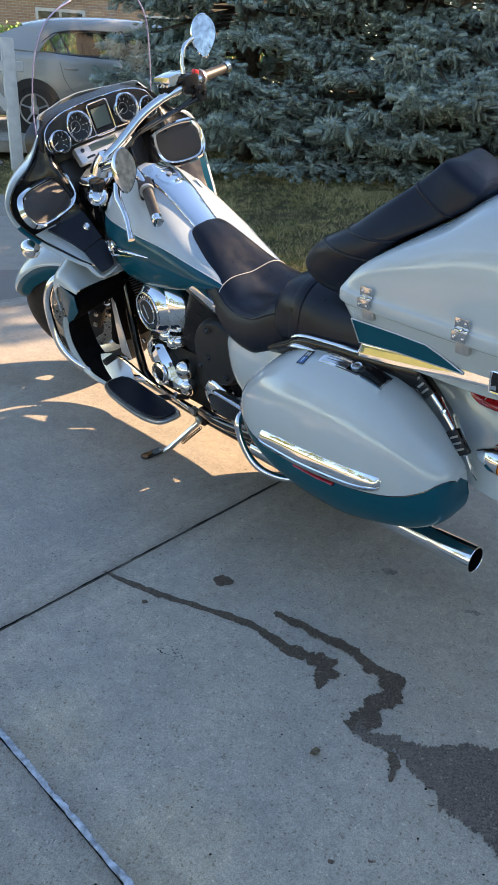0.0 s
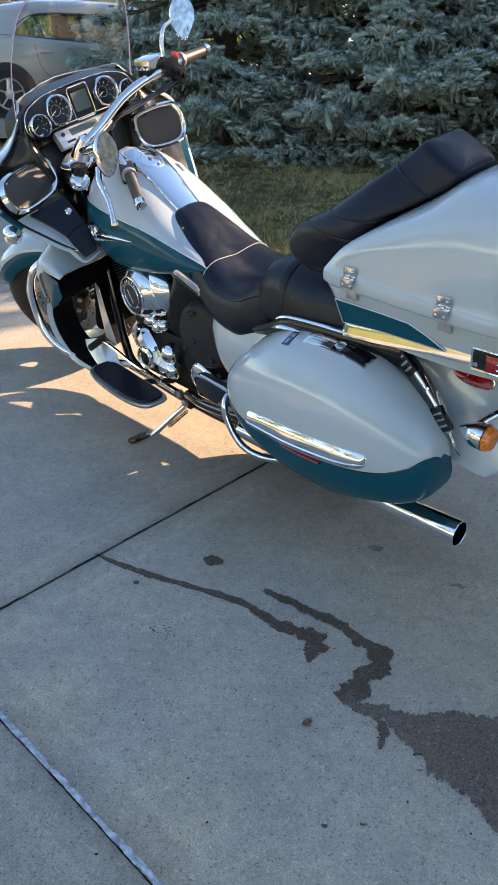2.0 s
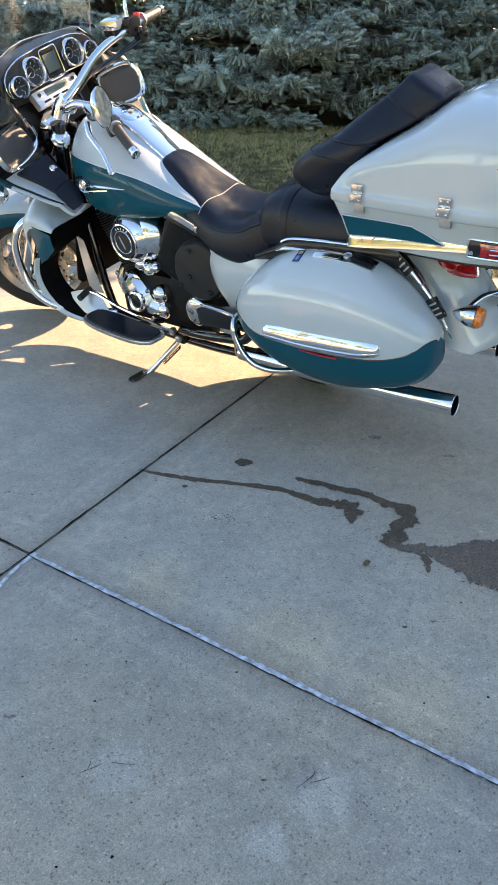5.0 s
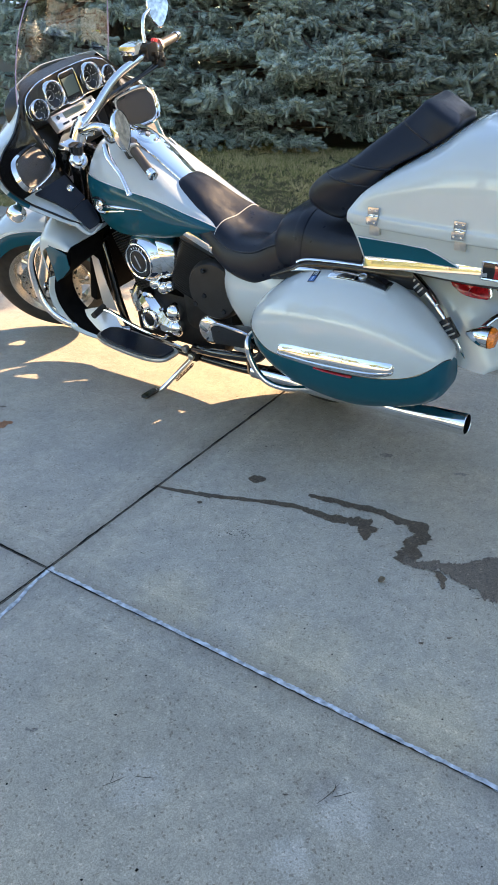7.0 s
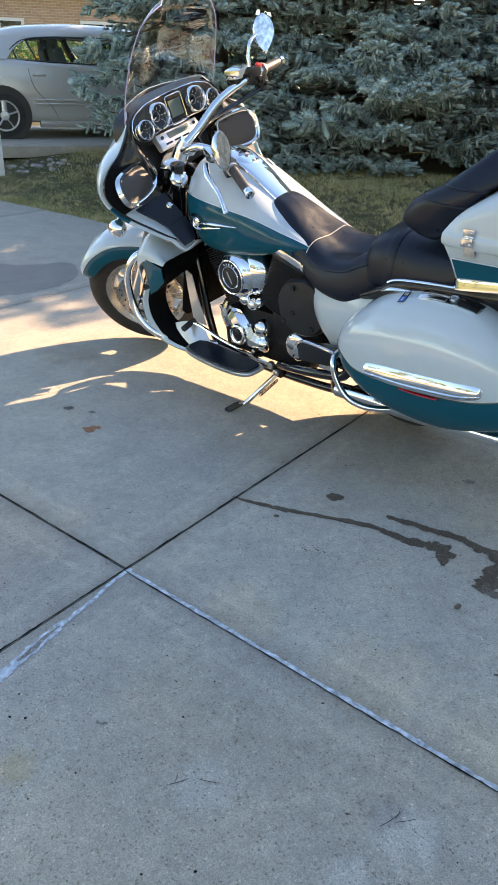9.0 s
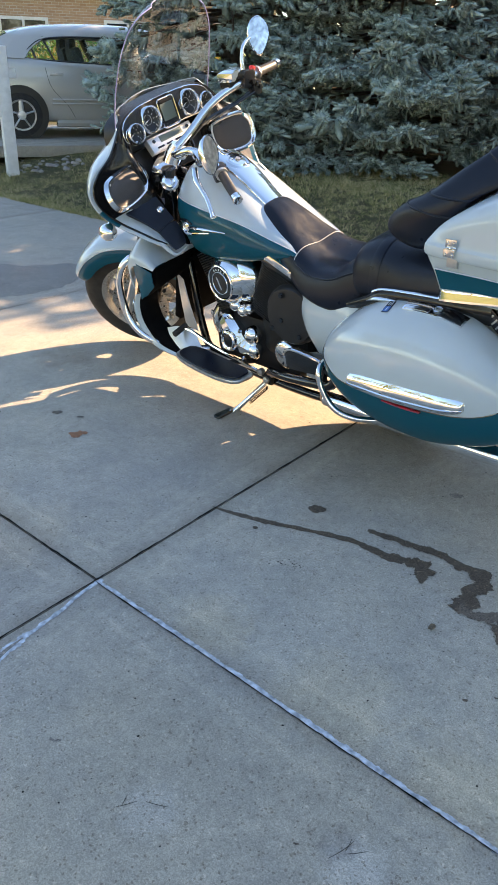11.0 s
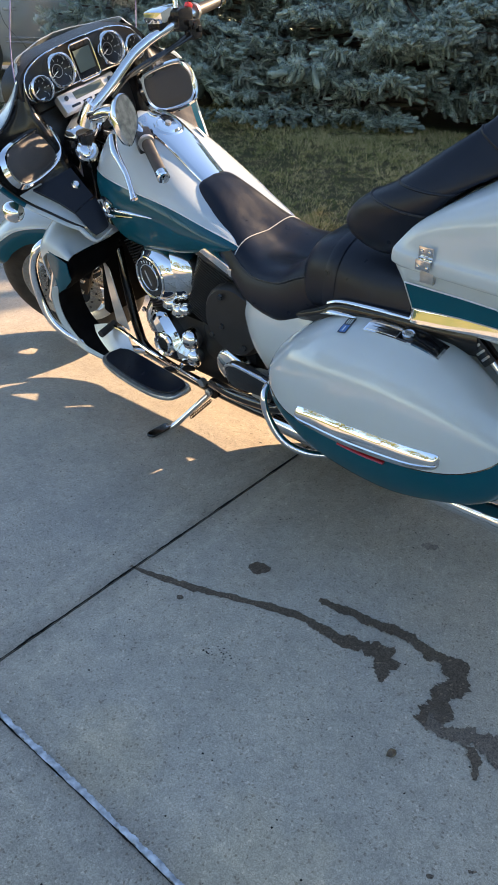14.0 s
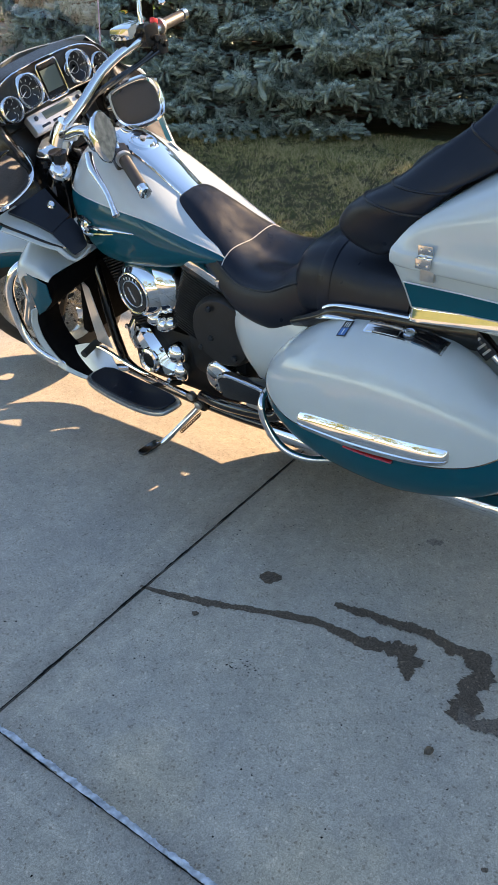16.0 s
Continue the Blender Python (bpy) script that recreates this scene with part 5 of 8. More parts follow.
# windshield
ws = []
for z, w, xe, xc in ((1.20, 0.262, 1.145, 1.27), (1.30, 0.262, 1.105, 1.225), (1.40, 0.252, 1.06, 1.17), (1.49, 0.232, 1.015, 1.12), (1.56, 0.192, 0.985, 1.075), (1.595, 0.135, 0.975, 1.04), (1.608, 0.065, 0.985, 1.02)):
    ws.append([(xe + (xc - xe) * (1 - a ** 2), w * a, z + (0.012 * (1 - a * a) if z > 1.55 else 0)) for a in (-1, -0.85, -0.5, 0, 0.5, 0.85, 1)])
wg = skin(ws, 5, 5)
shield = part("windshield", Shape().grid(wg), SCREEN, bike, "tall clear windshield")
edge = np.concatenate([wg[:, 0], wg[-1, 1:], wg[::-1, -1][1:]])
part("shield_edge", Shape().tube(edge, 0.0022, 6, 1), mat("polished_sheet_edge", (0.36, 0.33, 0.55), 0.08, coat=0.6), shield, "polished violet edge")
for s in (1, -1):
    part("shield_screw", Shape().turned([(0, 0.008), (0.006, 0.006), (0.006, 0)], (1.13, 0.258 * s, 1.225), (-0.9, 0.4 * s, 0.2), 12), CHROME, shield)

# ---- handlebar on the left lock, with its controls ----
def control_axis(inner_end, outer_end):
    a, b = Vector(inner_end), Vector(outer_end)
    return a, b, (b - a).normalized()


GL = control_axis((0.690, 0.122, 1.038), (0.540, 0.200, 0.985))
GR = control_axis((0.905, -0.335, 1.312), (0.930, -0.485, 1.322))
bar = part("handlebar", Shape().tube([(0.985, 0.105, 1.085), (0.965, 0.10, 1.105), (0.955, 0.03, 1.150), (0.945, -0.07, 1.220), (0.930, -0.145, 1.258), (0.915, -0.21, 1.280), (0.905, -0.335, 1.308)], 0.0155, 14, 6)
           .tube([(0.985, 0.105, 1.085), (0.945, 0.125, 1.085), (0.87, 0.115, 1.105), (0.78, 0.10, 1.085), (0.690, 0.122, 1.038)], 0.0155, 14, 6), CHROME, bike, "swept chrome handlebar turned to the left")
part("bar_clamp", Shape().tube([(1.0, 0.115, 1.05), (0.985, 0.105, 1.09), (0.965, 0.10, 1.12)], [0.034, 0.03, 0.02], 14, 4).box((0.975, 0.06, 1.075), (0.05, 0.13, 0.028), Matrix.Rotation(radians(30), 4, "Z"), bevel=0.01), CHROME, bar)
part("ignition_switch", Shape().turned([(0, 0.038), (0.02, 0.038), (0.026, 0.032), (0.022, 0.022), (0.026, 0.016), (0.026, 0)], (0.995, 0.142, 0.968), (-0.7, 0.35, 0.62), 26), CHROME, bar, "chrome ignition switch")
part("fork_cover", Shape().tube([(1.0, 0.13, 1.03), (1.02, 0.12, 0.92), (1.06, 0.10, 0.80)], 0.03, 14, 4), GLOSS, bar)
for (a, b, ax), s in ((GL, 1), (GR, -1)):
    gp = part("grip", Shape().turned([(0, 0.020), (0.004, 0.0185), ((b - a).length - 0.012, 0.0175), ((b - a).length - 0.012, 0.0)], a, ax, 20), GRIP, bar, "brown-black rubber grip")
    part("grip_end", Shape().turned([(0, 0.020), (0.022, 0.020), (0.026, 0.016), (0.024, 0.010), (0.024, 0)], b - ax * 0.014, ax, 20), CHROME, gp)
    part("grip_collar", Shape().turned([(0, 0.026), (0.012, 0.026), (0.014, 0.02)], a - ax * 0.006, ax, 18), DULL, gp)
# left: switch box, clutch reservoir, lever, mirror
a, b, ax = GL
sw = part("left_switch", Shape().box(a - ax * 0.035 + Vector((0, 0, -0.012)), (0.06, 0.05, 0.065), ax.to_track_quat("X", "Z").to_matrix().to_4x4(), bevel=0.012), PLASTIC, bar, "black switch box")
for k in range(4):
    part("switch_button", Shape().box(a - ax * (0.02 + 0.014 * k) + Vector((-0.012, -0.024, 0.004 - 0.01 * (k % 2))), (0.011, 0.012, 0.012), ax.to_track_quat("X", "Z").to_matrix().to_4x4(), bevel=0.002), GLOSS, sw)
res = part("clutch_reservoir", Shape().box((0.735, 0.175, 1.108), (0.085, 0.055, 0.028), Matrix.Rotation(radians(-25), 4, "Z") @ Matrix.Rotation(radians(-12), 4, "Y"), bevel=0.008), CHROME, bar, "chrome clutch reservoir")
part("reservoir_body", Shape().box((0.75, 0.162, 1.09), (0.06, 0.045, 0.035), Matrix.Rotation(radians(-25), 4, "Z"), bevel=0.008), PLASTIC, res)
part("clutch_lever", Shape().tube([(0.775, 0.185, 1.065), (0.745, 0.208, 1.032), (0.708, 0.222, 1.006), (0.665, 0.238, 0.980), (0.625, 0.260, 0.950), (0.600, 0.274, 0.928)], [0.012, 0.013, 0.010, 0.009, 0.009, 0.012], 10, 5, flat=0.7), CHROME, bar, "polished clutch lever")


def mirror(c, nrm, up, stem, size=1.0, name="mirror"):
    """A teardrop mirror in a chrome shell on a stem."""
    nrm = Vector(nrm).normalized()
    u = Vector(up).cross(nrm).normalized()
    w = nrm.cross(u)
    c = Vector(c)
    o = [(-0.030, -0.062), (-0.052, -0.022), (-0.054, 0.022), (-0.034, 0.064), (0.004, 0.080), (0.040, 0.056), (0.054, 0.012), (0.040, -0.038), (0.006, -0.086)]
    f = spline(np.array([o[-1]] + o + o[:2]), 4)[4:-4] * size
    rows = [[c + u * x * k + w * y * k - nrm * h for x, y in f] for k, h in ((1.0, -0.004), (1.06, 0.002), (0.98, 0.018), (0.7, 0.032), (0.3, 0.038), (0.02, 0.039))]
    mr = part(name, Shape().grid(np.array([r + r[:1] for r in rows])), CHROME, bar, "teardrop mirror in chrome shell")
    part("mirror_glass", Shape().grid(np.array([[c + u * x * k + w * y * k + nrm * h for x, y in f] + [c + u * f[0][0] * k + w * f[0][1] * k + nrm * h] for k, h in ((0.985, 0.002), (0.5, 0.0025), (0.01, 0.003))])), MIRROR, mr)
    part("mirror_stem", Shape().tube(stem, [0.009, 0.0075, 0.007, 0.007][:len(stem)], 10, 5), CHROME, mr)


mirror((0.915, -0.375, 1.445), (-0.82, 0.36, 0.20), (0.12, -0.2, 1), [(0.90, -0.25, 1.335), (0.905, -0.255, 1.375), (0.91, -0.275, 1.42), (0.925, -0.33, 1.44)], 0.84)
mirror((0.602, 0.250, 1.150), (-0.80, -0.20, 0.26), (0.60, -0.28, 0.77), [(0.74, 0.17, 1.105), (0.71, 0.195, 1.10), (0.67, 0.23, 1.10), (0.635, 0.245, 1.125)], 0.82)
# right: throttle housing, red stop switch, brake reservoir
sw = part("right_switch", Shape().box((0.905, -0.272, 1.300), (0.055, 0.070, 0.070), bevel=0.014).box((0.89, -0.305, 1.265), (0.04, 0.05, 0.06), bevel=0.010), SATIN, bar, "black throttle housing")
part("stop_switch", Shape().box((0.893, -0.300, 1.334), (0.020, 0.022, 0.020), Matrix.Rotation(radians(20), 4, "X"), bevel=0.005), RED, sw, "red stop switch")
for k in range(3):
    part("switch_button", Shape().box((0.868, -0.275 - 0.02 * k, 1.29 - 0.012 * k), (0.014, 0.016, 0.018), bevel=0.003), GLOSS, sw)
res = part("brake_reservoir", Shape().box((0.935, -0.215, 1.322), (0.080, 0.105, 0.040), Matrix.Rotation(radians(-6), 4, "X") @ Matrix.Rotation(radians(12), 4, "Z"), bevel=0.016), CHROME, bar, "chrome brake reservoir")
part("reservoir_body", Shape().box((0.935, -0.215, 1.292), (0.06, 0.085, 0.035), bevel=0.010), SATIN, res)
part("brake_lever", Shape().tube([(0.965, -0.24, 1.315), (0.985, -0.30, 1.305), (0.99, -0.40, 1.30), (0.985, -0.48, 1.30)], [0.012, 0.010, 0.009, 0.010], 10, 5, flat=0.7), CHROME, bar)
part("throttle_cable", Shape().tube([(0.89, -0.27, 1.25), (0.92, -0.22, 1.22), (0.98, -0.10, 1.17), (1.03, -0.03, 1.1)], 0.007, 8, 5), GLOSS, bar)
part("throttle_cable", Shape().tube([(0.87, -0.28, 1.25), (0.92, -0.20, 1.21), (1.0, -0.08, 1.15)], 0.006, 8, 5), GLOSS, bar)

# ---- crash bar and leg shields ----
for s in (1, -1):
    part("crash_bar", Shape().tube([(1.10, 0.22 * s, 0.655), (1.13, 0.27 * s, 0.668), (1.15, 0.30 * s, 0.668), (1.175, 0.33 * s, 0.635), (1.20, 0.345 * s, 0.56), (1.19, 0.35 * s, 0.45), (1.15, 0.345 * s, 0.36), (1.08, 0.31 * s, 0.295), (0.99, 0.24 * s, 0.255), (0.88, 0.14 * s, 0.23)], 0.017, 16, 6), CHROME, bike, "chrome crash bar")
    def side(rows, na=5, nb=5):
        return skin([[(x, y * s, z) for x, y, z in r] for r in rows], na, nb)

    # shelf: a white cap with a rounded front, black panel facing the rider, teal edge ahead
    top = side(([(1.0, 0.03, 0.672), (1.07, 0.03, 0.705), (1.15, 0.03, 0.722), (1.19, 0.035, 0.69), (1.20, 0.04, 0.62)], [(0.975, 0.13, 0.675), (1.04, 0.135, 0.712), (1.125, 0.14, 0.742), (1.165, 0.145, 0.715), (1.18, 0.15, 0.64)], [(0.972, 0.215, 0.672), (1.03, 0.225, 0.718), (1.11, 0.23, 0.750), (1.155, 0.235, 0.715), (1.165, 0.24, 0.62)], [(0.962, 0.295, 0.672), (1.01, 0.305, 0.715), (1.07, 0.31, 0.728), (1.12, 0.315, 0.69), (1.122, 0.32, 0.59)], [(0.945, 0.328, 0.674), (0.995, 0.337, 0.700), (1.06, 0.342, 0.706), (1.105, 0.342, 0.665), (1.10, 0.342, 0.58)], [(0.948, 0.338, 0.664), (1.0, 0.346, 0.676), (1.055, 0.349, 0.672), (1.092, 0.347, 0.635), (1.085, 0.345, 0.56)]))
    leg = part("leg_shield", Shape().sheet(top if s < 0 else top[:, ::-1], 0.005), WHITE, bike, "white leg shield with teal front and black inside")
    fr_ = side(([(1.066, 0.346, 0.690), (1.0, 0.352, 0.676), (0.945, 0.349, 0.660)], [(1.060, 0.348, 0.635), (1.0, 0.353, 0.628), (0.943, 0.350, 0.620)], [(1.048, 0.347, 0.578), (1.0, 0.350, 0.586), (0.946, 0.347, 0.596)], [(1.055, 0.340, 0.515), (1.035, 0.342, 0.530), (1.01, 0.340, 0.548)]))
    part("shield_front", Shape().sheet(fr_ if s > 0 else fr_[:, ::-1], 0.004), TEAL, leg, "teal shield edge")
    ins = side(([(1.002, 0.03, 0.662), (0.978, 0.13, 0.666), (0.975, 0.215, 0.664), (0.963, 0.295, 0.664), (0.95, 0.332, 0.666), (1.02, 0.347, 0.672)], [(1.005, 0.03, 0.630), (0.982, 0.13, 0.630), (0.982, 0.215, 0.622), (0.972, 0.295, 0.605), (0.968, 0.334, 0.60), (1.03, 0.347, 0.605)], [(1.01, 0.035, 0.585), (0.995, 0.13, 0.583), (0.998, 0.215, 0.570), (1.01, 0.295, 0.548), (1.015, 0.332, 0.54), (1.05, 0.342, 0.545)], [(1.10, 0.04, 0.555), (1.075, 0.135, 0.555), (1.06, 0.215, 0.548), (1.045, 0.295, 0.530), (1.045, 0.328, 0.525), (1.065, 0.335, 0.53)]))
    part("shield_inside", Shape().sheet(ins if s > 0 else ins[:, ::-1], 0.008), LINER, leg, "black leg shield panel")
    scoop = side(([(1.10, 0.325, 0.525), (1.075, 0.305, 0.53), (1.06, 0.25, 0.535)], [(1.13, 0.322, 0.45), (1.10, 0.295, 0.45), (1.10, 0.23, 0.45)], [(1.125, 0.315, 0.365), (1.09, 0.285, 0.365), (1.09, 0.22, 0.37)], [(1.065, 0.305, 0.285), (1.035, 0.275, 0.30), (1.03, 0.215, 0.32)], [(0.97, 0.285, 0.25), (0.95, 0.26, 0.265), (0.94, 0.21, 0.29)], [(0.885, 0.265, 0.245), (0.875, 0.25, 0.258), (0.865, 0.22, 0.275)]))
    part("shield_scoop", Shape().sheet(scoop, 0.008 * s), LINER, leg, "black lower scoop")
    trim = np.stack([scoop[:, 0] + (0.006, 0.010 * s, -0.004), scoop[:, 0] + (-0.002, 0.012 * s, 0.0), scoop[:, 0] + (-0.02, 0.0, 0.006)], 1)
    part("scoop_trim", Shape().sheet(trim, 0.004 * s), WHITE, leg, "white scoop edge")
    lowp = side(([(1.045, 0.235, 0.335), (0.985, 0.215, 0.350), (0.915, 0.190, 0.345)], [(1.0, 0.258, 0.285), (0.935, 0.240, 0.297), (0.870, 0.205, 0.300)], [(0.93, 0.268, 0.252), (0.88, 0.255, 0.258), (0.82, 0.225, 0.262)]), 4, 4)
    part("shield_foot", Shape().sheet(lowp, 0.005 * s), SILVER, leg, "silver lower fairing foot")
    strip = side(([(1.020, 0.15, 0.575), (0.950, 0.178, 0.572)], [(1.008, 0.158, 0.45), (0.922, 0.182, 0.452)], [(0.990, 0.165, 0.335), (0.880, 0.190, 0.345)]), 4, 3)
    part("radiator_strip", Shape().sheet(strip, 0.004), SILVER, leg, "silver radiator side strip")
rad = part("radiator", Shape().box((1.035, 0, 0.49), (0.04, 0.30, 0.30), Matrix.Rotation(radians(-14), 4, "Y"), bevel=0.008), LINER, bike, "black radiator")
# hidden panel added at the right, keeping sun off the radiator
part("radiator_shroud", Shape().box((0.93, -0.175, 0.55), (0.26, 0.012, 0.44), Matrix.Rotation(radians(-14), 4, "Y"), bevel=0.004), LINER, rad, "black panel added beside the radiator to block sun")
for k in range(12):
    part("radiator_fin", Shape().box((1.045 - 0.0062 * k + 0.03, 0, 0.40 + 0.026 * k), (0.004, 0.19, 0.006), Matrix.Rotation(radians(-14), 4, "Y")), LINER, rad)

# the fairing, dashboard and windshield sit rolled a little further to the left than the chassis
COCKPIT = Matrix.Translation((0, 0, 1.22)) @ Matrix.Rotation(radians(-7.0), 4, "X") @ Matrix.Translation((0, 0, -1.22))
for ob in (fairing, dash, shield):
    ob.matrix_basis = COCKPIT


# ---- ground: concrete drive in slabs, lawn rising behind it ----
CROSS, TURN_A = Vector((-0.637, 1.39, 0)), radians(52.3)
UA = Vector((math.cos(TURN_A), math.sin(TURN_A), 0))
VA = Vector((-math.sin(TURN_A), math.cos(TURN_A), 0)) + UA * 0.018     # the cross joint lies a little askew


def uv(u, v, z=0.0):
    p = CROSS + UA * u + VA * v
    return (p.x, p.y, z)


def lawn_z(x, y):
    u = (x - CROSS.x) * UA.x + (y - CROSS.y) * UA.y
    s = min(max((u - 3.5) / 2.4, 0.0), 1.0)
    return 0.28 * s * s * (3 - 2 * s) - 0.01


def node_mat(name):
    m = bpy.data.materials.new(name)
    m.use_nodes = True
    return m, m.node_tree, m.node_tree.nodes["Principled BSDF"]


def concrete(name, base, wet=False, blots=()):
    """Broom-finished concrete: salt-and-pepper sand grain, pits, cloudy tone; blots: spots that change the tone, worn
    patches among them (x, y, radius, colour factor).
    """
    m, nt, b = node_mat(name)
    L, N = nt.links.new, nt.nodes.new
    geo, info = N("ShaderNodeNewGeometry"), N("ShaderNodeObjectInfo")

    def ramp(src, lo, hi, c0, c1):
        r = N("ShaderNodeValToRGB")
        r.color_ramp.elements[0].position, r.color_ramp.elements[1].position = lo, hi
        r.color_ramp.elements[0].color, r.color_ramp.elements[1].color = (*c0, 1), (*c1, 1)
        L(src, r.inputs["Fac"])
        return r.outputs["Color"]

    def fog(scale, detail=5.0):
        t = N("ShaderNodeTexNoise")
        t.inputs["Scale"].default_value, t.inputs["Detail"].default_value = scale, detail
        L(geo.outputs["Position"], t.inputs["Vector"])
        return t.outputs[0]

    def cells(scale):
        t = N("ShaderNodeTexVoronoi")
        t.inputs["Scale"].default_value = scale
        L(geo.outputs["Position"], t.inputs["Vector"])
        x = N("ShaderNodeSeparateColor")
        L(t.outputs["Color"], x.inputs[0])
        return x.outputs[0]

    def mul(a, c, fac=None):
        mx = N("ShaderNodeMix")
        mx.data_type, mx.blend_type = "RGBA", "MULTIPLY"
        mx.inputs[0].default_value = 1.0
        if fac is not None:
            L(fac, mx.inputs[0])
        L(a, mx.inputs[6])
        if isinstance(c, tuple):
            mx.inputs[7].default_value = (*c, 1)
        else:
            L(c, mx.inputs[7])
        return mx.outputs[2]

    def calc(op, a, b, c=0.0):
        q = N("ShaderNodeMath")
        q.operation = op
        for k, v in enumerate((a, b, c)):
            if isinstance(v, (int, float)):
                q.inputs[k].default_value = v
            else:
                L(v, q.inputs[k])
        return q.outputs[0]

    k = base
    big = fog(1.1, 6.0)
    col = ramp(big, 0.32, 0.70, [k[0] * 0.90, k[1] * 0.92, k[2] * 0.96], [k[0] * 1.09, k[1] * 1.07, k[2] * 1.02])
    col = mul(col, ramp(fog(6.0), 0.33, 0.70, (0.90, 0.90, 0.90), (1.07, 1.06, 1.04)))
    col = mul(col, ramp(fog(28.0, 3.0), 0.36, 0.66, (0.93, 0.93, 0.93), (1.05, 1.05, 1.05)))
    grain = cells(430.0)
    spread = 0.50 if wet else 0.24
    col = mul(col, ramp(grain, 0.0, 1.0, (1 - spread, 1 - spread, 1 - spread), (1 + spread, 1 + spread, 1 + 0.95 * spread)))
    col = mul(col, ramp(cells(230.0), 0.955, 0.965, (1, 1, 1), (0.66, 0.63, 0.60)))
    col = mul(col, ramp(cells(210.0), 0.97, 0.975, (1, 1, 1), (1.9, 1.85, 1.8) if wet else (1.28, 1.27, 1.25)))
    if not wet:
        col = mul(col, ramp(info.outputs["Random"], 0.0, 1.0, (0.97, 0.972, 0.970), (1.03, 1.02, 1.0)))
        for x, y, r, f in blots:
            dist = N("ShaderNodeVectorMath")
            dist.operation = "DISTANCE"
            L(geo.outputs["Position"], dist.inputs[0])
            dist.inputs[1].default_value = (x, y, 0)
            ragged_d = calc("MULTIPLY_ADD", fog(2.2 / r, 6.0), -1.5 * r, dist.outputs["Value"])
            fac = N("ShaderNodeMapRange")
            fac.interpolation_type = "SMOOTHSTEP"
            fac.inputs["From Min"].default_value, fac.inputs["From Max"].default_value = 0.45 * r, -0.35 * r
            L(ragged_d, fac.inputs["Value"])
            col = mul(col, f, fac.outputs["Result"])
        # grime washed in along the slab joints, and the paler line left by the edging tool
        def along(axis):
            q = N("ShaderNodeVectorMath")
            q.operation = "DOT_PRODUCT"
            L(geo.outputs["Position"], q.inputs[0])
            q.inputs[1].default_value = axis
            return calc("SUBTRACT", q.outputs["Value"], Vector(axis).dot(CROSS))
        v_ = along(Vector((-UA.y, UA.x, 0)))
        u_ = calc("MULTIPLY_ADD", v_, -0.018, along(UA))
        edge_d = calc("MINIMUM", calc("PINGPONG", u_, 1.825), calc("PINGPONG", v_, 1.23))
        edge_d = calc("MULTIPLY_ADD", fog(7.0, 4.0), 0.05, calc("SUBTRACT", edge_d, 0.025))

        def between(src, a, b):
            q = N("ShaderNodeMapRange")
            q.interpolation_type = "SMOOTHSTEP"
            q.inputs["From Min"].default_value, q.inputs["From Max"].default_value = a, b
            L(src, q.inputs["Value"])
            return q.outputs["Result"]
        col = mul(col, (0.80, 0.79, 0.79), between(edge_d, 0.060, -0.010))
        tool = calc("ABSOLUTE", calc("SUBTRACT", edge_d, 0.095), 0.0)
        col = mul(col, (1.10, 1.095, 1.08), between(tool, 0.020, 0.004))
    L(col, b.inputs["Base Color"])
    b.inputs["Roughness"].default_value = 0.75 if not wet else 0.55
    b.inputs["Specular IOR Level"].default_value = 0.3
    bp = N("ShaderNodeBump")
    bp.inputs["Strength"].default_value, bp.inputs["Distance"].default_value = 0.35, 0.001
    L(calc("MULTIPLY_ADD", fog(260.0, 3.0), 0.8, grain), bp.inputs["Height"])
    L(bp.outputs["Normal"], b.inputs["Normal"])
    return m


PALE_BLUE, OCHRE, SANDY = (1.24, 1.27, 1.34), (1.04, 0.98, 0.82), (1.10, 1.06, 0.98)
BLOTS = [(0.055, 0.555, 0.075, PALE_BLUE), (-0.07, 0.465, 0.045, PALE_BLUE), (-0.36, 0.655, 0.07, (1.15, 1.17, 1.22)), (-0.77, 0.69, 0.05, OCHRE), (0.02, 0.60, 0.05, (0.78, 0.78, 0.80)),
         # broad tints, warmer, bluer or darker; (0.1, 2.3) darkens the concrete under the motorcycle
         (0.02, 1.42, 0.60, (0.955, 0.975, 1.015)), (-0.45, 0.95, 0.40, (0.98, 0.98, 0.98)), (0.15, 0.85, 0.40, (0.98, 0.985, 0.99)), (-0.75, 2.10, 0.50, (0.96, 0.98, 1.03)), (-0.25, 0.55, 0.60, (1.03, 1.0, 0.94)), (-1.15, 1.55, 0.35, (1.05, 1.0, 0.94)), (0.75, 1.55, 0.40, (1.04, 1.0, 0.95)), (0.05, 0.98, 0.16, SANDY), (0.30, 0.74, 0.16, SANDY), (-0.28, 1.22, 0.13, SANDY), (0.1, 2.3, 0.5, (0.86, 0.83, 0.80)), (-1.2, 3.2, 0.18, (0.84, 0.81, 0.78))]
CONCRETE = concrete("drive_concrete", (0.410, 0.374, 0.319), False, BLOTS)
DAMP = concrete("damp_concrete", (0.112, 0.086, 0.064), True)
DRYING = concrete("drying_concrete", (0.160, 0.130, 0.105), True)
FAINT = concrete("stained_concrete", (0.235, 0.210, 0.185), True)
RUST = concrete("rusty_concrete", (0.30, 0.13, 0.06), True)
CHALK = mat("joint_sealant", (0.45, 0.48, 0.52), 0.8, vary=0.4, scale=55, bump=0.8, bump_scale=200)
JOINT = mat("joint_dirt", (0.014, 0.013, 0.012), 0.95, spec=0.1, vary=0.5, scale=60, bump=0.6, bump_scale=150)
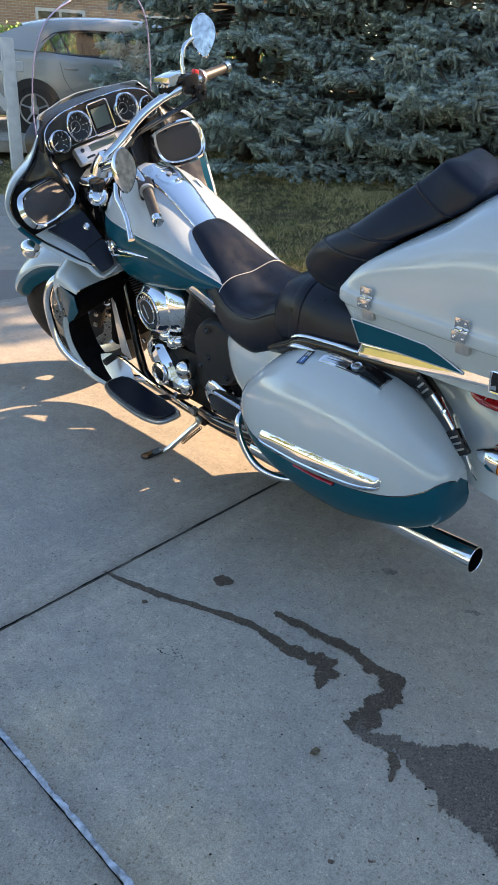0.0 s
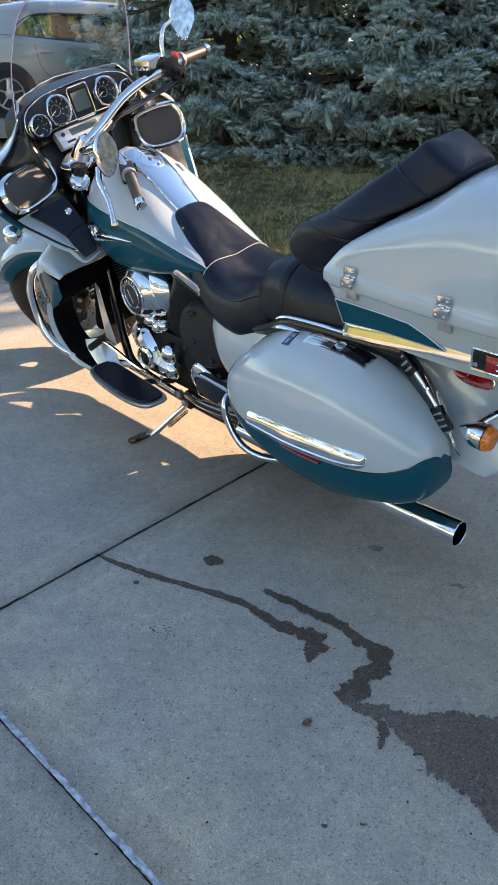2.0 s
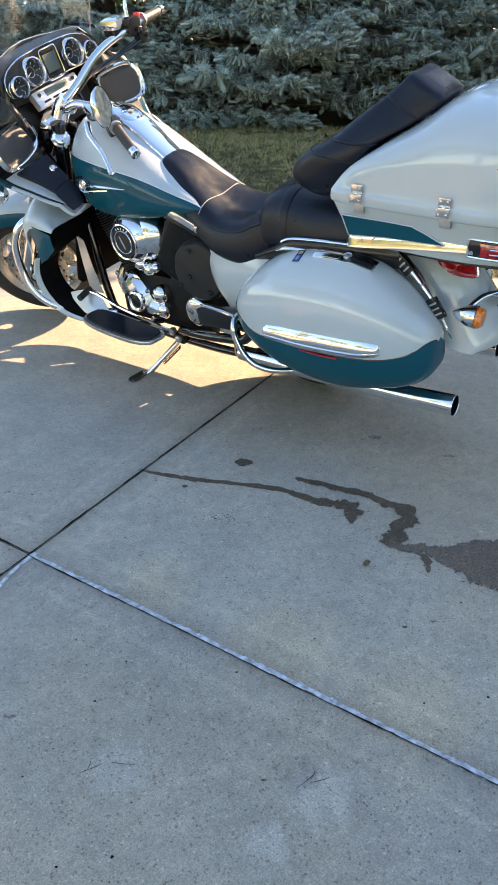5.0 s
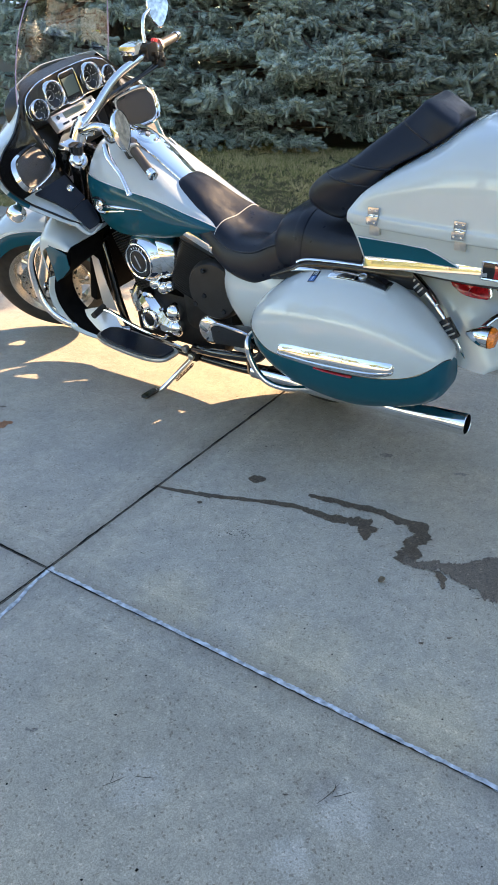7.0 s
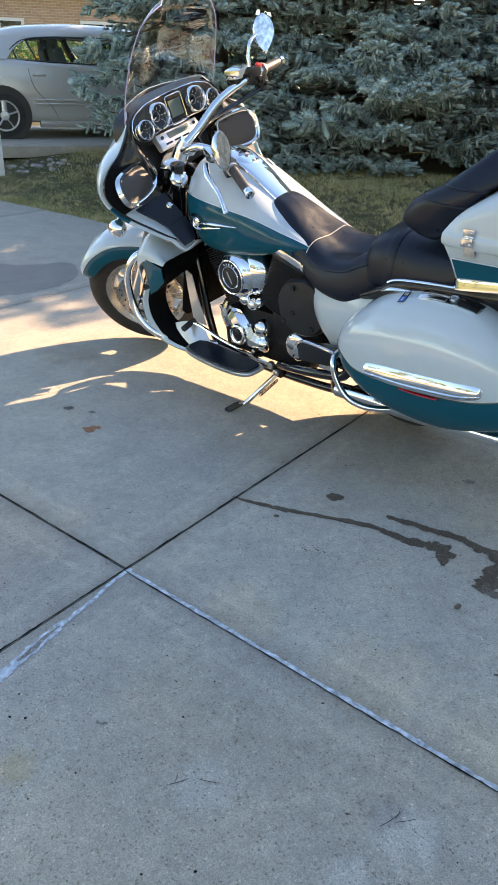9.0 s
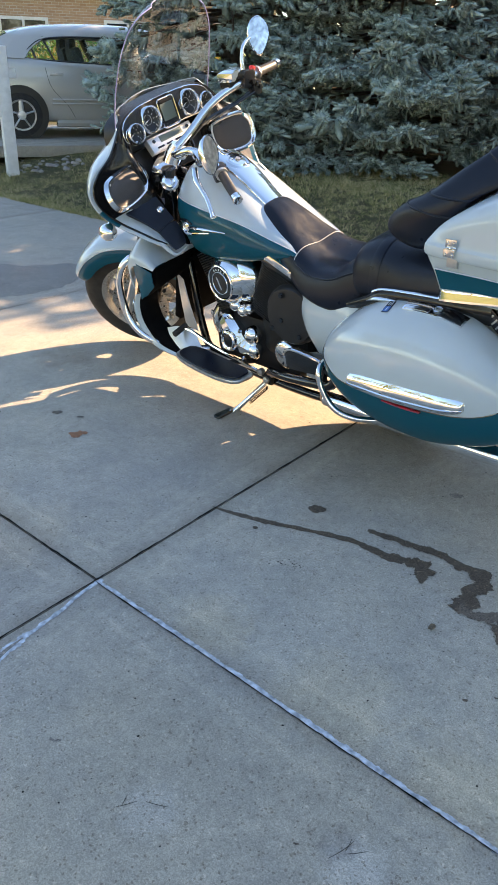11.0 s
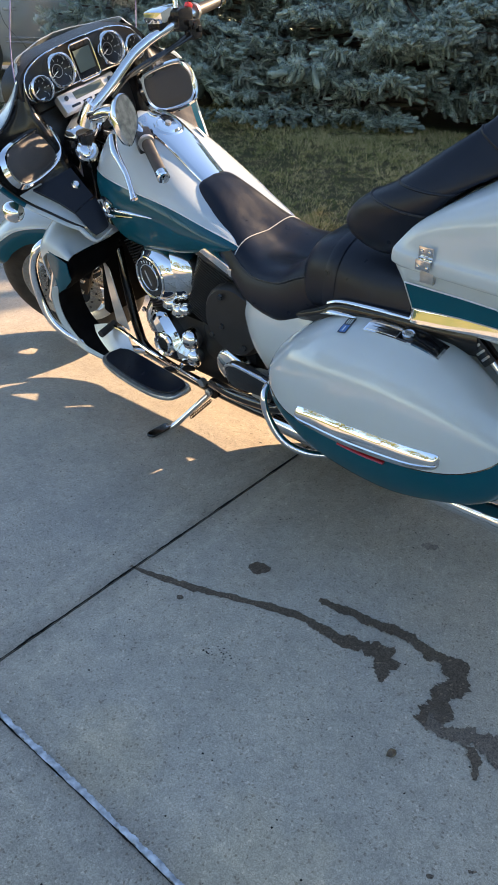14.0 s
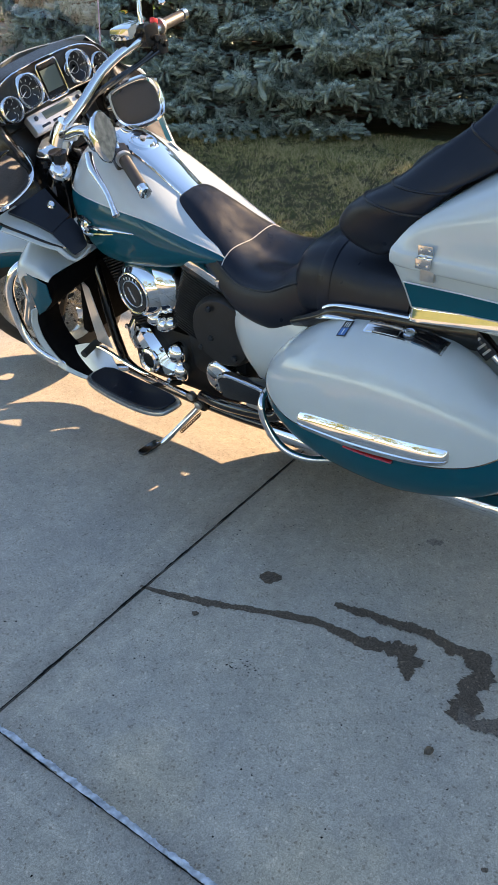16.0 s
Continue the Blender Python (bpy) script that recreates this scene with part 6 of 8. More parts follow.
SOIL = mat("lawn_soil", (0.27, 0.24, 0.060), 0.95, second=(0.17, 0.19, 0.045), scale=3.0, bump=1.0, bump_scale=40)

# ground sheet to the horizon
us = [-300, -60, -14, -11.03, -10.98, -6, -0.03, -0.005, 3.49, 3.515, 3.9, 4.3, 4.7, 5.1, 5.5, 5.9, 6.5, 9, 14, 30, 80, 300]
vs = [-300, -80, -30, -14, -7.43, -7.38, -5, -2.5, 0, 2.44, 2.49, 5, 7.38, 7.43, 14, 30, 80, 300]
rows = [[uv(u, v, -0.13 if (-0.02 < u < 3.5 and -7.4 < v < 7.4) or (-11.0 < u < 0 and -7.4 < v < 2.46) else lawn_z(*uv(u, v)[:2])) for v in vs] for u in us]
tagged(new("ground", Shape().grid(np.array(rows)).mesh("ground", SOIL, 40)), "dry green lawn soil rising behind the drive", "ground", kind="structure")

drive = thing("driveway", Matrix(), "grey broom-finished concrete drive in square slabs", "driveway", kind="structure")
JW = 0.005
U_CUTS = [-11.0, -7.3, -3.65, 0.0, 3.52]
V_CUTS = [-7.4, -4.92, -2.46, 0.0, 2.46, 4.92, 7.4]


def slab(u0, u1, v0, v1):
    """A slab with softly rounded arrises."""
    b = 0.0035
    rows = []
    for o, z in ((0.0, -0.12), (0.0, -b), (0.001, -0.001), (b, 0.0)):
        a0, a1, c0, c1 = u0 + JW / 2 + o, u1 - JW / 2 - o, v0 + JW / 2 + o, v1 - JW / 2 - o
        rows.append([uv(a0, c0, z), uv(a1, c0, z), uv(a1, c1, z), uv(a0, c1, z)])
    return Shape().grid(np.array(rows), loop=True, cap=True)


for u0, u1 in zip(U_CUTS, U_CUTS[1:]):
    for v0, v1 in zip(V_CUTS, V_CUTS[1:]):
        if u0 < -0.1 and v0 > 2.0:
            continue
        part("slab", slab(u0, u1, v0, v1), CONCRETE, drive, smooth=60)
part("joint_bed", Shape().add([uv(-11, -7.4, -0.028), uv(3.5, -7.4, -0.028), uv(3.5, 7.38, -0.028), uv(0.0, 7.38, -0.028), uv(0.0, 2.44, -0.028), uv(-11, 2.44, -0.028)], [(0, 1, 2, 3, 4, 5)]), JOINT, drive)


def ragged(path, widths, z, rough=0.25, seed=0, z_in=0.0):
    """A flat patch along a curve with a granular, uneven outline."""
    p = spline(np.array(path, float), 40)
    w = np.maximum(spline(np.array(widths, float)[:, None], 40)[:, 0], 0.001)
    run = np.concatenate([[0], np.cumsum(np.linalg.norm(np.diff(p, axis=0), axis=1))])
    n = max(8, int(run[-1] / 0.0022))
    at = np.linspace(0, run[-1], n)
    p = np.stack([np.interp(at, run, p[:, 0]), np.interp(at, run, p[:, 1])], 1)
    w = np.interp(at, run, w)
    t = np.gradient(p, axis=0)
    t = np.array([t[max(0, i - 9):i + 10].mean(axis=0) for i in range(n)])
    t /= np.linalg.norm(t, axis=1, keepdims=True) + 1e-9
    rows = []
    for sd in (1, -1):
        row = []
        for i in range(n):
            q = (at[i], sd * 7.7, seed * 3.1)
            e = sum(a * noise.noise((q[0] * f, q[1], q[2] + f)) for a, f in ((1.4, 28), (0.8, 80), (0.6, 210), (0.5, 420)))
            o = max(w[i] + rough * (min(w[i], 0.022) * e * 1.5 + 0.5 * w[i] * noise.noise((at[i] * 22, sd * 3.3, seed))), 0.0004)
            row.append((p[i][0] - sd * t[i][1] * o, p[i][1] + sd * t[i][0] * o, z))
        rows.append(row)
    mid = [((a[0] + b[0]) / 2, (a[1] + b[1]) / 2, z + z_in) for a, b in zip(*rows)]
    return Shape().grid(np.array([rows[0], mid, rows[1]]).transpose(1, 0, 2))


def stain(path, widths, material, label, z=0.0012, rough=0.25, seed=1, name="stain"):
    ob = new(name, ragged(path, widths, z, rough=rough, seed=seed).mesh(name, material, 0))
    return tagged(ob, label, "stain", kind="structure")


stain([(-0.322, 1.818), (-0.192, 1.760), (-0.048, 1.715), (0.073, 1.678), (0.158, 1.643), (0.235, 1.590), (0.285, 1.560), (0.312, 1.556)], [0.006, 0.011, 0.011, 0.012, 0.013, 0.015, 0.024, 0.010], DAMP, "thin dark trail of damp on the concrete", seed=2)
stain([(0.308, 1.552), (0.345, 1.538), (0.362, 1.520), (0.372, 1.513)], [0.010, 0.034, 0.042, 0.030], DAMP, "dark damp blot at the trail's end", z=0.0018, rough=0.45, seed=3)
stain([(0.372, 1.520), (0.352, 1.487), (0.340, 1.440)], [0.030, 0.022, 0.003], DAMP, "pointed damp runnel below the blot", z=0.0021, rough=0.4, seed=9)
stain([(0.210, 1.712), (0.27, 1.680), (0.334, 1.645), (0.397, 1.615), (0.455, 1.575), (0.495, 1.525)], [0.007, 0.016, 0.017, 0.017, 0.019, 0.022], DAMP, "dark damp trail running down the drive", z=0.0024, rough=0.3, seed=4)
stain([(0.490, 1.530), (0.528, 1.495), (0.528, 1.455), (0.500, 1.410), (0.468, 1.370), (0.440, 1.335), (0.430, 1.315)], [0.012, 0.036, 0.034, 0.026, 0.030, 0.036, 0.014], DAMP, "dark damp bend of the trail", z=0.0027, rough=0.4, seed=14)
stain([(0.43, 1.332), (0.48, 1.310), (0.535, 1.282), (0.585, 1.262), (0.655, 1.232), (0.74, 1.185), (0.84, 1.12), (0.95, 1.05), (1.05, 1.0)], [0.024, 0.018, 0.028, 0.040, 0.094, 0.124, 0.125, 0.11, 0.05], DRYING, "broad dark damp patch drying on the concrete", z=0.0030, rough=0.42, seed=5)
stain([(0.52, 1.27), (0.515, 1.235), (0.505, 1.19)], [0.014, 0.012, 0.003], DAMP, "small damp runnel", z=0.0036, rough=0.4, seed=6)
stain([(0.015, 1.838), (0.046, 1.832), (0.078, 1.828)], [0.006, 0.026, 0.008], DAMP, "oval damp spot", seed=7)
stain([(-0.178, 1.705), (-0.17, 1.70), (-0.16, 1.698)], [0.003, 0.009, 0.003], DAMP, "small damp spot", seed=8)
stain([(-2.75, 4.50), (-2.30, 4.52), (-1.98, 4.62), (-1.78, 4.78), (-1.68, 4.98), (-1.66, 5.10)], [0.30, 0.42, 0.44, 0.34, 0.16, 0.05], FAINT, "old brown-grey stain on the far slab", z=0.0010, rough=0.16, seed=40)
stain([(-0.96, 2.33), (-0.92, 2.325), (-0.885, 2.34)], [0.006, 0.022, 0.008], RUST, "rusty brown spot", rough=0.5, seed=10)
for k, (x, y, r) in enumerate(((0.565, 1.96, 0.026), (0.80, 1.80, 0.024), (0.59, 1.145, 0.007), (0.453, 1.0, 0.008), (-0.605, 0.815, 0.014), (-0.06, 0.595, 0.006), (-1.06, 2.52, 0.022), (-0.95, 2.48, 0.016), (0.37, 0.99, 0.007))):
    stain([(x - r, y + r * 0.3), (x, y), (x + r, y + r * 0.2)], [0.3 * r, 0.55 * r, 0.25 * r], FAINT if k in (0, 1, 4) else DAMP, "small dark fleck on the concrete", rough=0.7, seed=20 + k)
rnd = random.Random(5)
specks = Shape()
for k in range(420):
    x, y = rnd.uniform(-1.6, 1.1), rnd.uniform(0.35, 3.2)
    r = rnd.uniform(0.0012, 0.0034) * (1.5 if rnd.random() < 0.08 else 1)
    o = [(r * rnd.uniform(0.5, 1.2) * math.cos(a), r * rnd.uniform(0.4, 1.1) * math.sin(a)) for a in np.linspace(0, 2 * math.pi, 7, endpoint=False)]
    specks.add([(x + a, y + b, 0.0008) for a, b in o] + [(x, y, 0.0025)], [(i, (i + 1) % 7, 7) for i in range(7)])
for k in range(26):
    x, y = -0.055 + rnd.gauss(0, 0.035), 1.50 + rnd.gauss(0, 0.014)
    r = rnd.uniform(0.0015, 0.004)
    specks.add([(x - r, y, 0.001), (x, y - r * 0.5, 0.001), (x + r, y, 0.001), (x, y + r * 0.5, 0.002)], [(0, 1, 2, 3)])
tagged(new("dirt_specks", specks.mesh("dirt_specks", JOINT, 0)), "scattered dark grit and specks on the concrete", "grit", kind="stuff")
# sealant smeared along two joints
def smear(u0, u1, v0, v1, w, seed, label):
    n = 14
    pts = [uv(u0 + (u1 - u0) * k / n, v0 + (v1 - v0) * k / n)[:2] for k in range(n + 1)]
    rr = random.Random(seed)
    ob = new("sealant", ragged(pts, [w * rr.uniform(0.75, 1.25) for _ in pts], 0.0015, rough=0.35, seed=seed, z_in=0.0012).mesh("sealant", CHALK, 0))
    return tagged(ob, label, "sealant", kind="structure")


smear(0.0, 0.0, -0.02, -2.44, 0.0064, 11, "pale blue-grey sealant along the slab joint")
# the smear beside the other joint strays onto the slab and has come loose at its end
stroke = [uv(a, b)[:2] for a, b in ((0.012, -0.012), (-0.06, -0.012), (-0.154, -0.031), (-0.24, -0.040), (-0.324, -0.050), (-0.40, -0.062), (-0.464, -0.073), (-0.56, -0.088), (-0.70, -0.10), (-0.84, -0.105))]
tagged(new("sealant", ragged(stroke, [0.009, 0.006, 0.006, 0.008, 0.013, 0.013, 0.016, 0.014, 0.010, 0.004], 0.0015, rough=0.30, seed=12, z_in=0.001).mesh("sealant", CHALK, 0)), "pale smeared sealant straying off the slab joint", "sealant", kind="structure")
stain([uv(a, b)[:2] for a, b in ((-0.29, -0.046), (-0.345, -0.052), (-0.40, -0.064), (-0.44, -0.066))], [0.002, 0.006, 0.007, 0.002], FAINT, "bare concrete showing through the loose sealant", z=0.0034, rough=0.2, seed=33)


def crack(line, w, seed):
    tagged(new("joint_gap", ragged(line, [w * (1 + 0.35 * math.sin(k * 2.3 + seed)) for k in range(len(line))], 0.003, rough=0.45, seed=seed).mesh("joint_gap", JOINT, 0)), "dark open slab joint", "joint", kind="structure")


crack([uv(-0.0085 + 0.001 * math.sin(v * 9), v)[:2] for v in np.linspace(-2.44, 0, 30)], 0.0013, 14)
crack([uv(u, 0.0)[:2] for u in np.linspace(0.0, 3.5, 40)], 0.0024, 15)
crack([uv(u, 0.0)[:2] for u in np.linspace(-3.6, 0.0, 40)], 0.0024, 16)
crack([uv(0.0, v)[:2] for v in np.linspace(0.0, 4.9, 40)], 0.0024, 17)
# sandy grains washed up along the cross joint
rs = random.Random(8)
sand = Shape()
for k in range(900):
    v = -rs.uniform(0.05, 1.9)
    u = abs(rs.gauss(0, 0.05)) * rs.choice((1, 1, 1, -0.8)) + 0.008
    x, y, _ = uv(u, v)
    r = rs.uniform(0.0008, 0.0022)
    sand.add([(x - r, y, 0.0003), (x + r * 0.6, y - r, 0.0003), (x + r * 0.7, y + r, 0.0003), (x, y, 0.0003 + r)], [(0, 1, 3), (1, 2, 3), (2, 0, 3)])
SAND = mat("sand_grain", (0.30, 0.25, 0.19), 0.9, vary=0.6, scale=300)
tagged(new("sand_grains", sand.mesh("sand_grains", SAND, 0)), "loose tan sand grains along the slab joint", "sand", kind="stuff")
# twig bits by the worn patch
TWIG = mat("dry_twig", (0.05, 0.04, 0.03), 0.9)
for k, (x, y, a, l) in enumerate(((-0.415, 0.665, 20, 0.05), (-0.42, 0.675, 75, 0.025), (-0.35, 0.668, -12, 0.05), (0.03, 0.59, 35, 0.07), (0.06, 0.585, 10, 0.05), (0.045, 0.60, 60, 0.03))):
    c, sn = math.cos(radians(a)) * l / 2, math.sin(radians(a)) * l / 2
    tagged(new("twig", Shape().tube([(x - c, y - sn, 0.001), (x + 0.1 * sn, y - 0.1 * c, 0.003), (x + c, y + sn, 0.001)], [0.0004, 0.0007, 0.0003], 5, 3).mesh("twig", TWIG)), "thin dark dry twig lying on the concrete", "twig", group="fallen twigs")

# small curled leaf on the slab
LEAFLET = mat("withered_leaf", (0.14, 0.10, 0.06), 0.6, vary=0.3, scale=200)
lf = skin([[(a_ * 0.013, b_ * w_, 0.003 + 0.006 * abs(b_) + 0.003 * math.sin(a_ * 3.0)) for b_ in (-1, -0.4, 0.4, 1)] for a_, w_ in ((-1.0, 0.001), (-0.4, 0.008), (0.3, 0.009), (1.0, 0.002))], 4, 3)
leaflet = new("fallen_leaf", Shape().sheet(lf, 0.0006).mesh("fallen_leaf", LEAFLET))
leaflet.matrix_world = pose(0.335, 1.243, 0.001, 0, 0, 25)
tagged(leaflet, "small curled brown leaf lying on the concrete", "leaf")

# ---- lawn ----
GRASS, nt, b = node_mat("lawn_grass")
oi = nt.nodes.new("ShaderNodeNewGeometry")
r = nt.nodes.new("ShaderNodeValToRGB")
for pos, c in ((0.0, (0.66, 0.54, 0.32)), (0.30, (0.36, 0.33, 0.15)), (0.62, (0.19, 0.21, 0.075)), (1.0, (0.07, 0.095, 0.032))):
    e = r.color_ramp.elements.new(pos) if pos not in (0.0, 1.0) else r.color_ramp.elements[0 if pos == 0.0 else -1]
    e.color = (*c, 1)
pn = nt.nodes.new("ShaderNodeTexNoise")
pn.inputs["Scale"].default_value = 1.6
nt.links.new(oi.outputs["Position"], pn.inputs["Vector"])
ad = nt.nodes.new("ShaderNodeMath")
ad.operation = "MULTIPLY_ADD"
ad.inputs[1].default_value, ad.inputs[2].default_value = 0.95, -0.66
nt.links.new(oi.outputs["Random Per Island"], ad.inputs[0])
a2 = nt.nodes.new("ShaderNodeMath")
nt.links.new(ad.outputs[0], a2.inputs[0])
nt.links.new(pn.outputs[0], a2.inputs[1])
nt.links.new(a2.outputs[0], r.inputs["Fac"])
nt.links.new(r.outputs["Color"], b.inputs["Base Color"])
b.inputs["Roughness"].default_value = 0.7
b.inputs["Specular IOR Level"].default_value = 0.08


def fast_mesh(name, verts, tris, material):
    """A mesh of many loose triangles."""
    me = bpy.data.meshes.new(name)
    me.vertices.add(len(verts))
    me.vertices.foreach_set("co", np.asarray(verts, np.float32).ravel())
    me.loops.add(tris.size)
    me.loops.foreach_set("vertex_index", tris.astype(np.int32).ravel())
    me.polygons.add(len(tris))
    me.polygons.foreach_set("loop_start", np.arange(0, tris.size, 3, dtype=np.int32))
    me.update(calc_edges=True)
    me.materials.append(material)
    return me


THATCH = mat("lawn_thatch", (0.10, 0.085, 0.05), 0.95, second=(0.06, 0.065, 0.03), scale=9.0, bump=1.0, bump_scale=60, spec=0.1)
tu, tv = [3.505, 3.7, 3.9, 4.1, 4.3, 4.5, 4.7, 4.9, 5.1, 5.3, 5.5, 5.7, 5.9, 6.5, 8.5, 11.0], [-4.0, 0.0, 3.0, 6.0, 9.0, 12.0]
tagged(new("lawn", Shape().grid(np.array([[uv(u, v, lawn_z(*uv(u, v)[:2]) + 0.005) for v in tv] for u in tu])).mesh("lawn", THATCH)), "dry brown thatch of the lawn under the grass", "lawn", kind="structure")
rng = np.random.default_rng(3)
per, nt_ = 13, 26000
cu, cv = 3.50 + 3.8 * rng.random(nt_) ** 1.3, rng.uniform(-2.5, 9.0, nt_)
n = per * nt_
uu = np.repeat(cu, per) + rng.normal(0, 0.016, n)
vv = np.repeat(cv, per) + rng.normal(0, 0.016, n)
px = CROSS.x + UA.x * uu + VA.x * vv
py = CROSS.y + UA.y * uu + VA.y * vv
s = np.clip((uu - 3.5) / 2.4, 0, 1)
pz = 0.28 * s * s * (3 - 2 * s) - 0.012
tall = np.repeat(rng.uniform(0.6, 1.35, nt_) * (1 + 0.35 * np.sin(cu * 4.1 + 2.0 * np.sin(cv * 2.3)) * np.cos(cv * 3.3)), per)
hgt = rng.uniform(0.022, 0.052, n) * tall
ang = rng.uniform(0, 2 * np.pi, n)
lean = rng.uniform(0.2, 1.5, n) * hgt
wid = rng.uniform(0.0020, 0.0042, n)
base = np.stack([px, py, pz], 1)
la = rng.uniform(0, 2 * np.pi, n)
top = base + np.stack([lean * np.cos(la), lean * np.sin(la), hgt], 1)
side = np.stack([np.cos(ang) * wid, np.sin(ang) * wid, 0 * wid], 1)
verts = np.stack([base - side, base + side, top], 1).reshape(-1, 3)
tris = np.arange(3 * n).reshape(-1, 3)
tagged(new("lawn_grass", fast_mesh("lawn_grass", verts, tris, GRASS)), "short dry lawn grass, green with straw patches", "grass", kind="stuff")

# ---- spruces ----
NEEDLE, nt, b = node_mat("blue_spruce_needles")
oi = nt.nodes.new("ShaderNodeNewGeometry")
pn = nt.nodes.new("ShaderNodeTexNoise")
pn.inputs["Scale"].default_value, pn.inputs["Detail"].default_value = 5.0, 4.0
nt.links.new(oi.outputs["Position"], pn.inputs["Vector"])
ad = nt.nodes.new("ShaderNodeMath")
ad.operation = "MULTIPLY_ADD"
ad.inputs[1].default_value = 0.35
nt.links.new(oi.outputs["Random Per Island"], ad.inputs[0])
nt.links.new(pn.outputs[0], ad.inputs[2])
r = nt.nodes.new("ShaderNodeValToRGB")
r.color_ramp.elements[0].position, r.color_ramp.elements[1].position = 0.4, 1.05
r.color_ramp.elements[0].color, r.color_ramp.elements[1].color = (0.19, 0.255, 0.225, 1), (0.48, 0.58, 0.54, 1)
fine_n = nt.nodes.new("ShaderNodeTexNoise")
fine_n.inputs["Scale"].default_value, fine_n.inputs["Detail"].default_value = 130.0, 2.0
nt.links.new(oi.outputs["Position"], fine_n.inputs["Vector"])
bristle = nt.nodes.new("ShaderNodeMath")
bristle.operation = "MULTIPLY_ADD"
bristle.inputs[1].default_value = 0.8
nt.links.new(fine_n.outputs[0], bristle.inputs[0])
nt.links.new(ad.outputs[0], bristle.inputs[2])
shift = nt.nodes.new("ShaderNodeMath")
shift.inputs[1].default_value = -0.40
nt.links.new(bristle.outputs[0], shift.inputs[0])
nt.links.new(shift.outputs[0], r.inputs["Fac"])
nt.links.new(r.outputs["Color"], b.inputs["Base Color"])
b.inputs["Roughness"].default_value = 0.6
b.inputs["Specular IOR Level"].default_value = 0.2
BARK = mat("spruce_bark", (0.11, 0.085, 0.065), 0.9, vary=0.4, scale=30, bump=1.0, bump_scale=60)


def shoots_mesh(o, d, length, fat, rng, per=26):
    """Plump shoots: at each origin o, along d, a round-ended body bristling with needles."""
    n = len(o)
    up = np.tile(np.array([[0.03, 0.05, 1.0]]), (n, 1))
    a = np.cross(d, up)
    a /= np.linalg.norm(a, axis=1, keepdims=True) + 1e-6
    c = np.cross(a, d)
    sides, body = 4, np.array([(0.0, 0.6), (0.32, 1.0), (0.82, 1.0), (1.0, 0.55)])
    core = np.empty((n, len(body), sides, 3))
    for i, (t, f) in enumerate(body):
        for k in range(sides):
            th = 2 * math.pi * k / sides + i * 0.6
            jit = rng.uniform(0.75, 1.2, n)
            core[:, i, k] = o + d * (length * t)[:, None] + (a * math.cos(th) + c * math.sin(th)) * (fat * f * 0.58 * jit)[:, None]
    m = len(body) * sides
    quad = []
    for i in range(len(body) - 1):
        for k in range(sides):
            q = [i * sides + k, i * sides + (k + 1) % sides, (i + 1) * sides + (k + 1) % sides, (i + 1) * sides + k]
            quad += [(q[0], q[1], q[2]), (q[0], q[2], q[3])]
    e = (len(body) - 1) * sides
    quad += [(e, e + 1, e + 2), (e, e + 2, e + 3)]
    tri_core = (np.arange(n)[:, None, None] * m + np.array(quad)[None]).reshape(-1, 3)
    verts = np.empty((n, per, 3, 3))
    for k in range(per):
        t = 0.02 + 0.98 * k / per
        end = k >= per - 4
        th = k * 2.4 + rng.uniform(0, 0.6, n)
        rad = a * np.cos(th)[:, None] + c * np.sin(th)[:, None]
        tang = -a * np.sin(th)[:, None] + c * np.cos(th)[:, None]
        nl = fat * rng.uniform(0.60, 1.0, n)
        root = o + d * (length * t)[:, None] + rad * (fat * 0.42 * (1.0 - 0.5 * max(0.0, t - 0.7) / 0.3))[:, None]
        tip = root + (rad * (0.62 if end else 0.85) + d * (0.62 if end else 0.45)) * nl[:, None]
        w = (fat * 0.095)[:, None]
        verts[:, k, 0] = root - tang * w
        verts[:, k, 1] = root + tang * w
        verts[:, k, 2] = tip
    v = np.concatenate([core.reshape(-1, 3), verts.reshape(-1, 3)])
    tri = np.concatenate([tri_core, n * m + np.arange(n * per * 3).reshape(-1, 3)])
    return v, tri


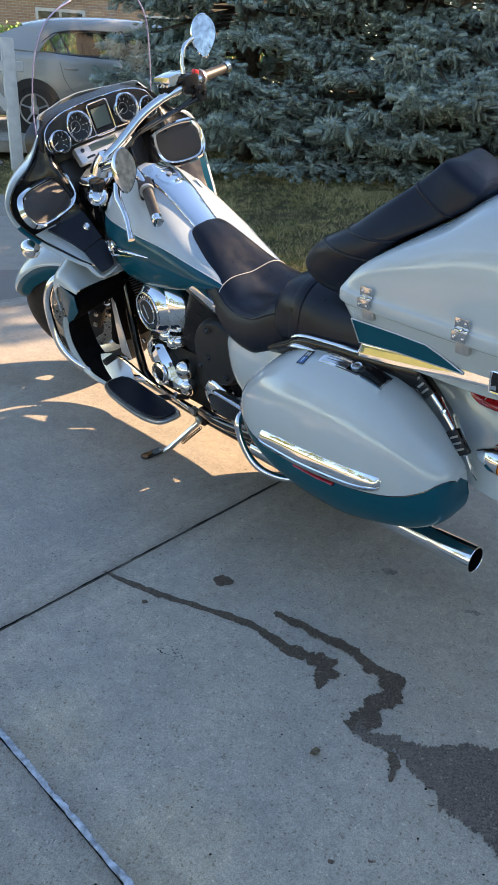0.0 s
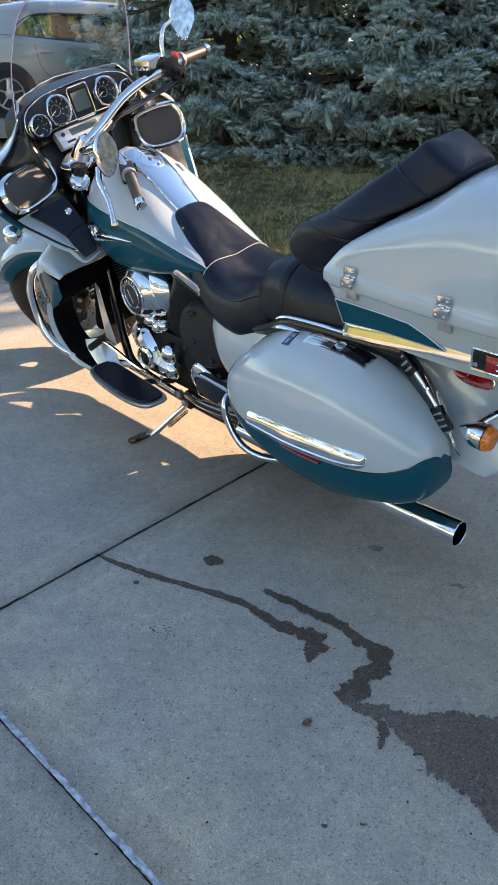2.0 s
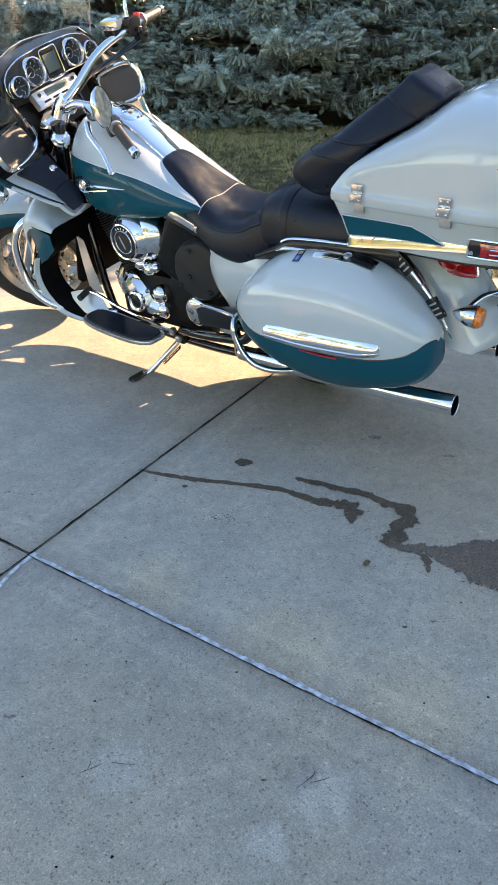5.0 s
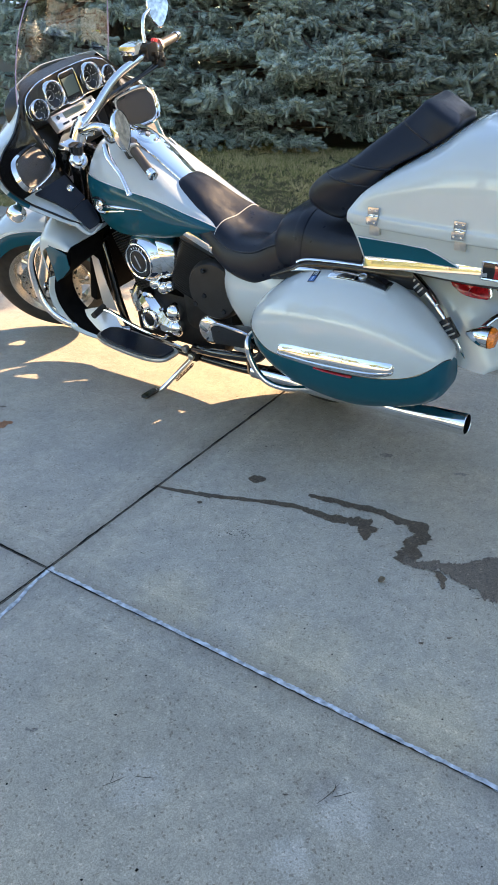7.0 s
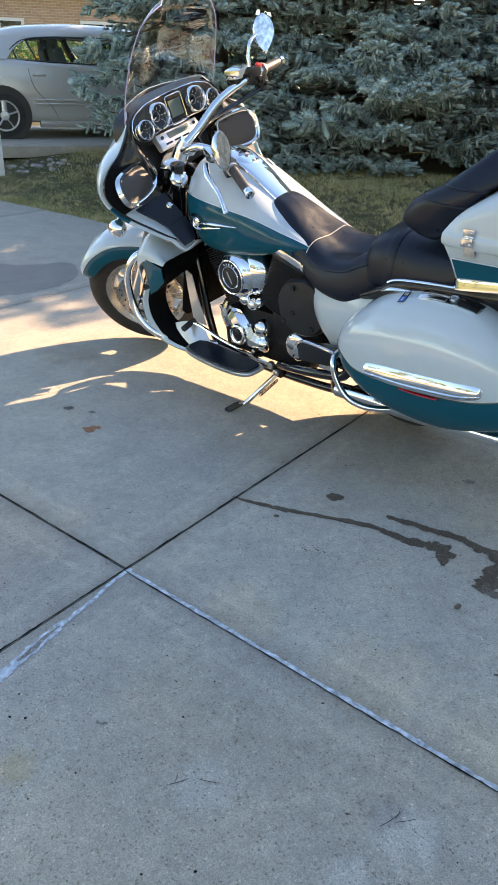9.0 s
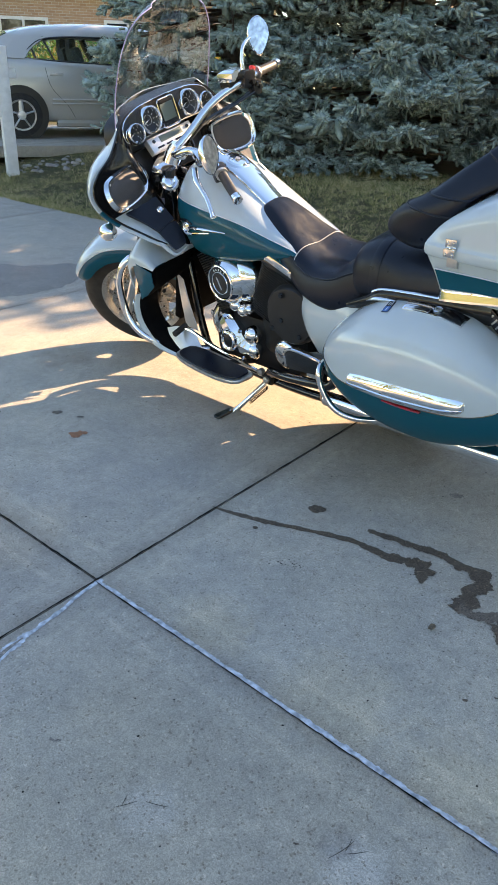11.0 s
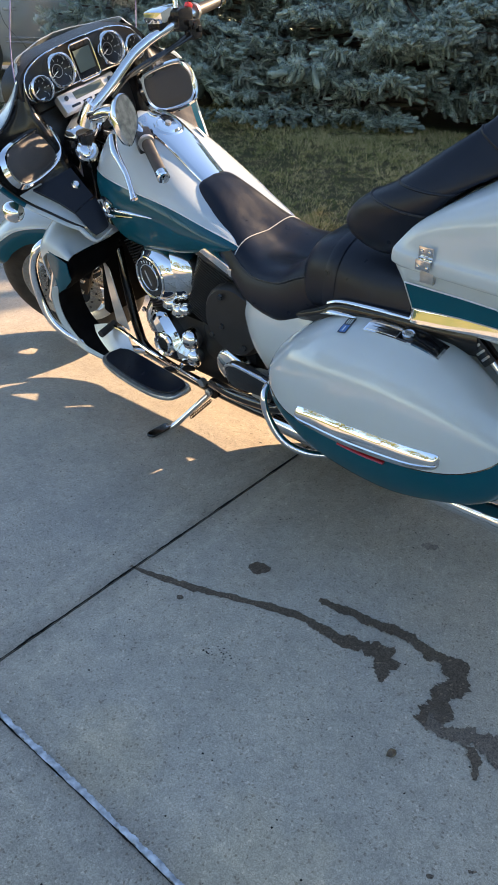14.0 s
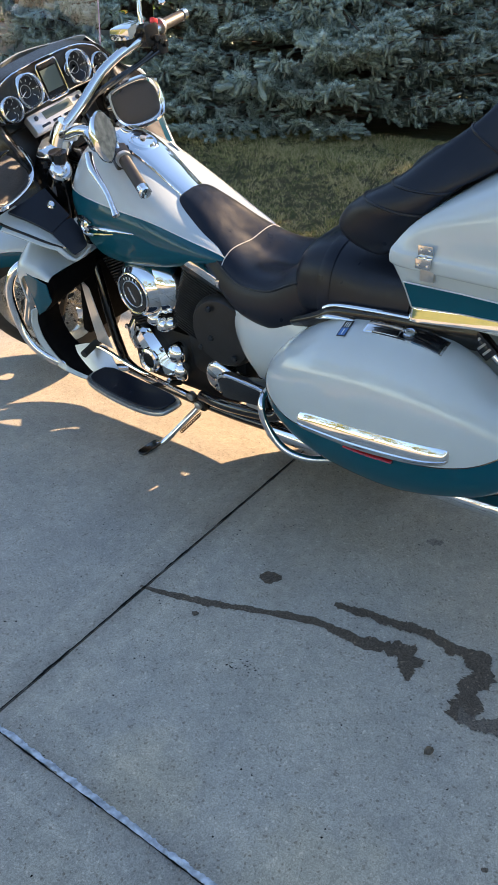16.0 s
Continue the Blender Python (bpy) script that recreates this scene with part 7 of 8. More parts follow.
def spruce(x, y, radius, height, seed, face=None, fine=(0.12, 3.3), limbs=110, coarse=70, low=0.05):
    """A spruce: tapered trunk, shelves of sweeping limbs, fingers of plump needled shoots that spread and hang."""
    rng = np.random.default_rng(seed)
    z0 = lawn_z(x, y)
    tree = thing("spruce_tree", pose(x, y, z0), "tall blue-green spruce with branches sweeping to the lawn", "tree", group="row of spruces")
    part("trunk", Shape().tube([(0, 0, -0.1), (0.03, 0, height * 0.4), (0, 0.02, height)], [0.16, 0.11, 0.02], 12, 4), BARK, tree, "grey-brown trunk")
    wood = Shape()
    O, D, Ln, F = [], [], [], []
    for k in range(limbs + coarse):
        isfine = k < limbs
        z = fine[0] + (fine[1] - fine[0]) * (k + rng.random()) / limbs if isfine else rng.uniform(0.3, height * 0.97)
        az = face + rng.uniform(-100, 100) if (isfine and face is not None) else rng.uniform(0, 360)
        az = radians(az)
        L = radius * (1 - z / height) ** 0.75 * rng.uniform(0.70, 1.08)
        if L < 0.25:
            continue
        h = np.array([math.cos(az), math.sin(az), 0.0])
        s = np.linspace(0, 1, 9)
        rise = rng.uniform(-0.08, 0.14)
        drop = rng.uniform(0.22, 0.45) * L * (0.7 if z > 1.2 else 0.3)
        pts = np.array([h * L * q + np.array([0, 0, max(z + rise * L * q - drop * q ** 1.6 + 0.30 * L * max(0, q - 0.65) ** 1.2, low + 0.05)]) for q in s])
        wood.tube(pts, [0.022 * (1 - 0.8 * q) + 0.003 for q in s], 5, 1, cap=False)
        perp = np.array([-h[1], h[0], 0.0])
        step = 0.13 if isfine else 0.26
        q0 = 0.38 if isfine else 0.2
        m = max(2, int(L * (1 - q0) / step))
        fat = 0.036 if isfine else 0.075
        for j in range(m):
            q = q0 + (1 - q0) * (j + rng.random()) / m
            i = min(int(q * 8), 7)
            p = pts[i] + (pts[i + 1] - pts[i]) * (q * 8 - i)
            t = pts[i + 1] - pts[i]
            t /= np.linalg.norm(t)
            for sd in (-1, 1):
                bl = (0.12 + 0.38 * (1 - q) * min(1.6, L)) * rng.uniform(0.7, 1.25)
                bd = t * rng.uniform(0.55, 0.95) + perp * sd * rng.uniform(0.5, 0.95) + np.array([0, 0, rng.uniform(-0.25, 0.12)])
                bd /= np.linalg.norm(bd)
                ns = max(2, int(bl / (0.075 if isfine else 0.16)))
                for e in range(ns + 1):
                    f = (e + 0.3) / (ns + 0.3)
                    pp = p + bd * bl * f + np.array([0, 0, -0.16 * bl * f * f])
                    if e == ns:
                        dd = bd + np.array([0, 0, rng.uniform(-0.15, 0.45)])
                    elif rng.random() < 0.34:
                        dd = bd * 0.55 + perp * rng.uniform(-0.35, 0.35) + np.array([0, 0, -1.0])
                    else:
                        dd = bd * 0.8 + perp * sd * rng.uniform(-1.0, 0.9) + np.array([0, 0, rng.uniform(-0.25, 0.35)])
                    ln = rng.uniform(0.065, 0.115) * (1 if isfine else 2.0)
                    if pp[2] + dd[2] * ln < low:
                        dd[2] = abs(dd[2]) * 0.3
                    O.append(pp), D.append(dd / np.linalg.norm(dd)), Ln.append(ln), F.append(fat * rng.uniform(0.8, 1.12))
        for sp in (-0.6, 0.0, 0.6):
            dd = pts[-1] - pts[-2]
            dd = dd / np.linalg.norm(dd) + perp * sp + np.array([0, 0, 0.15])
            O.append(pts[-1]), D.append(dd / np.linalg.norm(dd)), Ln.append(0.10), F.append(fat)
    tagged(part("limb_wood", wood, BARK, tree, "bare inner limbs"), kind="stuff")
    v, tr = shoots_mesh(np.array(O), np.array(D), np.array(Ln), np.array(F), rng, 26 if limbs else 5)
    crown = new("crown", fast_mesh("crown", v, tr, NEEDLE))
    crown.parent = tree
    tagged(crown, "plump drooping blue-green needle shoots", kind="stuff")
    return tree


spruce(-0.72, 9.8, 1.85, 8.5, 11, -95, limbs=120)
spruce(1.35, 9.85, 2.35, 9.5, 12, -92, limbs=170)
spruce(3.85, 10.5, 2.4, 9.0, 13, -108, limbs=130)
spruce(2.5, 12.2, 2.6, 9.0, 15, limbs=0, coarse=150)
spruce(0.2, 11.7, 2.0, 7.5, 16, limbs=0, coarse=95)
spruce(1.3, 13.8, 3.3, 10.5, 17, limbs=0, coarse=150)
spruce(2.65, 15.6, 3.2, 10.0, 18, limbs=0, coarse=150)


# ---- spruce and garage added out of view to the side, throwing evening shade ----
# unseen extra spruce, placed only to shade the upper drive
spruce(5.55, 10.6, 2.7, 11.5, 14, limbs=0, coarse=270)
SIDING = mat("pale_house_siding", (0.52, 0.49, 0.44), 0.7, vary=0.06, scale=2.0)
SHINGLE = mat("brown_shingle", (0.12, 0.10, 0.085), 0.9, vary=0.3, scale=8, bump=0.6, bump_scale=40)
# unseen garage, sized so that its shadow covers the foreground slabs
shade_garage = thing("garage", pose(2.95, 4.30, 0, 0, 0, 35.0), "pale sided garage added out of view to shade the drive", "garage", kind="structure")
part("wall", Shape().box((5.0, -5.0, 1.65), (10.0, 10.0, 3.6)), SIDING, shade_garage, smooth=0)
part("roof", Shape().add([(-0.3, 0.1, 3.4), (10.4, 0.1, 3.4), (10.4, -10.4, 3.4), (-0.3, -10.4, 3.4), (3.5, 0.1, 5.0), (7.5, 0.1, 5.0), (7.5, -10.4, 5.0), (3.5, -10.4, 5.0)], [(0, 1, 5, 4), (1, 2, 6, 5), (2, 3, 7, 6), (3, 0, 4, 7), (4, 5, 6, 7), (0, 3, 2, 1)]), SHINGLE, shade_garage, smooth=0)

# trees along the far side of the street, behind the walker
LEAF = mat("street_tree_leaf", (0.10, 0.13, 0.03), 0.6, second=(0.20, 0.20, 0.05), scale=1.5)


def street_tree(x, y, height, seed):
    """A broad leafy tree: trunk, limbs and a crown of many leaf clumps."""
    rng = np.random.default_rng(seed)
    tree = thing("street_tree", pose(x, y, -0.1), "broad green leafy tree across the street", "tree", group="trees across the street")
    part("trunk", Shape().tube([(0, 0, 0), (0.1, 0, height * 0.3), (0, 0.1, height * 0.6)], [0.22, 0.17, 0.08], 8, 3), BARK, tree)
    n = 4200
    c = np.stack([rng.normal(0, 1, 26) * height * 0.22, rng.normal(0, 1, 26) * height * 0.22, height * rng.uniform(0.35, 0.95, 26)], 1)
    p = c[rng.integers(0, 26, n)] + rng.normal(0, 1, (n, 3)) * height * 0.075
    a, b = rng.normal(0, 1, (n, 3)), rng.normal(0, 1, (n, 3))
    q = np.stack([p, p + a * 0.16, p + b * 0.16], 1).reshape(-1, 3)
    crown = new("crown", fast_mesh("crown", q, np.arange(3 * n).reshape(-1, 3), LEAF))
    crown.parent = tree
    tagged(crown, "leafy green crown", kind="stuff")


for k, (x, y, h) in enumerate(((-22, -4, 9), (-20, -9.5, 10), (-16, -15, 9.5), (-10.5, -19.5, 10.5), (-4, -22, 9), (3, -22.5, 10), (10, -21, 9), (17, -18, 8.5), (-23, 3, 8.5), (-14, -21, 10))):
    street_tree(x, y, h, 50 + k)
ASPHALT = mat("street_asphalt", (0.06, 0.06, 0.062), 0.85, vary=0.2, scale=3.0)
tagged(new("street", Shape().box((0, -13.5, -0.10), (120, 7, 0.02)).mesh("street", ASPHALT, 0)), "dark asphalt street behind the drive", "road", kind="structure")


# ---- beyond the lawn: parked sedan, mailbox post, brick house ----
CAR_PAINT = mat("silver_beige_paint", (0.50, 0.485, 0.45), 0.25, metal=0.2, coat=0.8, vary=0.04, scale=300)
CAR_GLASS = clear("car_window_glass", (0.72, 0.80, 0.76), 0.02, 1.45)
TRIM = mat("black_window_trim", (0.02, 0.02, 0.02), 0.4)
HUB = mat("wheel_cover", (0.45, 0.45, 0.45), 0.35, metal=0.7)
CLOTH = mat("grey_seat_cloth", (0.10, 0.10, 0.10), 0.9, vary=0.2)


def sedan(x, y, z, yaw):
    """A rounded four-door sedan: x ahead, origin on the ground under its middle."""
    car = thing("sedan", pose(x, y, z, 0, 0, yaw) @ Matrix.Scale(1.14, 4), "silver-beige sedan parked beyond the lawn", "car")
    st = [(-2.35, 0.35, 0.62, 0.70), (-2.30, 0.24, 0.86, 0.78), (-2.0, 0.24, 0.98, 0.84), (-1.5, 0.24, 1.0, 0.87), (-0.8, 0.24, 0.97, 0.88), (0.0, 0.24, 0.94, 0.88), (0.8, 0.24, 0.91, 0.88), (1.5, 0.24, 0.88, 0.86), (2.1, 0.25, 0.80, 0.82), (2.38, 0.30, 0.66, 0.70)]
    side = [[(sx, w * 0.80, lo), (sx, w * 0.965, lo + 0.04), (sx, w * 0.995, lo + (hi - lo) * 0.38), (sx, w, lo + (hi - lo) * 0.55), (sx, w * 0.985, lo + (hi - lo) * 0.80), (sx, w * 0.93, hi), (sx, w * 0.60, hi + 0.015), (sx, 0, hi + 0.02)] for sx, lo, hi, w in st]
    g = skin(side, 6, 4)
    sh = Shape()
    for s in (1, -1):
        sh.grid(g * (1, s, 1))
    body = part("body", sh, CAR_PAINT, car, "silver-beige body")
    # greenhouse frame: roof, pillars and glass
    roof = skin([[(rx, yy, zz) for yy, zz in ((-w, h - 0.155), (-w * 0.90, h - 0.06), (-w * 0.66, h), (0, h + 0.025), (w * 0.66, h), (w * 0.90, h - 0.06), (w, h - 0.155))] for rx, w, h in ((-1.42, 0.64, 1.30), (-1.05, 0.69, 1.38), (-0.5, 0.70, 1.425), (0.1, 0.70, 1.42), (0.62, 0.68, 1.35))], 5, 4)
    part("roof", Shape().sheet(roof, -0.03), CAR_PAINT, car)
    for s in (1, -1):
        def bar(pts, r, material=CAR_PAINT, name="pillar"):
            return part(name, Shape().tube([(a, b * s, c) for a, b, c in pts], r, 8, 4, flat=0.6), material, car)
        cp_ = skin([[(-1.98, 0.74 * s, 1.0), (-1.64, 0.80 * s, 1.0), (-1.28, 0.81 * s, 0.985)], [(-1.74, 0.68 * s, 1.12), (-1.46, 0.745 * s, 1.12), (-1.17, 0.765 * s, 1.12)], [(-1.44, 0.63 * s, 1.26), (-1.22, 0.69 * s, 1.25), (-0.99, 0.70 * s, 1.24)]], 4, 4)
        part("rear_pillar", Shape().sheet(cp_, 0.02 * s), CAR_PAINT, car)
        bar([(-0.10, 0.81, 0.95), (-0.20, 0.77, 1.10), (-0.30, 0.705, 1.275)], [0.085, 0.075, 0.06], TRIM)
        bar([(1.22, 0.78, 0.90), (0.92, 0.73, 1.10), (0.58, 0.66, 1.28)], [0.05, 0.045, 0.04])
        bar([(-1.32, 0.80, 0.99), (-1.20, 0.765, 1.13), (-1.0, 0.71, 1.235), (-0.5, 0.71, 1.27), (0.2, 0.71, 1.262), (0.60, 0.69, 1.22)], 0.020, TRIM, "window_trim")
        bar([(-1.32, 0.795, 0.985), (-0.5, 0.815, 0.965), (0.4, 0.81, 0.94), (1.1, 0.79, 0.91)], 0.018, TRIM, "window_sill")
        bar([(-0.92, 0.80, 0.98), (-0.98, 0.76, 1.12), (-1.03, 0.71, 1.23)], 0.018, TRIM, "window_divider")
        for x0, x1, u0, u1 in ((-1.30, -0.93, -1.06, -1.02), (-0.92, -0.16, -1.02, -0.32), (-0.06, 1.15, -0.26, 0.55)):
            gl = np.array([[(x0, 0.80 * s, 0.98), (u0, 0.71 * s, 1.25)], [(x1, 0.80 * s, 0.95), (u1, 0.71 * s, 1.265)]])
            part("side_window", Shape().grid(gl), CAR_GLASS, car)
        for dx in (-1.15, -0.20, 0.98):
            seam = [(dx + (0.10 if dx < -1 else 0), 0.872 * s, 0.90), (dx + (0.16 if dx < -1 else 0.0), 0.886 * s, 0.66), (dx + (0.34 if dx < -1 else 0.02), 0.884 * s, 0.45), (dx + (0.42 if dx < -1 else 0.03), 0.868 * s, 0.30)]
            part("door_seam", Shape().tube([p for p in seam], 0.003, 5, 4), TRIM, body)
        for dx in (-0.92, 0.12):
            part("door_handle", Shape().box((dx, 0.878 * s, 0.82), (0.16, 0.03, 0.035), bevel=0.012), CAR_PAINT, car)
        for zz in (0.52, 0.47):
            part("rub_strip", Shape().tube([(-1.0, 0.888 * s, zz), (0.0, 0.893 * s, zz), (0.95, 0.886 * s, zz - 0.01)], 0.014, 6, 3, flat=1.0), CAR_PAINT, body)
        part("door_mirror", Shape().ball((0.88, 0.96 * s, 1.0), (0.07, 0.10, 0.07), 14, 10), CAR_PAINT, car)
        part("sill", Shape().tube([(-0.95, 0.80 * s, 0.235), (0.9, 0.80 * s, 0.235)], 0.05, 8, 1), CAR_PAINT, body)
        for wx in (-1.38, 1.38):
            part("wheel_arch", Shape().turned([(-0.20, 0.325), (0.012, 0.325), (0.012, 0.0)], (wx, 0.878 * s, 0.335), (0, s, 0), 36), TRIM, car)
            wh = part("wheel", Shape().turned([(-0.19, 0.16), (-0.20, 0.24), (-0.15, 0.262), (-0.03, 0.262), (0.016, 0.243), (0.018, 0.178), (-0.01, 0.170)], (wx, 0.884 * s, 0.325), (0, s, 0), 40), RUBBER, car, "black tyre")
            part("wheel_rim", Shape().turned([(-0.02, 0.178), (0.014, 0.175), (0.012, 0.158), (-0.012, 0.150), (-0.014, 0)], (wx, 0.888 * s, 0.325), (0, s, 0), 36), HUB, wh, "silver five-spoke cover")
            for k in range(5):
                a = 2 * math.pi * k / 5 + 0.3
                part("rim_spoke", Shape().tube([(wx + 0.05 * math.cos(a), 0.894 * s, 0.325 + 0.05 * math.sin(a)), (wx + 0.160 * math.cos(a), 0.898 * s, 0.325 + 0.160 * math.sin(a))], [0.032, 0.026], 8, 1, flat=0.4), SILVER, wh)
            part("rim_hub", Shape().turned([(0, 0.055), (0.025, 0.05), (0.03, 0)], (wx, 0.890 * s, 0.325), (0, s, 0), 20), SILVER, wh)
        for sx in (-0.55, 0.25):
            part("car_seat", Shape().box((sx, 0.36 * s, 0.85), (0.14, 0.48, 0.62), Matrix.Rotation(radians(-14), 4, "Y"), bevel=0.06).box((sx - 0.09, 0.36 * s, 1.17), (0.10, 0.26, 0.17), bevel=0.04), CLOTH, car)
    part("rear_window", Shape().grid(skin([[(-1.98, yy, 1.0), (-1.30, yy * 0.8, 1.33)] for yy in (-0.66, 0, 0.66)], 3, 3)), CAR_GLASS, car)
    part("windscreen", Shape().grid(skin([[(1.18, yy, 0.92), (0.52, yy * 0.82, 1.36)] for yy in (-0.70, 0, 0.70)], 3, 3)), CAR_GLASS, car)
    part("tail_lamp", Shape().box((-2.26, -0.62, 0.74), (0.10, 0.34, 0.14), Matrix.Rotation(radians(8), 4, "Z"), bevel=0.03), RED_LENS, car)
    part("cabin_floor", Shape().box((0, 0, 0.55), (2.6, 1.5, 0.08), bevel=0.02).box((1.0, 0, 0.85), (0.25, 1.4, 0.25), bevel=0.05), CLOTH, car)
    for ob in car.children_recursive:
        for v in ob.data.vertices:
            v.co.z = v.co.z * 0.92 + 0.026 if v.co.z > 0.325 and ob.name.split(".")[0] not in ("wheel", "wheel_rim", "rim_spoke", "rim_hub", "wheel_arch") else max(v.co.z, 0.06)
    return car


CAR_YAW = 24.0
cz = lawn_z(-3.68, 10.6) + 0.04
cp = Vector((-3.68, 10.6, 0)) - Matrix.Rotation(radians(CAR_YAW), 3, "Z") @ Vector((-1.38, -0.87, 0)) * 1.14
sedan(cp.x, cp.y, cz, CAR_YAW)
padm = Matrix.Translation((cp.x, cp.y, cz + 0.066)) @ Matrix.Rotation(radians(CAR_YAW), 4, "Z")
pad = thing("side_drive", padm, "pale concrete pad under the parked car", "driveway", kind="structure")
for k in range(3):
    part("slab", Shape().box((-4.2 + 3.0 * k, -0.25, -0.07), (2.98, 3.4, 0.14), bevel=0.006), CONCRETE, pad)

# mailbox on a white post
POST = mat("white_post_paint", (0.72, 0.72, 0.70), 0.55, vary=0.08, scale=12, bump=0.3, bump_scale=80)
BOXM = mat("brown_mailbox", (0.12, 0.06, 0.035), 0.5, vary=0.2, scale=15)
pz = lawn_z(-3.35, 9.0)
mb = thing("mailbox_post", pose(-3.35, 9.0, pz, 0, 0, 30), "white wooden mailbox post with a brown box", "mailbox")
part("post", Shape().box((0, 0, 0.66), (0.135, 0.135, 1.5), bevel=0.006), POST, mb)
part("arm", Shape().box((-0.30, 0, 1.13), (0.90, 0.10, 0.10), bevel=0.006), POST, mb)
part("brace", Shape().box((-0.22, 0, 0.90), (0.54, 0.09, 0.09), Matrix.Rotation(radians(52), 4, "Y"), bevel=0.005), POST, mb)
mbx = part("mailbox", Shape().box((-0.46, 0, 1.30), (0.48, 0.24, 0.24), bevel=0.03), BOXM, mb, "brown mailbox")
part("mailbox_door", Shape().box((-0.215, 0, 1.30), (0.012, 0.21, 0.21), bevel=0.005), GLOSS, mbx)

# stones at the lawn's far edge
rnd = random.Random(8)
STONE = mat("edging_stone", (0.30, 0.28, 0.26), 0.85, vary=0.35, scale=9, bump=0.5, bump_scale=40)
for k in range(46):
    x, y = -3.0 + rnd.gauss(0, 0.4), 9.3 + rnd.gauss(0, 0.18)
    r = rnd.uniform(0.02, 0.055)
    sh = Shape().ball((0, 0, 0), (r, r * rnd.uniform(0.6, 1), r * 0.55), 7, 5)
    sh.v = [tuple(c * rnd.uniform(0.85, 1.15) for c in p) for p in sh.v]
    ob = new("stone", sh.moved(pose(x, y, lawn_z(x, y) + r * 0.25, 0, 0, rnd.uniform(0, 360))).mesh("stone", STONE, 30))
    tagged(ob, "small grey edging stone on the soil", "stone", group="edging stones")

# brick house across the way
BRICK, nt, b = node_mat("tan_brick")
tc = nt.nodes.new("ShaderNodeTexCoord")
bt = nt.nodes.new("ShaderNodeTexBrick")
bt.inputs["Scale"].default_value = 1.0
bt.inputs["Brick Width"].default_value, bt.inputs["Row Height"].default_value, bt.inputs["Mortar Size"].default_value = 0.21, 0.075, 0.006
bt.inputs["Color1"].default_value, bt.inputs["Color2"].default_value, bt.inputs["Mortar"].default_value = (0.36, 0.22, 0.14, 1), (0.44, 0.29, 0.19, 1), (0.5, 0.46, 0.4, 1)
mp = nt.nodes.new("ShaderNodeMapping")
mp.inputs["Rotation"].default_value = (radians(90), 0, 0)
nt.links.new(tc.outputs["Object"], mp.inputs["Vector"])
nt.links.new(mp.outputs[0], bt.inputs["Vector"])
nt.links.new(bt.outputs["Color"], b.inputs["Base Color"])
b.inputs["Roughness"].default_value = 0.85
ROOF = mat("asphalt_shingle", (0.11, 0.095, 0.085), 0.9, vary=0.3, scale=6, bump=0.6, bump_scale=30)
HOUSE_WHITE = mat("house_trim_paint", (0.70, 0.68, 0.64), 0.6, vary=0.05)
DARKGLASS = mat("dark_window", (0.02, 0.025, 0.03), 0.05, coat=1.0)
house = thing("house", pose(-9.0, 25.0, 0.27, 0, 0, 12), "tan brick house with white trim", "house")
part("wall", Shape().box((0, 3.0, 1.5), (18, 6, 3.2)), BRICK, house, smooth=0)
part("roof", Shape().add([(-9.5, -0.5, 3.0), (9.5, -0.5, 3.0), (9.5, 3.0, 5.2), (-9.5, 3.0, 5.2), (-9.5, 6.5, 3.0), (9.5, 6.5, 3.0)], [(0, 1, 2, 3), (3, 2, 5, 4), (0, 3, 4), (1, 5, 2), (0, 4, 5, 1)]), ROOF, house, smooth=0)
for x in (-6.0, -2.5, 1.0, 4.2, 7.0):
    wn_ = part("window", Shape().box((x, -0.02, 1.55), (1.5, 0.08, 1.3), bevel=0.01), HOUSE_WHITE, house)
    part("pane", Shape().box((x - 0.35, -0.05, 1.55), (0.62, 0.05, 1.12)).box((x + 0.35, -0.05, 1.55), (0.62, 0.05, 1.12)), DARKGLASS, wn_)

STRAW, nt, b = node_mat("golden_grass")
g_ = nt.nodes.new("ShaderNodeNewGeometry")
r = nt.nodes.new("ShaderNodeValToRGB")
r.color_ramp.elements[0].color, r.color_ramp.elements[1].color = (0.50, 0.30, 0.05, 1), (0.66, 0.50, 0.14, 1)
nt.links.new(g_.outputs["Random Per Island"], r.inputs["Fac"])
nt.links.new(r.outputs["Color"], b.inputs["Base Color"])
b.inputs["Roughness"].default_value = 0.7


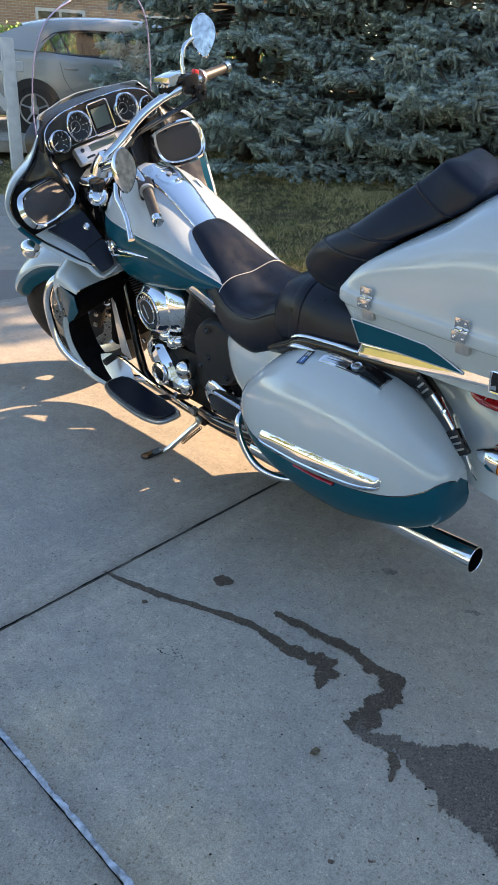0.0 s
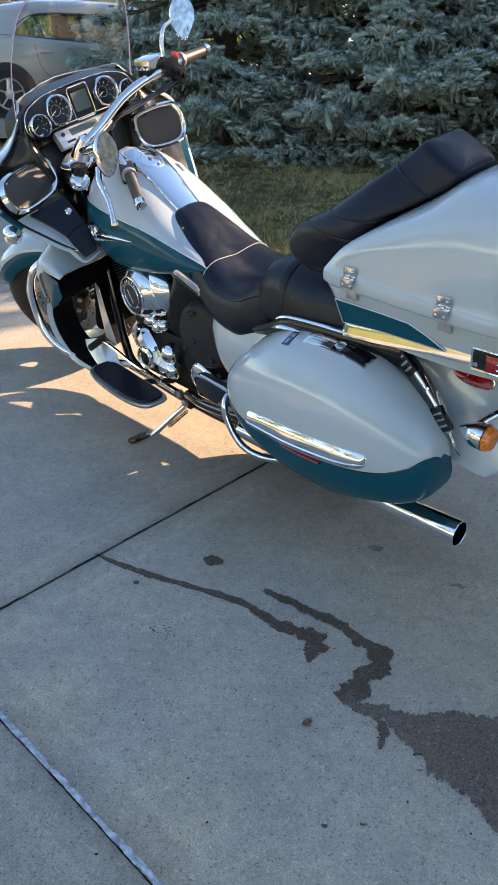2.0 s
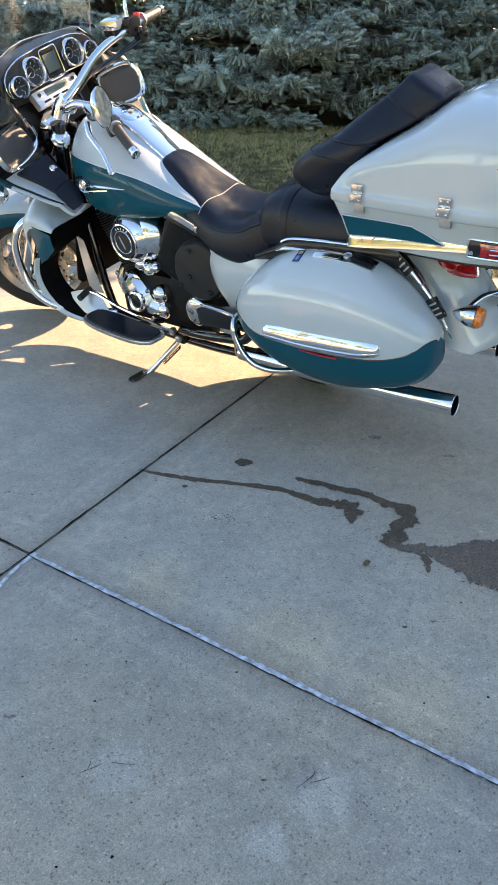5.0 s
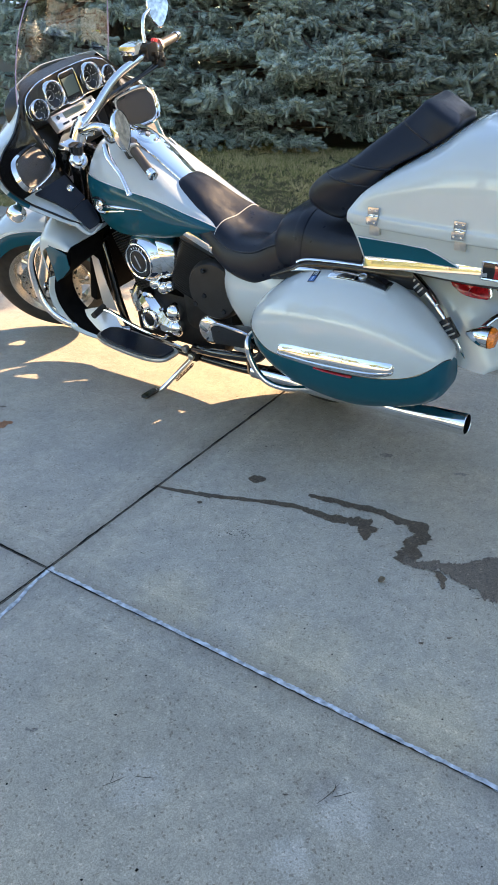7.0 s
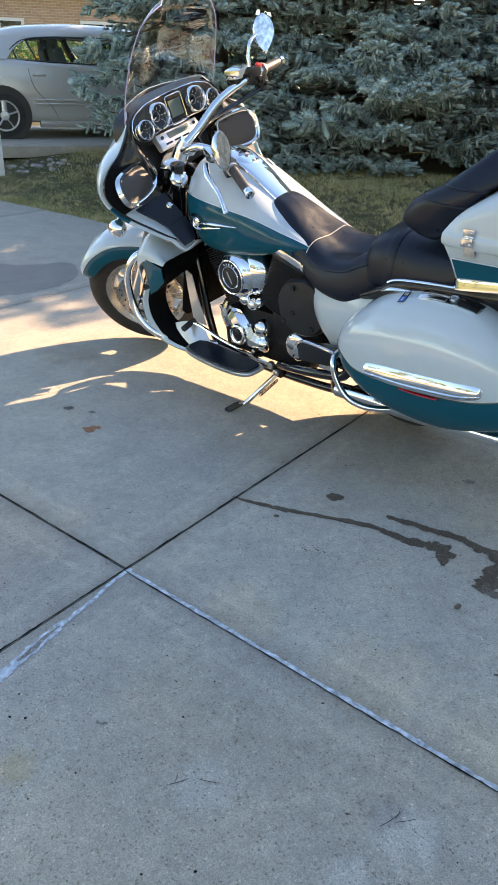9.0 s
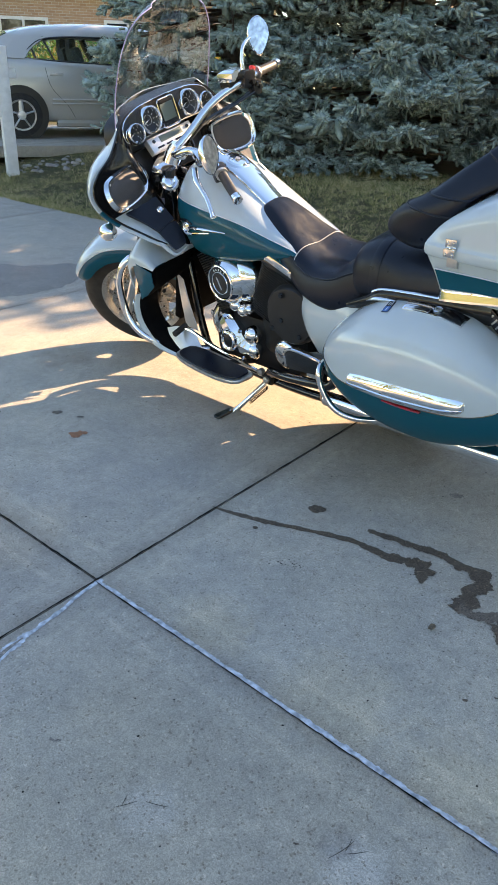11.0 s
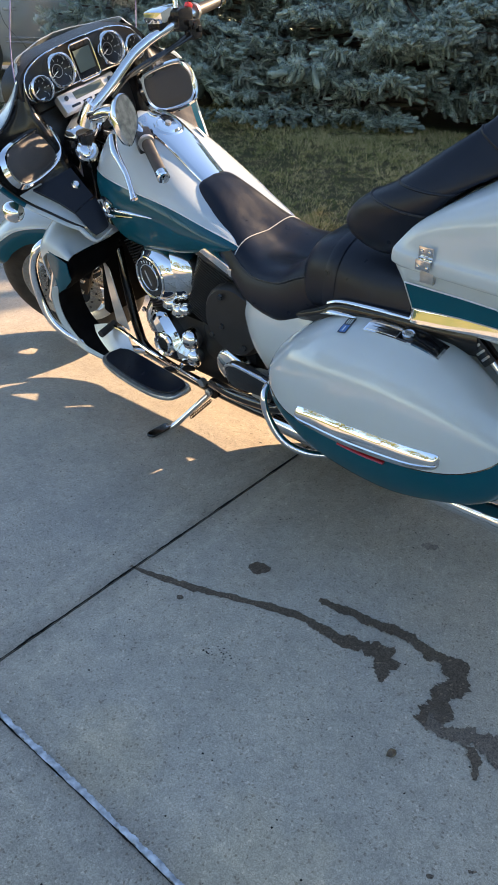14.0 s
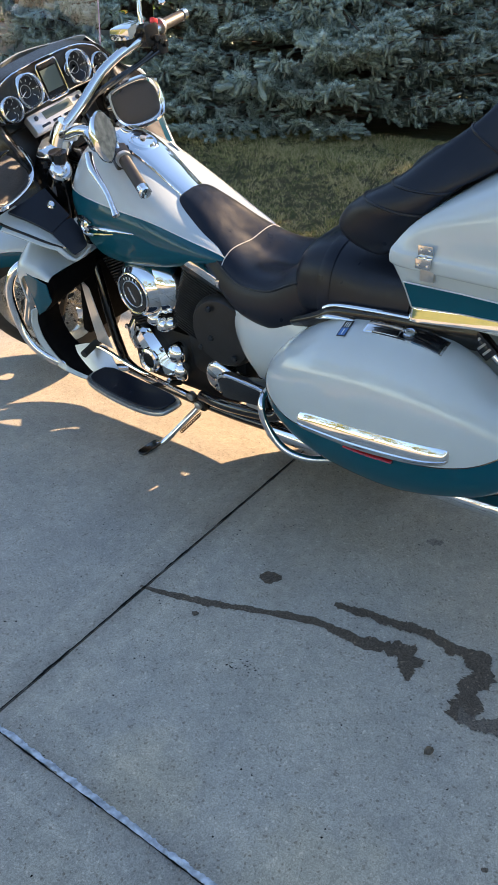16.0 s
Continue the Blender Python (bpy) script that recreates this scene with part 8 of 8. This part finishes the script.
def tuft(x, y, h, seed):
    rng = np.random.default_rng(seed)
    n = 260
    o = np.stack([rng.normal(0, 0.12, n), rng.normal(0, 0.12, n), np.zeros(n)], 1)
    a = rng.uniform(0, 2 * np.pi, n)
    sp = rng.uniform(0.05, 0.45, n) * h
    t = o + np.stack([np.cos(a) * sp, np.sin(a) * sp, rng.uniform(0.7, 1.05, n) * h], 1)
    m = o * 0.5 + t * 0.5 + np.array([0, 0, 0.08 * h])
    w = np.stack([-np.sin(a), np.cos(a), np.zeros(n)], 1) * 0.012
    v = np.stack([o - w, o + w, m + w, m - w, t], 1).reshape(-1, 3)
    i0 = np.arange(n)[:, None] * 5
    tr = np.concatenate([i0 + np.array([[0, 1, 2]]), i0 + np.array([[0, 2, 3]]), i0 + np.array([[3, 2, 4]])], 0)
    ob = new("grass_tuft", fast_mesh("grass_tuft", v, tr, STRAW))
    ob.matrix_world = pose(x, y, 0.35)
    return tagged(ob, "tall golden ornamental grass tuft", "plant", group="ornamental grasses")


for k in range(7):
    tuft(-7.6 + 0.95 * k + 0.2 * math.sin(k * 2.1), 21.6 + 0.35 * math.sin(k * 1.7), 1.35 + 0.25 * math.sin(k * 3.3), 60 + k)

# clipped green hedge added between parked car and house, standing in for bright greenery
rng = np.random.default_rng(77)
n = 15000
hx_, hy_, hz_ = rng.uniform(-8.0, 8.0, n), rng.uniform(-0.5, 0.5, n), rng.uniform(0.0, 1.55, n) ** 1.0
push = rng.random(n) < 0.7
hy_ = np.where(push, np.sign(hy_) * (0.42 + 0.08 * np.sin(hx_ * 3.0) + rng.normal(0, 0.04, n)), hy_)
p = np.stack([hx_, hy_, hz_ + 0.06 * np.sin(hx_ * 2.1)], 1)
a, b = rng.normal(0, 1, (n, 3)) * 0.055, rng.normal(0, 1, (n, 3)) * 0.055
HEDGE = mat("hedge_leaf", (0.10, 0.21, 0.03), 0.55, second=(0.17, 0.29, 0.05), scale=6.0)
hedge = new("hedge", fast_mesh("hedge", np.stack([p, p + a, p + b], 1).reshape(-1, 3), np.arange(3 * n).reshape(-1, 3), HEDGE))
hedge.matrix_world = pose(-7.5, 19.0, 0.25, 0, 0, 14)
tagged(hedge, "bright green clipped hedge standing in for sunlit greenery before the house", "hedge", kind="stuff")
